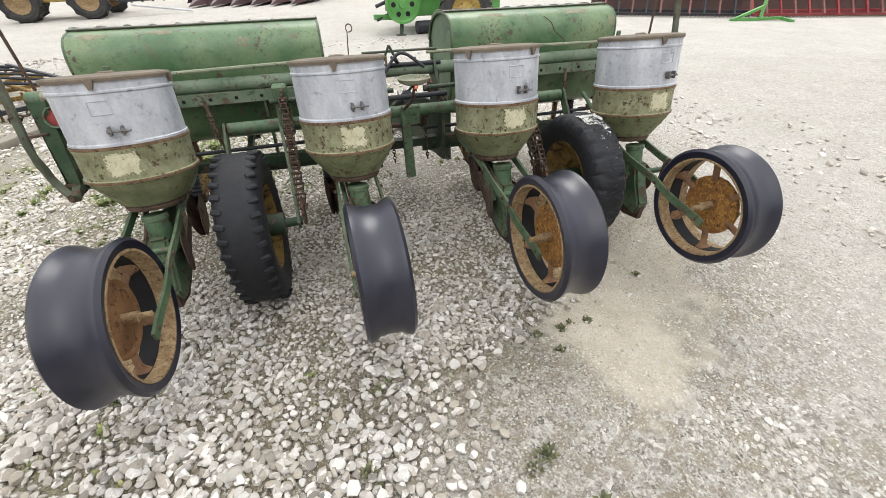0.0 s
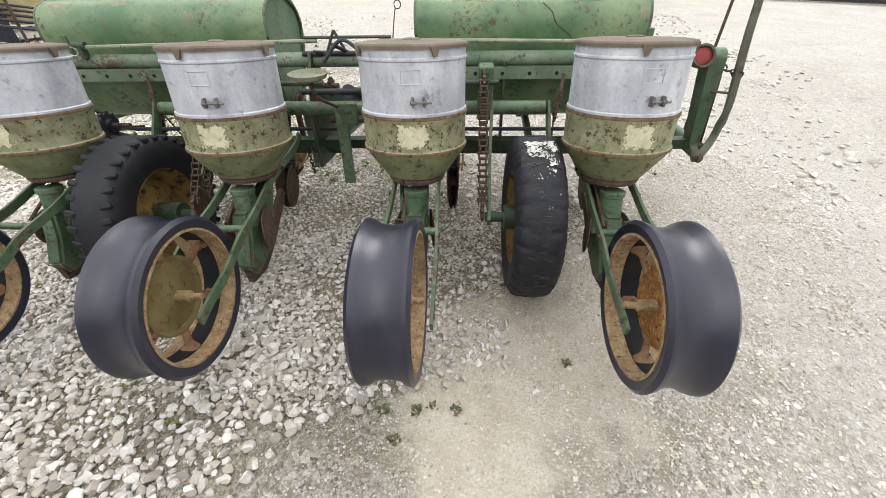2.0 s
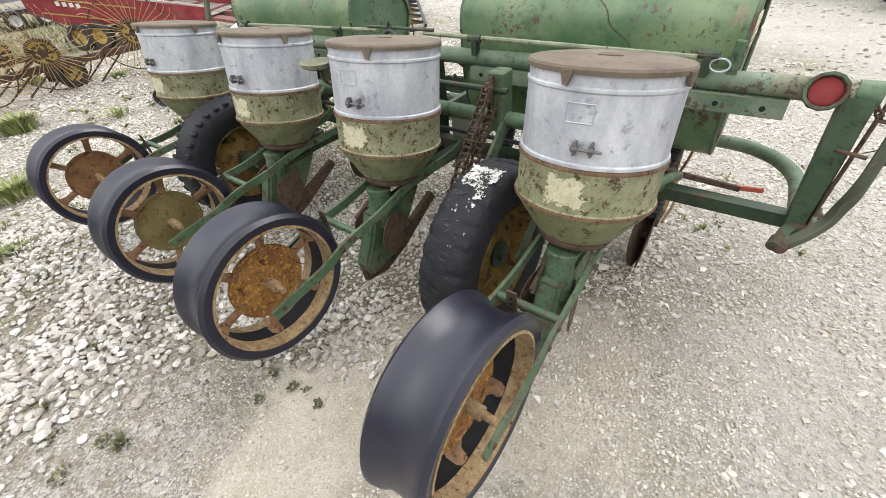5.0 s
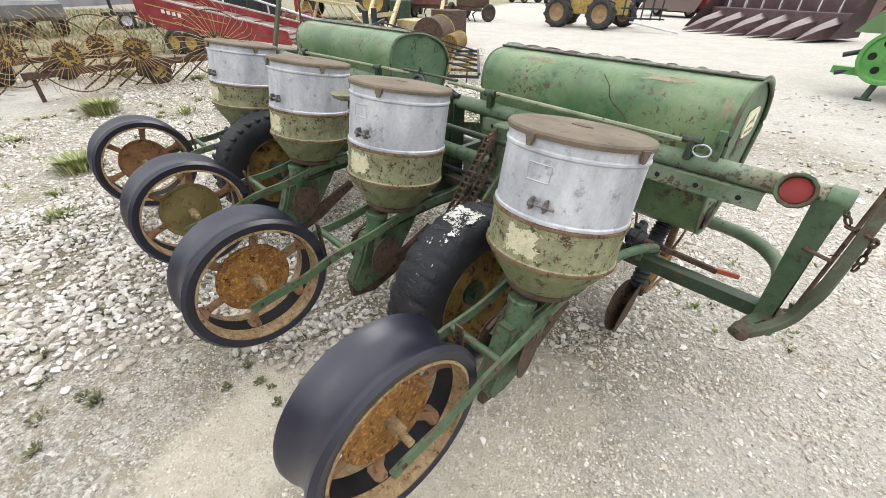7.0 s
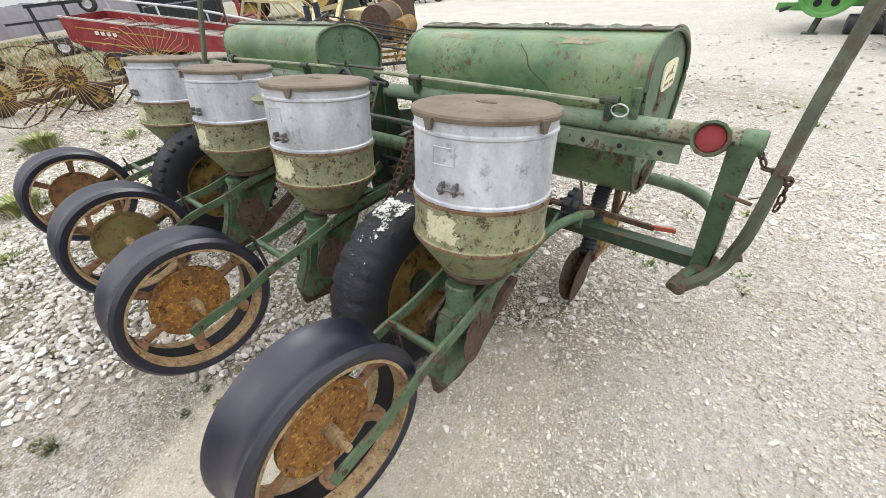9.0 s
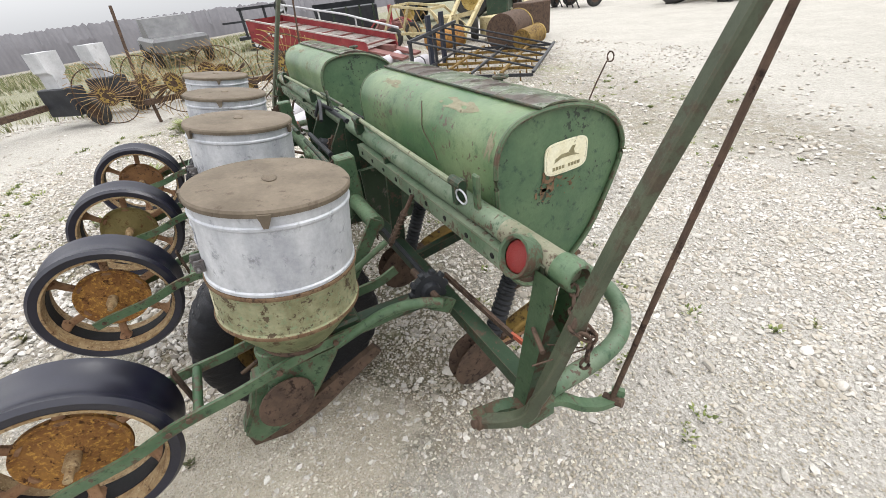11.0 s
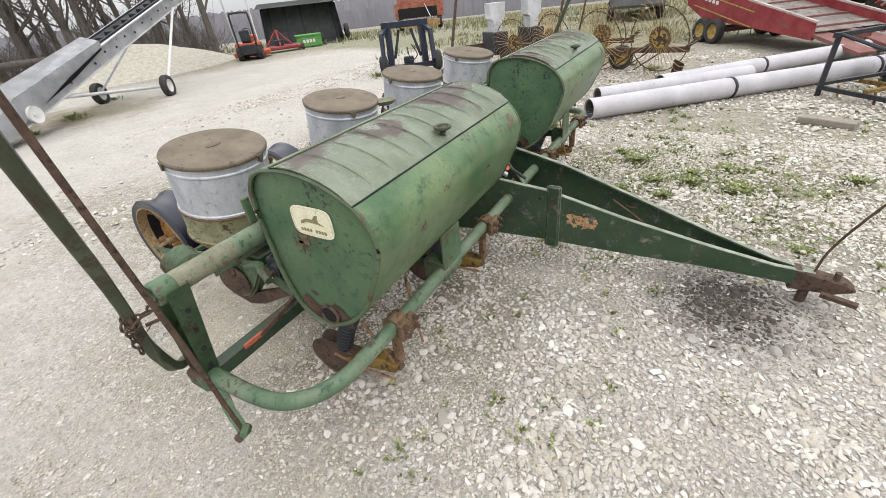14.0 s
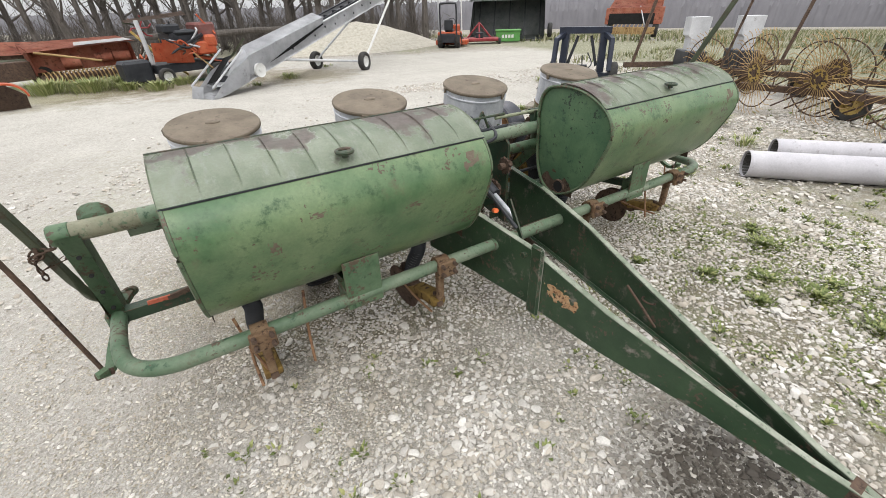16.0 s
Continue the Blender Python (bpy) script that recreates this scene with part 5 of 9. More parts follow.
    bars("crank_arm", [(X(1.46), 2.1, 0.72), (X(1.47), 1.95, 0.52), (X(1.475), 1.7, 0.345)], 0.012, 0.05)
    bm = B()
    box(bm, *sorted((P(X(1.13), 0, 0).x, P(X(1.2), 0, 0).x)), 2.06 + OY, 2.14 + OY, 0.66, 0.9, 0.006)
    part("upright", bm, green_paint, frame_thing)
    # roller chain from the wheel hub to the shaft
    for (y0, z0, y1, z1) in ((2.10, 0.80, 1.74, 0.38), (2.02, 0.84, 1.66, 0.42)):
        bm = B()
        a, b = P(X(1.155), y0, z0), P(X(1.155), y1, z1)
        d = b - a
        cnt = int(d.length / 0.026)
        for k in range(cnt):
            c0, c1 = a + d * (k / cnt), a + d * ((k + 0.86) / cnt)
            off = Vector((0.013 if k % 2 else 0.017, 0, 0))
            bar(bm, [c0 - off, c1 - off], 0.004, 0.02)
            bar(bm, [c0 + off, c1 + off], 0.004, 0.02)
            rod(bm, [c0 - off * 1.4, c0 + off * 1.4], 0.006, 6)
        part("drive_chain", bm, rust, frame_thing, "rusty roller drive chain")
    for y, z, r in ((2.06, 0.82, 0.05), (1.70, 0.40, 0.06)):
        bm = B()
        teeth = [((r + (0.009 if j % 2 else 0)) * math.cos(j * math.pi / 14), (r + (0.009 if j % 2 else 0)) * math.sin(j * math.pi / 14)) for j in range(28)]
        plate(bm, teeth, 0.012, Matrix.Translation(P(X(1.155), y, z)) @ ALONG_X)
        part("sprocket", bm, rust, frame_thing)
    tubes("jack_shaft", [(X(0.6), 2.06, 0.82), (X(1.22), 2.06, 0.82)], 0.012, dark_green, 10)

# ---- planter: small gear on the frame ----
for s in (1, -1):
    X = lambda x: mirrored(x, s)
    for cx in (1.79, 1.01):
        bm = B()
        rod(bm, [P(X(cx) - 0.03, 2.7, 0.5), P(X(cx) + 0.03, 2.7, 0.5)], 0.042, 14)
        box(bm, X(cx) - 0.045 + OX, X(cx) + 0.045 + OX, 2.735 + OY, 2.76 + OY, 0.47, 0.55, 0.006)
        clamp = part("tube_clamp", bm, hoop_rust, frame_thing, "rusty bolted clamp")
        for dx, dz in ((-0.03, 0.53), (0.03, 0.53), (-0.03, 0.49), (0.03, 0.49)):
            bm = B()
            rod(bm, [P(X(cx) + dx, 2.758, dz), P(X(cx) + dx, 2.78, dz)], 0.009, 6)
            part("bolt", bm, rust, clamp)
        bm = B()
        box(bm, X(cx) - 0.016 + OX, X(cx) + 0.016 + OX, 2.665 + OY, 2.7 + OY, 0.30, 0.5, 0.006)
        part("standard", bm, hoop_rust, clamp, "rusted upright standard")
        bm = B()
        bar(bm, [P(X(cx), 2.68, 0.27), P(X(cx), 2.48, 0.2), P(X(cx), 2.3, 0.19)], 0.03, 0.035)
        box(bm, X(cx) - 0.03 + OX, X(cx) + 0.03 + OX, 2.4 + OY, 2.5 + OY, 0.18, 0.25, 0.006)
        part("opener_bracket", bm, rust, frame_thing, "rusty opener bracket")
        bm = B()
        plate(bm, [(2.40 + OY, 0.22), (2.47 + OY, 0.262), (2.60 + OY, 0.30), (2.68 + OY, 0.295), (2.67 + OY, 0.25), (2.58 + OY, 0.235), (2.47 + OY, 0.2)], 0.07, Matrix.Translation((X(cx) + OX, 0, 0)) @ ALONG_X)
        bmesh.ops.bevel(bm, geom=bm.edges[:], offset=0.006, segments=1, affect="EDGES")
        yoke = part("disc_yoke", bm, old_rim, frame_thing, "worn yellow disc yoke")
        for yy, zz in ((2.49, 0.256), (2.56, 0.28), (2.635, 0.302)):
            bm = B()
            rod(bm, [P(X(cx), yy, zz - 0.012), P(X(cx), yy, zz + 0.004)], 0.012, 8)
            part("bolt", bm, rust, yoke)
        tubes("scraper_rod", [(X(cx) + 0.05, 2.36, 0.24), (X(cx) + 0.055, 2.52, 0.235), (X(cx) + 0.05, 2.68, 0.24)], 0.006, rust_brown, 6, parent=yoke)
        for d in (-1, 1):
            bm = lathe(B(), [(0, 0.008), (0.03, 0.008), (0.13, 0.0), (0.13, -0.004), (0, -0.004)], 36, Matrix.Translation(P(X(cx) + d * 0.016, 2.31, 0.155)) @ Matrix.Rotation(radians(d * 5), 4, "Z") @ Matrix.Rotation(radians(d * 6), 4, "Y") @ ALONG_X)
            part("opener_disc", bm, rust, frame_thing, "rusted fertiliser disc")
        # corrugated hose from the tank's outlet
        bm = B()
        hose = curve([P(X(cx), 2.50, 0.54), P(X(cx) - 0.01, 2.47, 0.46), P(X(cx), 2.42, 0.36), P(X(cx), 2.37, 0.24)], 12)
        sweep(bm, hose, lambda i: circle(0.037 if i % 2 else 0.031, 12))
        part("hose", bm, black_steel, frame_thing, "black corrugated hose")
    # tank saddle
    bm = B()
    box(bm, *sorted((X(1.31) + OX, X(1.46) + OX)), 2.715 + OY, 2.723 + OY, 0.47, 0.69, 0.001)
    box(bm, *sorted((X(1.385) + OX, X(1.46) + OX)), 2.62 + OY, 2.715 + OY, 0.47, 0.56, 0.001)
    part("tank_saddle", bm, green_paint, frame_thing, "flaking green sheet saddle")
    bars("saddle_arm", [(X(1.42), 2.25, 0.47), (X(1.42), 2.62, 0.52)], 0.03, 0.04, dark_green)
    # long control rod above the tube, with its guides
    tubes("trip_rod", [(X(0.66), 2.262, 0.955), (X(1.3), 2.255, 0.948), (X(1.84), 2.25, 0.94)], 0.0095, rod_paint, 8)
    for gx in (0.95, 1.84):
        bm = B()
        box(bm, *sorted((X(gx - 0.012) + OX, X(gx + 0.012) + OX)), 2.235 + OY, 2.275 + OY, 0.90, 0.975, 0.004)
        rod(bm, [P(X(gx - 0.03), 2.25, 0.95), P(X(gx + 0.03), 2.25, 0.95)], 0.016, 10)
        part("rod_guide", bm, dark_green, frame_thing)
    bm = B()
    box(bm, *sorted((X(1.90) + OX, X(1.93) + OX)), 2.262 + OY, 2.274 + OY, 0.9, 1.01, 0.004)
    part("tank_strap", bm, green_paint, frame_thing)
    bm = B()
    rod(bm, [P(X(1.88), 2.25, 0.925) + Vector((0.028 * math.cos(q), -0.012, 0.02 * math.sin(q))) for q in [j * math.pi / 8 for j in range(17)]], 0.003, 5)
    part("wire_ring", bm, galvanised, frame_thing)
    # spring rod down to the drive clutch
    spring = tubes("spring_rod", [(X(1.545), 2.225, 0.81), (X(1.505), 2.12, 0.62)], 0.008, rust, 8)
    bm = B()
    coil = [P(X(1.545) + (X(1.505) - X(1.545)) * t, 2.225 - 0.105 * t, 0.81 - 0.19 * t) + Vector((0.015 * math.cos(t * 70), 0.015 * math.sin(t * 70), 0)) for t in [0.3 + 0.6 * j / 80 for j in range(81)]]
    rod(bm, coil, 0.003, 5)
    part("coil_spring", bm, rust, spring)
    bm = lathe(B(), [(0, 0.03), (0.03, 0.03), (0.035, 0.012), (0.058, 0.012), (0.058, -0.012), (0.035, -0.012), (0.03, -0.03), (0, -0.03)], 24, Matrix.Translation(P(X(1.80), 2.13, 0.60)) @ ALONG_X)
    clutch = part("drive_clutch", bm, black_steel, frame_thing, "greasy black drive clutch")
    for k in range(10):
        q = k * math.pi / 5
        bm = B()
        box(bm, 0.05, 0.07, -0.009, 0.009, -0.01, 0.01, 0.002, Matrix.Translation(P(X(1.80), 2.13, 0.60)) @ ALONG_X @ Matrix.Rotation(q, 4, "Z"))
        part("tooth", bm, black_steel, clutch)
    tubes("drive_shaft", [(X(1.68), 2.13, 0.60), (X(1.86), 2.13, 0.60)], 0.012, rust, 10)
    bars("clutch_arm", [(X(1.83), 2.12, 0.57), (X(1.81), 2.2, 0.5)], 0.02, 0.05)
    tubes("lift_arm", curve([(X(1.87), 2.14, 0.585), (X(1.845), 2.07, 0.60), (X(1.79), 1.97, 0.57), (X(1.755), 1.8, 0.50)], 5), 0.017, green_paint, 12, "bent green lift arm")
    tubes("long_shaft", [(X(0.6), 2.17, 0.565), (X(1.70), 2.17, 0.565)], 0.010, black_steel, 10)
    bars("rail", [(X(0.62), 2.29, 0.4), (X(1.66), 2.29, 0.4)], 0.006, 0.045, dark_green)
    # uprights between the bars
    for ux in (0.72, 1.26):
        bars("upright_plate", [(X(ux), 2.235, 0.46), (X(ux), 2.27, 0.86)], 0.012, 0.06, dark_green)

# linkage in the middle, over the back of the tongue
for x in (0.70, 0.32):
    bm = B()
    plate(bm, [(2.08 + OY, 0.40), (2.34 + OY, 0.36), (2.34 + OY, 0.84), (2.24 + OY, 0.93), (2.16 + OY, 0.80), (2.08 + OY, 0.62)], 0.014, Matrix.Translation((x + OX, 0, 0)) @ ALONG_X)
    part("mast_plate", bm, dark_green, frame_thing, "dark green mast plate")
tubes("lift_cylinder", [(0.51, 2.14, 0.76), (0.51, 2.46, 0.62)], 0.034, black_steel, 16, "black hydraulic lift cylinder")
tubes("cylinder_rod", [(0.51, 2.46, 0.62), (0.51, 2.62, 0.55)], 0.014, galvanised, 12)
tubes("mast_pin", [(0.28, 2.14, 0.76), (0.74, 2.14, 0.76)], 0.014, black_steel, 10)
tubes("top_pin", [(0.28, 2.26, 0.9), (0.74, 2.26, 0.9)], 0.012, black_steel, 10)
tubes("cross_pipe", [(0.22, 2.7, 0.5), (0.72, 2.7, 0.5)], 0.03, tube_paint, 14)
for s in (1, -1):
    X = lambda x: mirrored(x, s)
    tubes("trip_wire", curve([(X(1.86), 2.6, 0.53), (X(1.835), 2.64, 0.40), (X(1.79), 2.67, 0.24)], 5), 0.006, rust_brown, 6, "thin rusty rod")
    tubes("trip_wire", curve([(X(1.60), 2.62, 0.56), (X(1.62), 2.65, 0.40), (X(1.63), 2.68, 0.25)], 5), 0.006, rust_brown, 6, "thin rusty rod")
bm = lathe(B(), [(0, 0.002), (0.05, 0.003), (0.068, 0.009), (0.077, 0.02), (0.082, 0.021), (0.073, 0.004), (0.05, -0.006), (0, -0.008)], 28, Matrix.Translation(P(0.467, 1.77, 0.92)) @ Matrix.Diagonal((0.95, 0.8, 1, 1)))
pan_ = part("drip_pan", bm, tube_end_paint, frame_thing, "shallow green metal pan")
tubes("stem", curve([(0.467, 1.785, 0.915), (0.468, 1.81, 0.84), (0.47, 2.07, 0.71)], 4), 0.0075, rust, 8, parent=pan_)
bars("stand_post", [(0.475, 2.07, 0.72), (0.478, 2.05, 0.52), (0.48, 2.02, 0.34)], 0.05, 0.03, green_paint, "upright green stand post")
bm = B()
box(bm, 0.455 + OX, 0.56 + OX, 2.05 + OY, 2.075 + OY, 0.64, 0.75, 0.008)
part("stand_plate", bm, green_paint, frame_thing)
bm = B()
for a, b in (((0.40, 2.26, 0.9), (0.45, 2.26, 1.0)), ((0.50, 2.26, 0.9), (0.45, 2.26, 1.0)), ((0.3, 2.262, 0.97), (0.72, 2.262, 0.97))):
    rod(bm, [P(*a), P(*b)], 0.007, 8)
part("rod_support", bm, dark_green, frame_thing)
for x, y, z0, z1 in ((0.62, 2.2, 0.62, 0.36), (0.42, 2.25, 0.6, 0.34), (0.88, 2.24, 0.5, 0.30), (0.2, 2.24, 0.5, 0.28)):
    bm = B()
    chain_of(bm, [P(x, y, z0), P(x + 0.01, y, z1)], 0.028, 0.0035)
    part("loose_chain", bm, rust, frame_thing, "rusty hanging chain")
for x, y, z, r in ((0.62, 2.3, 0.6, 0.06), (0.40, 2.32, 0.58, 0.05), (0.66, 2.2, 0.78, 0.045), (0.36, 2.36, 0.72, 0.04)):
    bm = B()
    teeth = [((r + (0.009 if j % 2 else 0)) * math.cos(j * math.pi / 12), (r + (0.009 if j % 2 else 0)) * math.sin(j * math.pi / 12)) for j in range(24)]
    plate(bm, teeth, 0.014, Matrix.Translation(P(x, y, z)) @ ALONG_X)
    rod(bm, [P(x - 0.04, y, z), P(x + 0.04, y, z)], 0.018, 10)
    part("sprocket", bm, rust, frame_thing)
for pts in ([(0.60, 2.3, 0.92), (0.66, 2.5, 0.78), (0.64, 2.78, 0.60)], [(0.36, 2.2, 0.92), (0.42, 2.34, 0.88), (0.56, 2.3, 0.84)], [(0.62, 2.16, 0.90), (0.5, 2.2, 0.97), (0.40, 2.18, 0.88)], [(0.45, 2.2, 0.95), (0.56, 2.35, 0.86), (0.68, 2.5, 0.83)]):
    tubes("hydraulic_hose", curve(pts, 6), 0.009, black_steel, 8, "black rubber hydraulic hose")
bars("lock_lever", [(0.55, 2.62, 0.66), (0.57, 2.75, 0.5)], 0.008, 0.03, dark_green)
tubes("orange_tag", [(0.68, 2.66, 0.655), (0.70, 2.70, 0.675)], 0.012, safety_orange, 8, "bright orange tag")
bm = B()
rod(bm, [P(0.34, 3.2, 0.40), P(0.36, 3.3, 0.35), P(0.37, 3.38, 0.30)], 0.006, 6)
rod(bm, [P(0.32, 3.3, 0.37) + Vector((0.02 * math.cos(q), 0.03 * math.sin(q), 0)) for q in [j * math.pi / 6 for j in range(13)]], 0.004, 5)
part("safety_chain", bm, rust, frame_thing)
for yb, zb in ((2.88, 0.52), (2.88, 0.30), (2.52, 0.56), (2.52, 0.36)):
    xb = 0.80 - 0.2057 * (yb - 2.25)
    bm = B()
    rod(bm, [P(xb, yb, zb), P(xb + 0.018, yb, zb)], 0.014, 8)
    part("beam_bolt", bm, dark_green, frame_thing)


# ---- loose stone and weeds ----
def ball(level):
    """Points and triangles of a unit icosphere."""
    bm = B()
    bmesh.ops.create_icosphere(bm, subdivisions=level, radius=1.0)
    bm.verts.index_update()
    v = np.array([tuple(p.co) for p in bm.verts])
    f = np.array([[q.index for q in p.verts] for p in bm.faces])
    bm.free()
    return v, f


def stones(name, seed, place, label, tint, level=1, sunk=0.38, shake=0.13, flat=(0.45, 0.8), crease=50, tip=0.25):
    """Weathered stones strewn over a stretch of the yard; place(rng) gives x, y and the radius. level 0: eight-sided grit."""
    rng = np.random.default_rng(seed)
    if level:
        base, tris = ball(level)
    else:
        base = np.array([(1, 0, 0), (-1, 0, 0), (0, 1, 0), (0, -1, 0), (0, 0, 1), (0, 0, -0.6)], float)
        tris = np.array([(0, 2, 4), (2, 1, 4), (1, 3, 4), (3, 0, 4), (2, 0, 5), (1, 2, 5), (3, 1, 5), (0, 3, 5)])
    x, y, r = place(rng)
    count, nv = len(x), len(base)
    # broken faces: each stone is cut flat by a few planes, then shaken
    v = np.repeat(base[None], count, 0)
    for _ in range(7 if level > 1 else 3):
        d = rng.normal(0, 1, (count, 3))
        d /= np.linalg.norm(d, axis=1)[:, None]
        over = np.maximum(0, np.einsum("cvk,ck->cv", v, d) - rng.uniform(0.45, 0.8, count)[:, None])
        v = v - over[..., None] * d[:, None] * 0.85
    v = v * (1 + rng.normal(0, shake * (0.4 if level > 1 else 1.0), (count, nv, 1)))
    v = v * np.stack([rng.uniform(0.8, 1.4, count), rng.uniform(0.7, 1.1, count), rng.uniform(*flat, count)], 1)[:, None]
    tilt = rng.normal(0, tip, count)
    c, s = np.cos(tilt)[:, None], np.sin(tilt)[:, None]
    v = np.stack([v[..., 0], v[..., 1] * c - v[..., 2] * s, v[..., 1] * s + v[..., 2] * c], -1)
    a = rng.uniform(0, 2 * math.pi, count)
    c, s = np.cos(a)[:, None], np.sin(a)[:, None]
    v = np.stack([v[..., 0] * c - v[..., 1] * s, v[..., 0] * s + v[..., 1] * c, v[..., 2]], -1)
    z = np.array([height_at(p, q) for p, q in zip(x, y)]) + r * sunk
    v = v * r[:, None, None] + np.stack([x, y, z], 1)[:, None]
    v = (v * S).reshape(-1, 3)
    f = (tris[None] + (np.arange(count) * nv)[:, None, None]).reshape(-1, 3)
    me = bpy.data.meshes.new(name)
    me.vertices.add(len(v))
    me.vertices.foreach_set("co", v.ravel())
    me.loops.add(f.size)
    me.loops.foreach_set("vertex_index", f.ravel().astype(np.int32))
    me.polygons.add(len(f))
    me.polygons.foreach_set("loop_start", np.arange(0, f.size, 3, dtype=np.int32))
    me.update()
    me.validate()
    if level:
        me.shade_smooth()
        me.set_sharp_from_angle(angle=radians(crease))
    else:
        me.shade_flat()
    me.materials.append(tint)
    return tagged(new(name, me), label, "gravel", kind="stuff")


def stone_material(name, lo, hi, warm, earth=(0.23, 0.2, 0.155)):
    m, n, l = nodes_of(name)
    p = n["Principled BSDF"]
    geo = n.new("ShaderNodeNewGeometry")
    c = n.new("ShaderNodeTexCoord").outputs["Object"]
    col = ramp(n, l, geo.outputs["Random Per Island"], [(0.0, lo), (0.22, warm), (0.5, tuple((a + b) / 2 for a, b in zip(lo, hi))), (0.85, hi), (1.0, tuple(min(0.86, a * 1.12) for a in hi))])
    fine = noise_of(n, l, c, 120, 5, 0.7)
    col = mix(n, l, ramp(n, l, fine, [(0.3, (0.7,)), (0.65, (1.0,))]), (0.12, 0.11, 0.1), col)
    # soil clings to the stones in patches, oil to those before the hitch
    soil = noise_of(n, l, c, 3.2, 7, 0.7)
    col = mix(n, l, ramp(n, l, soil, [(0.46, (0.0,)), (0.64, (0.5,))]), col, earth)
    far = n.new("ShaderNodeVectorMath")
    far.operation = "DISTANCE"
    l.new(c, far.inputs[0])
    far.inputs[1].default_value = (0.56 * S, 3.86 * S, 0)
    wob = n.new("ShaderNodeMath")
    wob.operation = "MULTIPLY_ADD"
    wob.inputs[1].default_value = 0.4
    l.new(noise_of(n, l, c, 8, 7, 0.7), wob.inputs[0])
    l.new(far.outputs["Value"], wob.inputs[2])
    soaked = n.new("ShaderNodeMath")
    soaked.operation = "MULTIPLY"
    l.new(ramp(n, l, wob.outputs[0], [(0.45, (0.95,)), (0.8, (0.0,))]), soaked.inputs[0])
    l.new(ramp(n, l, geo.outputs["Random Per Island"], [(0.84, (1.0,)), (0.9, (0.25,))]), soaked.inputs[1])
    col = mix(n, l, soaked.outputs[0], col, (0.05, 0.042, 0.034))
    l.new(col, p.inputs["Base Color"])
    p.inputs["Roughness"].default_value = 0.85
    p.inputs["Specular IOR Level"].default_value = 0.25
    b = n.new("ShaderNodeBump")
    b.inputs["Strength"].default_value, b.inputs["Distance"].default_value = 0.4, 0.004
    l.new(fine, b.inputs["Height"])
    l.new(b.outputs[0], p.inputs["Normal"])
    return m


pale_stone = stone_material("pale_limestone", (0.20, 0.186, 0.17), (0.66, 0.632, 0.59), (0.43, 0.385, 0.32))
front_stone = stone_material("bleached_limestone", (0.32, 0.298, 0.265), (0.64, 0.613, 0.57), (0.48, 0.432, 0.365), (0.38, 0.335, 0.265))
drive_stone = stone_material("dusty_drive_stone", (0.37, 0.35, 0.315), (0.60, 0.575, 0.535), (0.47, 0.44, 0.39), (0.40, 0.365, 0.305))
tan_grit = stone_material("tan_grit_stone", (0.32, 0.285, 0.225), (0.64, 0.6, 0.52), (0.44, 0.39, 0.31), (0.40, 0.35, 0.275))
grey_stone = stone_material("grey_crushed_stone", (0.2, 0.185, 0.165), (0.60, 0.57, 0.515), (0.38, 0.33, 0.26))


def bare(x, y):
    """How bare the packed dirt is: the wheel track behind the planter, and the drive."""
    along, across = (x - 1.42) * 0.53 + (y - 1.2) * 0.85, (x - 1.42) * 0.85 - (y - 1.2) * 0.53
    a = np.exp(-(np.maximum(0, np.hypot(along * 0.5, across) - 0.36) * 3.2) ** 2)
    b = 1 / (1 + np.exp(-(x - 2.15 + 0.25 * (y - 1.5)) * 5)) * (y < 2.2) * 0.35
    return np.clip(a + b, 0, 1)


def patchy(x, y, f=1.7, seed=0.0):
    return np.array([noise.noise((p * f, q * f, seed)) for p, q in zip(x, y)])


def spread(rng, x0, x1, y0, y1, gap):
    """Places about a gap apart, shaken off a staggered grid."""
    nx, ny = int((x1 - x0) / gap), int((y1 - y0) / (gap * 0.87))
    i, j = np.meshgrid(np.arange(nx), np.arange(ny))
    x = x0 + (i + 0.5 * (j % 2)) * gap + rng.normal(0, gap * 0.22, i.shape)
    y = y0 + j * gap * 0.87 + rng.normal(0, gap * 0.22, i.shape)
    return x.ravel(), y.ravel()


def chosen(rng, x, y, density, gap, grow=1.0):
    keep = rng.random(len(x)) < density
    x, y = x[keep], y[keep]
    return x, y, gap * rng.uniform(0.36, 0.68, len(x)) * (grow[keep] if isinstance(grow, np.ndarray) else grow)


def behind(x, y):
    """1 where the thick stone lies: left of a slanting line behind the planter."""
    d = y - (0.62 + 0.46 * (x + 0.1))
    return np.clip(np.maximum(d * 6 + 0.6, 1.0 - 1.5 * bare(x, y) - np.maximum(0, x - 0.1) * 1.3), 0, 1)


def rear_left(rng):
    x, y = spread(rng, -1.7, 1.3, -0.75, 1.9, 0.031)
    return chosen(rng, x, y, behind(x, y) * np.clip(0.8 + 0.9 * patchy(x, y, 1.6, 1.0), 0.3, 0.95), 0.036, np.clip(1.0 + 0.5 * patchy(x, y, 2.9, 41.0) - 0.25 * np.clip(y - 0.9, 0, 1), 0.6, 1.3))


def left_field(rng):
    x, y = spread(rng, -4.4, -1.68, -0.8, 2.7, 0.038)
    return chosen(rng, x, y, np.clip(0.72 + 0.8 * patchy(x, y, 1.0, 51.0) + 0.4 * patchy(x, y, 4.0, 52.0) - 0.25 * np.clip(-x - 3.2, 0, 1), 0.1, 0.95), 0.032, np.clip(1.0 + 0.5 * patchy(x, y, 3.0, 53.0), 0.5, 1.4))


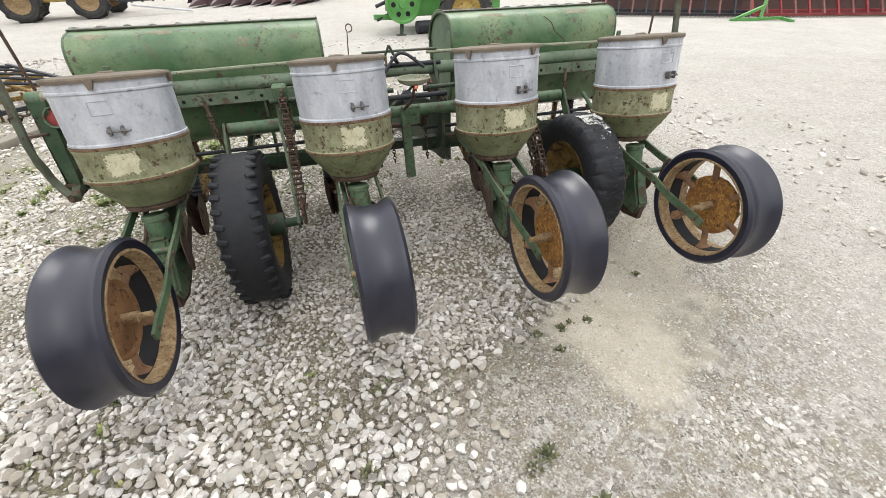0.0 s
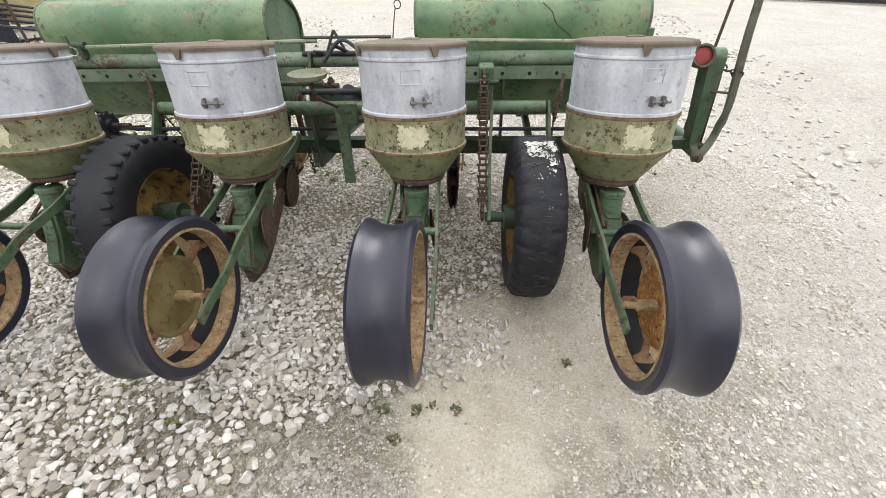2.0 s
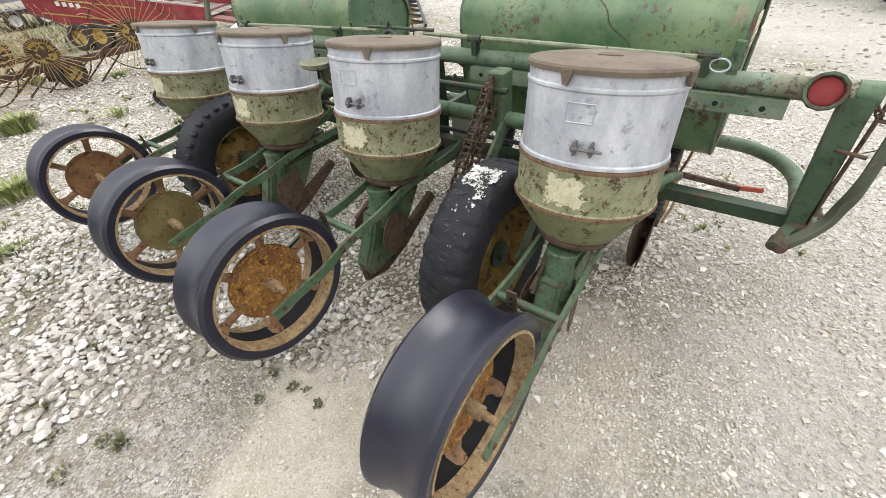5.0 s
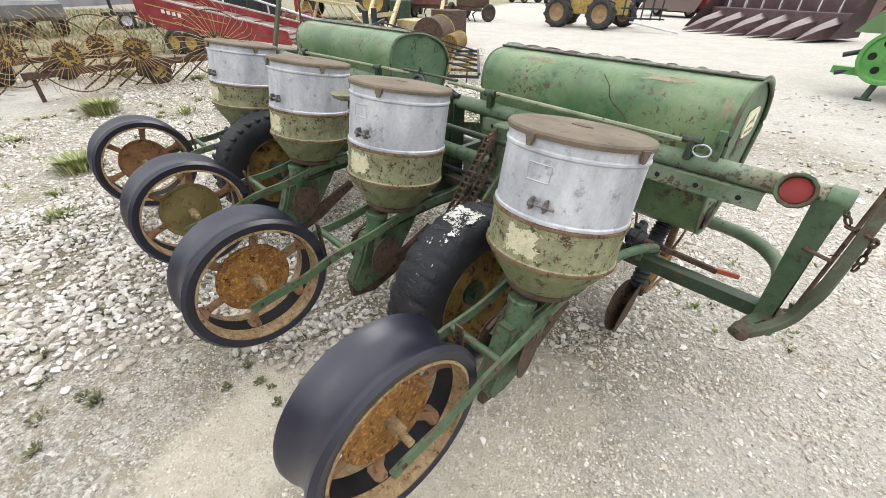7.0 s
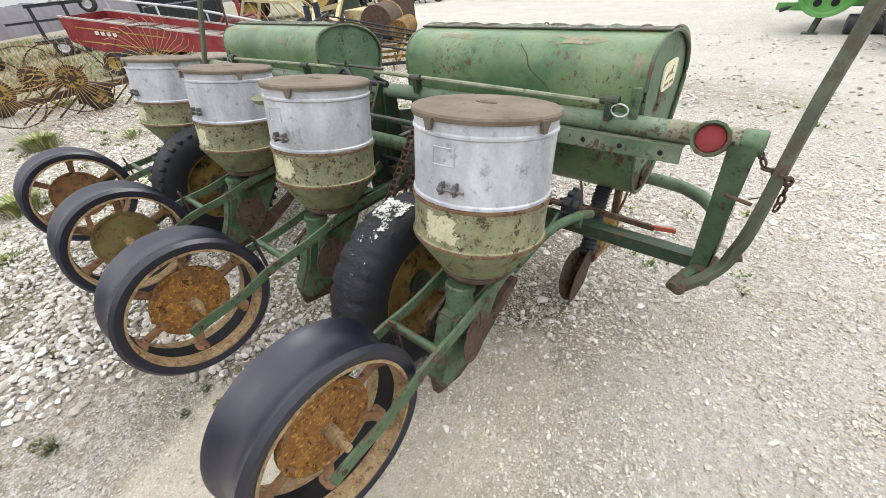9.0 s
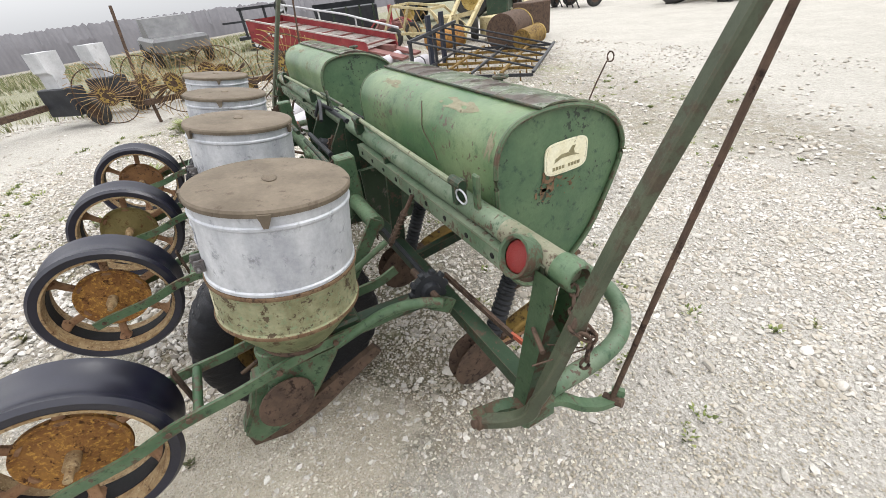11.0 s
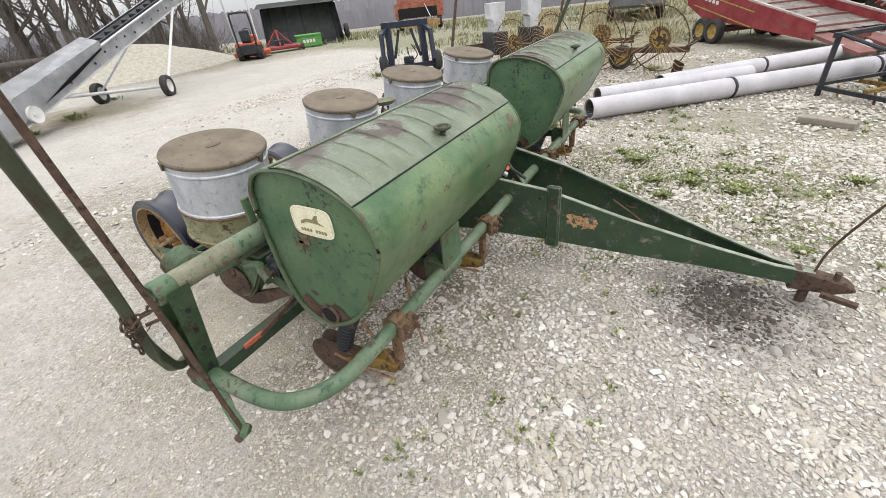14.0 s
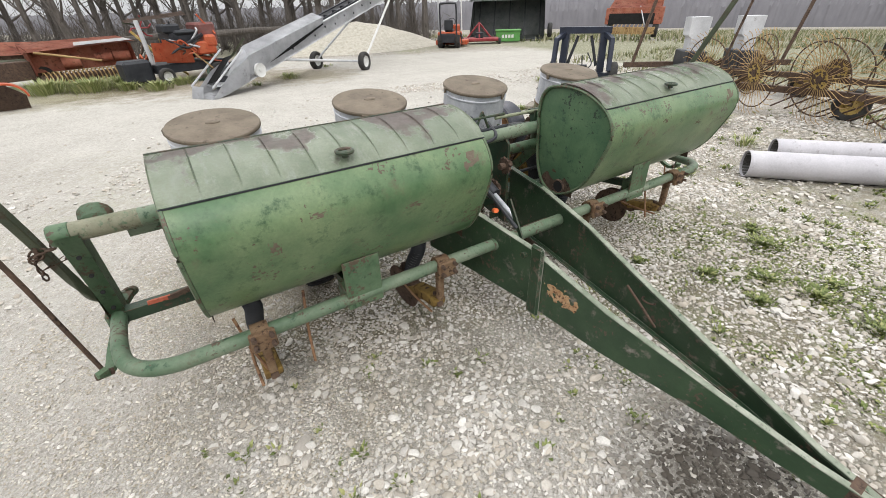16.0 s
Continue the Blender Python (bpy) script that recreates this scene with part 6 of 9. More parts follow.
def under_and_front(rng):
    x, y = spread(rng, -2.3, 2.9, 1.0, 5.3, 0.0245)
    right = np.clip((x - 1.75) * 1.4, 0, 1) * (y < 3.3)
    rear = np.clip((1.9 - y) * 1.5, 0, 1)
    return chosen(rng, x, y, np.clip((0.84 + 0.7 * patchy(x, y, 1.3, 4.0) + 0.5 * patchy(x, y, 4.5, 8.0)) * (1 - 0.85 * right) * (1 - 0.85 * bare(x, y)) * (1 - rear * (1 - behind(x, y))), 0.03, 1), 0.0225, np.clip(1.0 + 0.5 * patchy(x, y, 2.3, 9.0) + 0.3 * patchy(x, y, 14.0, 19.0), 0.5, 1.5))


def big_front(rng):
    x, y = spread(rng, -2.3, 3.4, 2.2, 5.6, 0.06)
    return chosen(rng, x, y, np.clip(0.2 + 0.2 * np.exp(-((x - 0.7) / 0.9) ** 2 - ((y - 3.3) / 0.9) ** 2) + 0.45 * patchy(x, y, 0.9, 14.0) - 0.3 * (x > 1.9) * (y < 3.3), 0.02, 1), 0.04, np.clip(1.0 + 0.5 * patchy(x, y, 7.0, 44.0), 0.6, 1.4))


def drive_side(rng):
    x, y = spread(rng, 1.1, 4.4, -0.6, 5.2, 0.0245)
    return chosen(rng, x, y, np.clip(0.5 + 0.9 * patchy(x, y, 1.1, 2.0) + 0.5 * patchy(x, y, 4.0, 5.0) - 0.9 * bare(x, y) - 0.2 * np.clip((x - 2.0) * 2, 0, 1) * np.clip((2.4 - y) * 1.5, 0, 1), 0.03, 0.85), 0.0165, np.clip(0.9 + 0.6 * patchy(x, y, 2.0, 6.0) + 0.5 * patchy(x, y, 13.0, 61.0), 0.4, 2.2))


def fine_grit(rng):
    x, y = spread(rng, -1.6, 3.6, -0.7, 4.4, 0.024)
    return chosen(rng, x, y, np.clip(0.45 + 0.9 * patchy(x, y, 2.1, 21.0), 0.08, 0.9) * (1 - 0.95 * bare(x, y)) * np.where(x > 1.9, 0.5, 1.0), 0.0105)


def track_grit(rng):
    x, y = spread(rng, 0.2, 2.7, 0.0, 3.0, 0.0135)
    return chosen(rng, x, y, np.clip(bare(x, y) * (0.55 + 0.9 * patchy(x, y, 2.6, 31.0)), 0, 0.9), 0.0085, np.clip(1.0 + 0.6 * patchy(x, y, 5.0, 33.0), 0.6, 1.7))


def side_grit(rng):
    x, y = spread(rng, 1.0, 3.3, 0.7, 3.9, 0.0165)
    return chosen(rng, x, y, np.clip(0.62 + 0.9 * patchy(x, y, 2.2, 71.0), 0.2, 0.95) * np.exp(-(np.maximum(0, np.hypot(x - 1.95, (y - 2.2) * 0.8) - 0.6) * 1.8) ** 2), 0.0125, np.clip(1.0 + 0.6 * patchy(x, y, 6.0, 73.0), 0.6, 1.7))


def middle_distance(rng):
    x, y = spread(rng, -7.5, 5.0, -4.2, 9.5, 0.058)
    near = (x > -4.4) & (x < -1.68) & (y > -0.8) & (y < 2.7) | (x > -1.7) & (x < 2.9) & (y > -0.7) & (y < 5.3) & ~((x < -1.7) & (y < 1))
    drive = (y < -1.2 - 0.42 * (x - 1.0)) & (y > -4.6 - 0.42 * (x - 0.5)) & (x > -7)
    dens = np.clip(0.45 + 0.9 * patchy(x, y, 0.7, 3.0) + 0.5 * patchy(x, y, 2.6, 11.0), 0.04, 0.95) * np.where(drive, 0.05, 1.0) * np.where((x < -1.7) & (y > 1.5), 1.35, 1.0) * np.where((x > 2.6) | (y > 6.0 + 0.5 * np.clip(-x - 2, 0, 3)), 0.22, 1.0)
    return chosen(rng, x, y, np.where(near, 0, dens), 0.046, np.clip(0.85 + 0.6 * patchy(x, y, 1.9, 16.0), 0.4, 1.4))


stones("river_gravel", 1, rear_left, "loose pale rounded stones behind the planter", pale_stone, 2, 0.36, flat=(0.5, 0.9), crease=20, tip=0.4)
stones("side_gravel", 8, left_field, "small pale stones beside the planter", front_stone, 1, 0.2, 0.17, (0.4, 0.75), 32, 0.4)
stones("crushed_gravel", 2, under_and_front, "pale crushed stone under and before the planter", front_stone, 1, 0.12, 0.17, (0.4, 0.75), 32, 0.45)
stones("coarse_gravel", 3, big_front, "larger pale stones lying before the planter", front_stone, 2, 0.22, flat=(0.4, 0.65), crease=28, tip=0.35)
stones("drive_gravel", 4, drive_side, "dusty crushed stone pressed into the drive", drive_stone, 1, 0.0, 0.17, (0.35, 0.65), 32, 0.4)
stones("grit", 5, fine_grit, "fine grit on packed dirt", grey_stone, 0)
stones("track_grit", 7, track_grit, "fine tan grit in the wheel track", tan_grit, 0)
stones("side_grit", 9, side_grit, "fine brown-grey grit beside the planter", tan_grit, 0, 0.45)
stones("yard_gravel", 6, middle_distance, "scattered stone over the yard", front_stone, 1, 0.25)

leaf_mat, n_, l_ = nodes_of("weed_leaf")
g_ = n_.new("ShaderNodeNewGeometry")
l_.new(ramp(n_, l_, g_.outputs["Random Per Island"], [(0.0, (0.07, 0.09, 0.026)), (0.6, (0.16, 0.20, 0.055)), (1.0, (0.30, 0.30, 0.12))]), n_["Principled BSDF"].inputs["Base Color"])
n_["Principled BSDF"].inputs["Roughness"].default_value = 0.7


low_leaf, n_, l_ = nodes_of("low_weed_leaf")
g_ = n_.new("ShaderNodeNewGeometry")
l_.new(ramp(n_, l_, g_.outputs["Random Per Island"], [(0.0, (0.06, 0.065, 0.03)), (0.6, (0.115, 0.125, 0.055)), (1.0, (0.21, 0.19, 0.10))]), n_["Principled BSDF"].inputs["Base Color"])
n_["Principled BSDF"].inputs["Roughness"].default_value = 0.8


def blades(bm, rng, x, y, radius, tall, count):
    for _ in range(count):
        a, q = rng.uniform(0, 2 * math.pi), rng.uniform(0, radius) * rng.uniform(0.3, 1)
        p = Vector((x + q * math.cos(a), y + q * math.sin(a), height_at(x, y) - 0.003))
        lean = Vector((math.cos(a), math.sin(a), 0)) * rng.uniform(0.2, 1.0) * tall
        h, w = tall * rng.uniform(0.4, 1.0), (rng.uniform(0.003, 0.009) * (1 + tall * 5) if tall < 0.1 else rng.uniform(0.005, 0.012))
        side = Vector((-math.sin(a), math.cos(a), 0)) * w
        m = p + lean * 0.35 + Vector((0, 0, h * 0.65))
        t = p + lean + Vector((0, 0, h))
        v = [bm.verts.new(c) for c in (p - side * 0.5, p + side * 0.5, m + side, t, m - side)]
        bm.faces.new(v)


tall_leaf, n_, l_ = nodes_of("tall_grass_leaf")
g_ = n_.new("ShaderNodeNewGeometry")
l_.new(ramp(n_, l_, g_.outputs["Random Per Island"], [(0.0, (0.12, 0.145, 0.045)), (0.6, (0.24, 0.275, 0.095)), (1.0, (0.40, 0.38, 0.20))]), n_["Principled BSDF"].inputs["Base Color"])
n_["Principled BSDF"].inputs["Roughness"].default_value = 0.7


def weed(x, y, radius, tall, count, label="low green weed tuft growing through the gravel"):
    rng = random.Random(int(x * 1000) * 7 + int(y * 1000))
    bm = B()
    blades(bm, rng, 0, 0, radius, tall, count)
    ob = part("weed_tuft", bm, low_leaf if tall < 0.04 and y < 2 else tall_leaf if tall > 0.1 else leaf_mat, None, smooth=False)
    ob.location = (x * S, y * S, 0)
    return tagged(ob, label, "weed", "weeds")


for x, y, r_, h_, c_ in ((-4.25, 1.25, 0.22, 0.2, 480), (-2.35, 0.78, 0.22, 0.14, 420), (-1.38, 0.55, 0.14, 0.06, 90), (0.56, 0.44, 0.035, 0.035, 34), (0.66, 0.25, 0.03, 0.03, 28),
                         (0.68, 0.96, 0.022, 0.018, 26), (0.785, 0.94, 0.024, 0.02, 28), (0.91, 0.945, 0.022, 0.02, 26), (0.97, 0.965, 0.02, 0.018, 24), (1.05, 0.955, 0.026, 0.022, 30), (0.84, 0.835, 0.022, 0.02, 24), (1.49, 1.17, 0.024, 0.024, 30), (0.955, 1.27, 0.016, 0.015, 16),
                         (0.12, 0.32, 0.03, 0.03, 26), (-0.03, 0.56, 0.04, 0.03, 36), (-0.99, 3.6, 0.16, 0.035, 110), (-0.9, 3.9, 0.12, 0.035, 80), (-2.9, -1.0, 0.22, 0.06, 130), (-0.48, 2.79, 0.07, 0.03, 50), (-1.37, 3.15, 0.15, 0.04, 110), (-2.2, 2.1, 0.12, 0.07, 90),
                         (-0.98, 3.94, 0.15, 0.03, 120), (-1.34, 4.69, 0.16, 0.03, 90), (-1.47, 3.21, 0.14, 0.028, 90), (-1.19, 3.6, 0.18, 0.03, 130), (1.18, 3.84, 0.06, 0.02, 36), (-0.13, 4.23, 0.09, 0.025, 50), (0.58, 3.5, 0.06, 0.025, 40), (-2.05, 5.51, 0.16, 0.03, 90),
                         (-0.67, 3.43, 0.12, 0.03, 90), (-1.34, 3.85, 0.16, 0.03, 110), (-1.66, 3.43, 0.16, 0.03, 110), (-0.7, 3.11, 0.1, 0.03, 70), (-1.72, 3.87, 0.13, 0.03, 90), (-0.95, 3.36, 0.12, 0.03, 90), (-1.51, 3.01, 0.1, 0.03, 70), (-1.85, 3.56, 0.15, 0.03, 90), (0.12, 3.81, 0.05, 0.03, 40), (-3.68, 3.04, 0.2, 0.05, 110),
                         (-3.63, 0.43, 0.3, 0.04, 150), (-1.46, 0.28, 0.16, 0.03, 100), (-1.11, 0.35, 0.14, 0.03, 80), (0.3, 0.29, 0.05, 0.02, 36), (0.5, 0.26, 0.05, 0.02, 36), (-6.07, 2.37, 0.3, 0.06, 150), (-5.72, 2.78, 0.3, 0.06, 150), (-1.1, 0.67, 0.12, 0.03, 70), (-0.91, 0.58, 0.1, 0.03, 60), (0.06, 0.29, 0.04, 0.02, 30), (0.5, 0.41, 0.04, 0.02, 34), (-0.02, 0.51, 0.05, 0.02, 36), (0.08, 0.6, 0.05, 0.02, 34)):
    weed(x, y, r_, h_, int(c_ * (2.6 if -2 < x < 0 and y > 2.5 else 1)))

# small weeds too many to count
bm = B()
rng_ = random.Random(5)
for _ in range(800):
    x, y = rng_.uniform(-6.5, 2.6), rng_.uniform(-0.6, 7.0)
    if x < -1.6 and -0.6 < y < 3.5 and rng_.random() < 0.6:
        blades(bm, rng_, x * 0.8 + 0.4, y, rng_.uniform(0.04, 0.14), rng_.uniform(0.015, 0.045), rng_.randint(14, 36))
    if x > -1.8 and y > 2.6 and rng_.random() < 0.3:
        blades(bm, rng_, x * 0.5 - 0.9, y, rng_.uniform(0.03, 0.1), rng_.uniform(0.012, 0.03), rng_.randint(14, 30))
    if noise.noise((x * 0.8, y * 0.8, 7.0)) > 0.05 and not (0.9 < x < 2.6 and y < 2.4) and y > -0.4 - 0.3 * x:
        blades(bm, rng_, x, y, rng_.uniform(0.02, 0.07), rng_.uniform(0.012, 0.035), rng_.randint(7, 18))
for _ in range(90):
    x, y = rng_.gauss(-1.15, 0.55), rng_.gauss(3.55, 0.5)
    for _ in range(rng_.randint(8, 26)):
        blades(bm, rng_, x + rng_.gauss(0, 0.07), y + rng_.gauss(0, 0.07), 0.03, rng_.uniform(0.01, 0.022), rng_.randint(4, 9))
tagged(part("small_weeds", bm, leaf_mat, None, smooth=False), "sparse low weeds among the stones", "weeds", kind="stuff")


# ---- the yard around: stock of old machines ----
def wheel(parent, x, y, z, r, w, rim_mat, rz=0, name="wheel", lugs=0):
    """A tyre with a dished rim, its axle along local x turned by rz."""
    turn = Matrix.Translation((x, y, z)) @ Matrix.Rotation(radians(rz), 4, "Z") @ ALONG_X
    h = w / 2
    t = part(name, lathe(B(), [(r * 0.58, -h * 0.75), (r * 0.75, -h), (r * 0.93, -h * 0.9), (r, -h * 0.55), (r, h * 0.55), (r * 0.93, h * 0.9), (r * 0.75, h), (r * 0.58, h * 0.75)], 32, turn, True), dusty_rubber, parent, "dusty black rubber tyre")
    part("rim", lathe(B(), [(r * 0.6, -h * 0.8), (r * 0.56, -h * 0.6), (r * 0.3, -h * 0.1), (r * 0.14, -h * 0.3), (0, -h * 0.3), (0, h * 0.3), (r * 0.14, h * 0.3), (r * 0.3, h * 0.1), (r * 0.56, h * 0.6), (r * 0.6, h * 0.8)], 24, turn), rim_mat, t)
    for k in range(lugs):
        bm = B()
        box(bm, r * 0.96, r * 1.05, -r * 0.05, r * 0.05, -h * 0.9, h * 0.9, 0.0, turn @ Matrix.Rotation(2 * math.pi * k / lugs, 4, "Z") @ Matrix.Rotation(radians(25 if k % 2 else -25), 4, "X"))
        part("lug", bm, dusty_rubber, t, smooth=False)
    return t


def block(name, parent, b, mat, bevel=0.015, m=None, label=""):
    bm = B()
    box(bm, *b, bevel, m)
    return part(name, bm, mat, parent, label)


def stick(name, parent, pts, r, mat, n=8):
    bm = B()
    rod(bm, pts, r, n)
    return part(name, bm, mat, parent)


def beam_of(name, parent, pts, w, h, mat):
    bm = B()
    bar(bm, pts, w, h)
    return part(name, bm, mat, parent)


def panel(name, parent, pts, thick, mat, label=""):
    """A sheet through 3D corner points, with thickness."""
    bm = B()
    bm.faces.new([bm.verts.new(p) for p in pts])
    bmesh.ops.solidify(bm, geom=bm.faces[:], thickness=thick)
    return part(name, bm, mat, parent, label)


# wheel rakes with curved wire teeth
def rake_wheel(parent, x, y, z, face, lean):
    m = Matrix.Translation((x, y, z)) @ Matrix.Rotation(radians(face), 4, "Z") @ Matrix.Rotation(radians(lean), 4, "Y") @ ALONG_X @ Matrix.Scale(0.8, 4)
    hub = part("rake_wheel", lathe(B(), [(0, 0.03), (0.05, 0.03), (0.06, 0.012), (0.2, 0.01), (0.21, 0.0), (0.2, -0.01), (0, -0.01)], 28, m), rust, parent, "rusty rake wheel with yellow hub")
    bm = B()
    rng = random.Random(int(x * 100) * 31 + int(y * 100))
    ragged(bm, lambda u, v: m @ Vector(((0.05 + 0.115 * v) * math.cos(2 * math.pi * u), (0.05 + 0.115 * v) * math.sin(2 * math.pi * u), 0.0135)), 72, 12, lambda u, v: 0.08 + 0.9 * noise.noise((math.cos(6.283 * u) * 2 + x * 7, math.sin(6.283 * u) * 2, v * 2 + y * 5)) - 2.0 * max(0, abs(v - 0.55) - 0.38))
    part("hub_paint", bm, yellow_paint, hub, "worn yellow hub paint")
    for k in range(8):
        bm = lathe(B(), [(0, 0.024), (0.014, 0.024), (0.014, 0.012)], 8, m @ Matrix.Rotation(k * math.pi / 4, 4, "Z") @ Matrix.Translation((0.11, 0, 0)))
        part("bolt", bm, rust, hub)
    stick("hoop", hub, [m @ Vector((0.56 * math.cos(q), 0.56 * math.sin(q), 0.035)) for q in [j * math.pi / 24 for j in range(49)]], 0.0085, rust, 6)
    for k in range(36):
        q = 2 * math.pi * k / 36 + rng.uniform(-0.03, 0.03)
        bend = rng.uniform(0.7, 1.2)
        line = [(0.16, 0), (0.34, 0.01), (0.54, 0.03), (0.63, 0.07 * bend), (0.68, 0.15 * bend)]
        stick("tine", hub, [m @ (Matrix.Rotation(q, 4, "Z") @ Vector((a, b, 0.02 + 0.03 * (a > 0.5)))) for a, b in line], 0.0043, tine_rust, 4)
    return hub


for at, wheels, label in (((-5.25, 1.9, 0), ((0.12, -0.67, 0.55, -34, 10), (0.134, 0.08, 0.55, -30, 12), (0.55, 1.0, 0.60, -26, 10)), "rusty hay wheel rake with yellow hubs on the gravel"),
                          ((-6.5, 0.9, 0), ((0.55, -0.72, 0.45, -20, 10), (0.0, -0.2, 0.48, -40, -8), (0.05, 0.85, 0.5, -10, 14)), "second rusty wheel rake standing in grass")):
    r_ = thing("wheel_rake", at, label, "hay rake", "wheel rakes")
    for w_ in wheels:
        rake_wheel(r_, *w_)
    beam_of("beam", r_, [(-0.15, -1.2, 0.32), (-0.12, 0.2, 0.36), (-0.2, 1.4, 0.34)], 0.08, 0.08, rust)
    for yy in (-1.0, -0.2, 0.7, 1.3):
        beam_of("arm", r_, [(-0.15, yy, 0.34), (0.0, yy + 0.2, 0.52)], 0.04, 0.04, rust)
    wheel(r_, -0.45, 0.35, 0.2, 0.2, 0.12, yellow_paint, 20)
    beam_of("axle_arm", r_, [(-0.15, 0.2, 0.34), (-0.45, 0.35, 0.2)], 0.04, 0.04, rust)
    stick("stand", r_, [(-0.15, -1.1, 0.0), (-0.15, -1.1, 0.34)], 0.025, rust)
    for k in range(7):
        stick("loose_tooth", r_, [(-0.6 + 0.05 * k, -0.6 + 0.2 * k, 0.02), (-0.5 + 0.03 * k, -0.2 + 0.2 * k, 0.3), (-0.3, 0.1 + 0.2 * k, 0.36)], 0.012, rust, 5)
    panel("shoe", r_, [(0.0, 1.2, 0.02), (0.32, 1.35, 0.02), (0.34, 1.38, 0.22), (0.02, 1.22, 0.24)], 0.02, rust)


# two long pipes
def long_pipe(a, b, r, joints, label):
    a, b = Vector((*a, 0)), Vector((*b, 0))
    d = b - a
    p = thing("pipe", (a.x, a.y, 0), label, "pipe", "pipes on the ground", math.degrees(math.atan2(d.y, d.x)) - 90)
    turn = Matrix.Translation((0, 0, r)) @ Matrix.Rotation(radians(-90), 4, "X")
    part("tube", lathe(B(), [(r * 0.94, 0), (r, 0), (r, d.length), (r * 0.94, d.length)], 28, turn, True), pipe_white, p)
    # added lining, coloured as the shaded hollow
    part("bore", lathe(B(), [(r * 0.937, 0.02), (r * 0.937, 1.6), (0, 1.6)], 24, turn), bore_shade, p, "grey lining painted as the shade inside the pipe")
    for j in joints:
        part("collar", lathe(B(), [(r, j * d.length - 0.02), (r * 1.07, j * d.length - 0.015), (r * 1.07, j * d.length + 0.015), (r, j * d.length + 0.02)], 28, turn), black_steel, p, "dark joint collar")
    return p


long_pipe((-2.60, 2.42), (-5.40, 5.69), 0.122, (0.44, 0.93), "pale grey-white pipe with dark collar lying on gravel")
long_pipe((-3.27, 2.375), (-4.75, 4.10), 0.112, (), "scuffed grey-white pipe lying on gravel")
long_pipe((-4.10, 3.04), (-7.2, 6.1), 0.112, (0.4,), "far grey-white pipe lying on gravel")

# plank
pl = thing("plank", (-2.78, 4.7, 0), "short grey weathered wooden block on gravel", "plank", rz=65)
block("board", pl, (-0.23, 0.23, -0.07, 0.07, 0.0, 0.075), old_wood, 0.008)
pl = thing("plank", (-3.15, -1.05, 0), "pale grey board lying by the weeds", "plank", rz=30)
block("board", pl, (-0.2, 0.2, -0.06, 0.06, 0.0, 0.05), old_wood, 0.006)

# black drag harrow leaning on its posts
hr = thing("drag_harrow", (-4.02, 4.78, 0), "black steel spike harrow section with tan teeth", "harrow")
ux, uy = Vector((1.55, 1.29, 0)), Vector((-0.43, 3.45, 0)) * 0.62
ax_, ay_ = Vector((1.55, 1.29, 0)), Vector((-1.95, 2.15, 0))


def hp(a, b, z):
    v = ax_ * a + ay_ * b
    return Vector((v.x, v.y, z))


for k in range(6):
    beam_of("long_bar", hr, [hp(0, k / 5, 0.1), hp(1, k / 5, 0.1)], 0.038, 0.045, black_steel if k in (0, 5) else old_rim)
for k in range(5):
    beam_of("cross_bar", hr, [hp(k / 4, 0, 0.14), hp(k / 4, 1, 0.14)], 0.045, 0.035, old_rim if k in (1, 3) else black_steel)
for k in range(6):
    for j in range(5):
        stick("tooth", hr, [hp(0.1 + j * 0.2, k / 5, 0.16), hp(0.1 + j * 0.2, k / 5 + 0.02, 0.0)], 0.014, old_rim if (k + j) % 3 else tine_rust, 5)
for k in range(3):
    b_ = k * 0.4
    beam_of("post", hr, [hp(0, b_, 0.0), hp(0, b_, 0.66)], 0.05, 0.05, black_steel)
beam_of("top_rail", hr, [hp(0, -0.02, 0.66), hp(0, 0.85, 0.7)], 0.05, 0.05, black_steel)
for k in range(5):
    stick("brace", hr, [hp(0, k * 0.2, 0.67), hp(1.0, k * 0.2 + 0.12, 0.13)], 0.018, black_steel, 6)
for b_ in (0.35, 0.6):
    beam_of("hydraulic_post", hr, [hp(-0.02, b_, 0.0), hp(-0.02, b_, 0.95)], 0.09, 0.07, navy_steel)

# heap of yellow machine parts with rusty rolls
cream_paint = worn("faded_cream_yellow_paint", (0.40, 0.33, 0.17), (0.52, 0.45, 0.28), (0.17, 0.11, 0.06), 0.54, 0.7, blotch=6, soft=0.12)
hm = thing("hay_conditioner", (-6.1, 8.2, 0), "worn yellow hay conditioner with rusty rolls", "machine")
for k, (x, y, z, r, q) in enumerate(((0.35, 0.1, 0.38, 0.36, 30), (0.85, 0.25, 0.24, 0.2, 30), (-0.6, -0.9, 0.3, 0.22, 10))):
    m = Matrix.Translation((x, y, z)) @ Matrix.Rotation(radians(q), 4, "Z") @ Matrix.Rotation(radians(90), 4, "X")
    part("roll", lathe(B(), [(0, -0.02), (r * 0.4, 0.0), (r, 0.0), (r, 0.9), (0, 0.9)], 28, m), (rust, old_rim, orange_rust)[k % 3], hm, "rust-worn yellow roll")
    part("end_disc", lathe(B(), [(r * 1.04, -0.03), (r * 1.04, 0.01), (r * 0.5, -0.04), (0, -0.05)], 28, m), yellow_paint, hm)
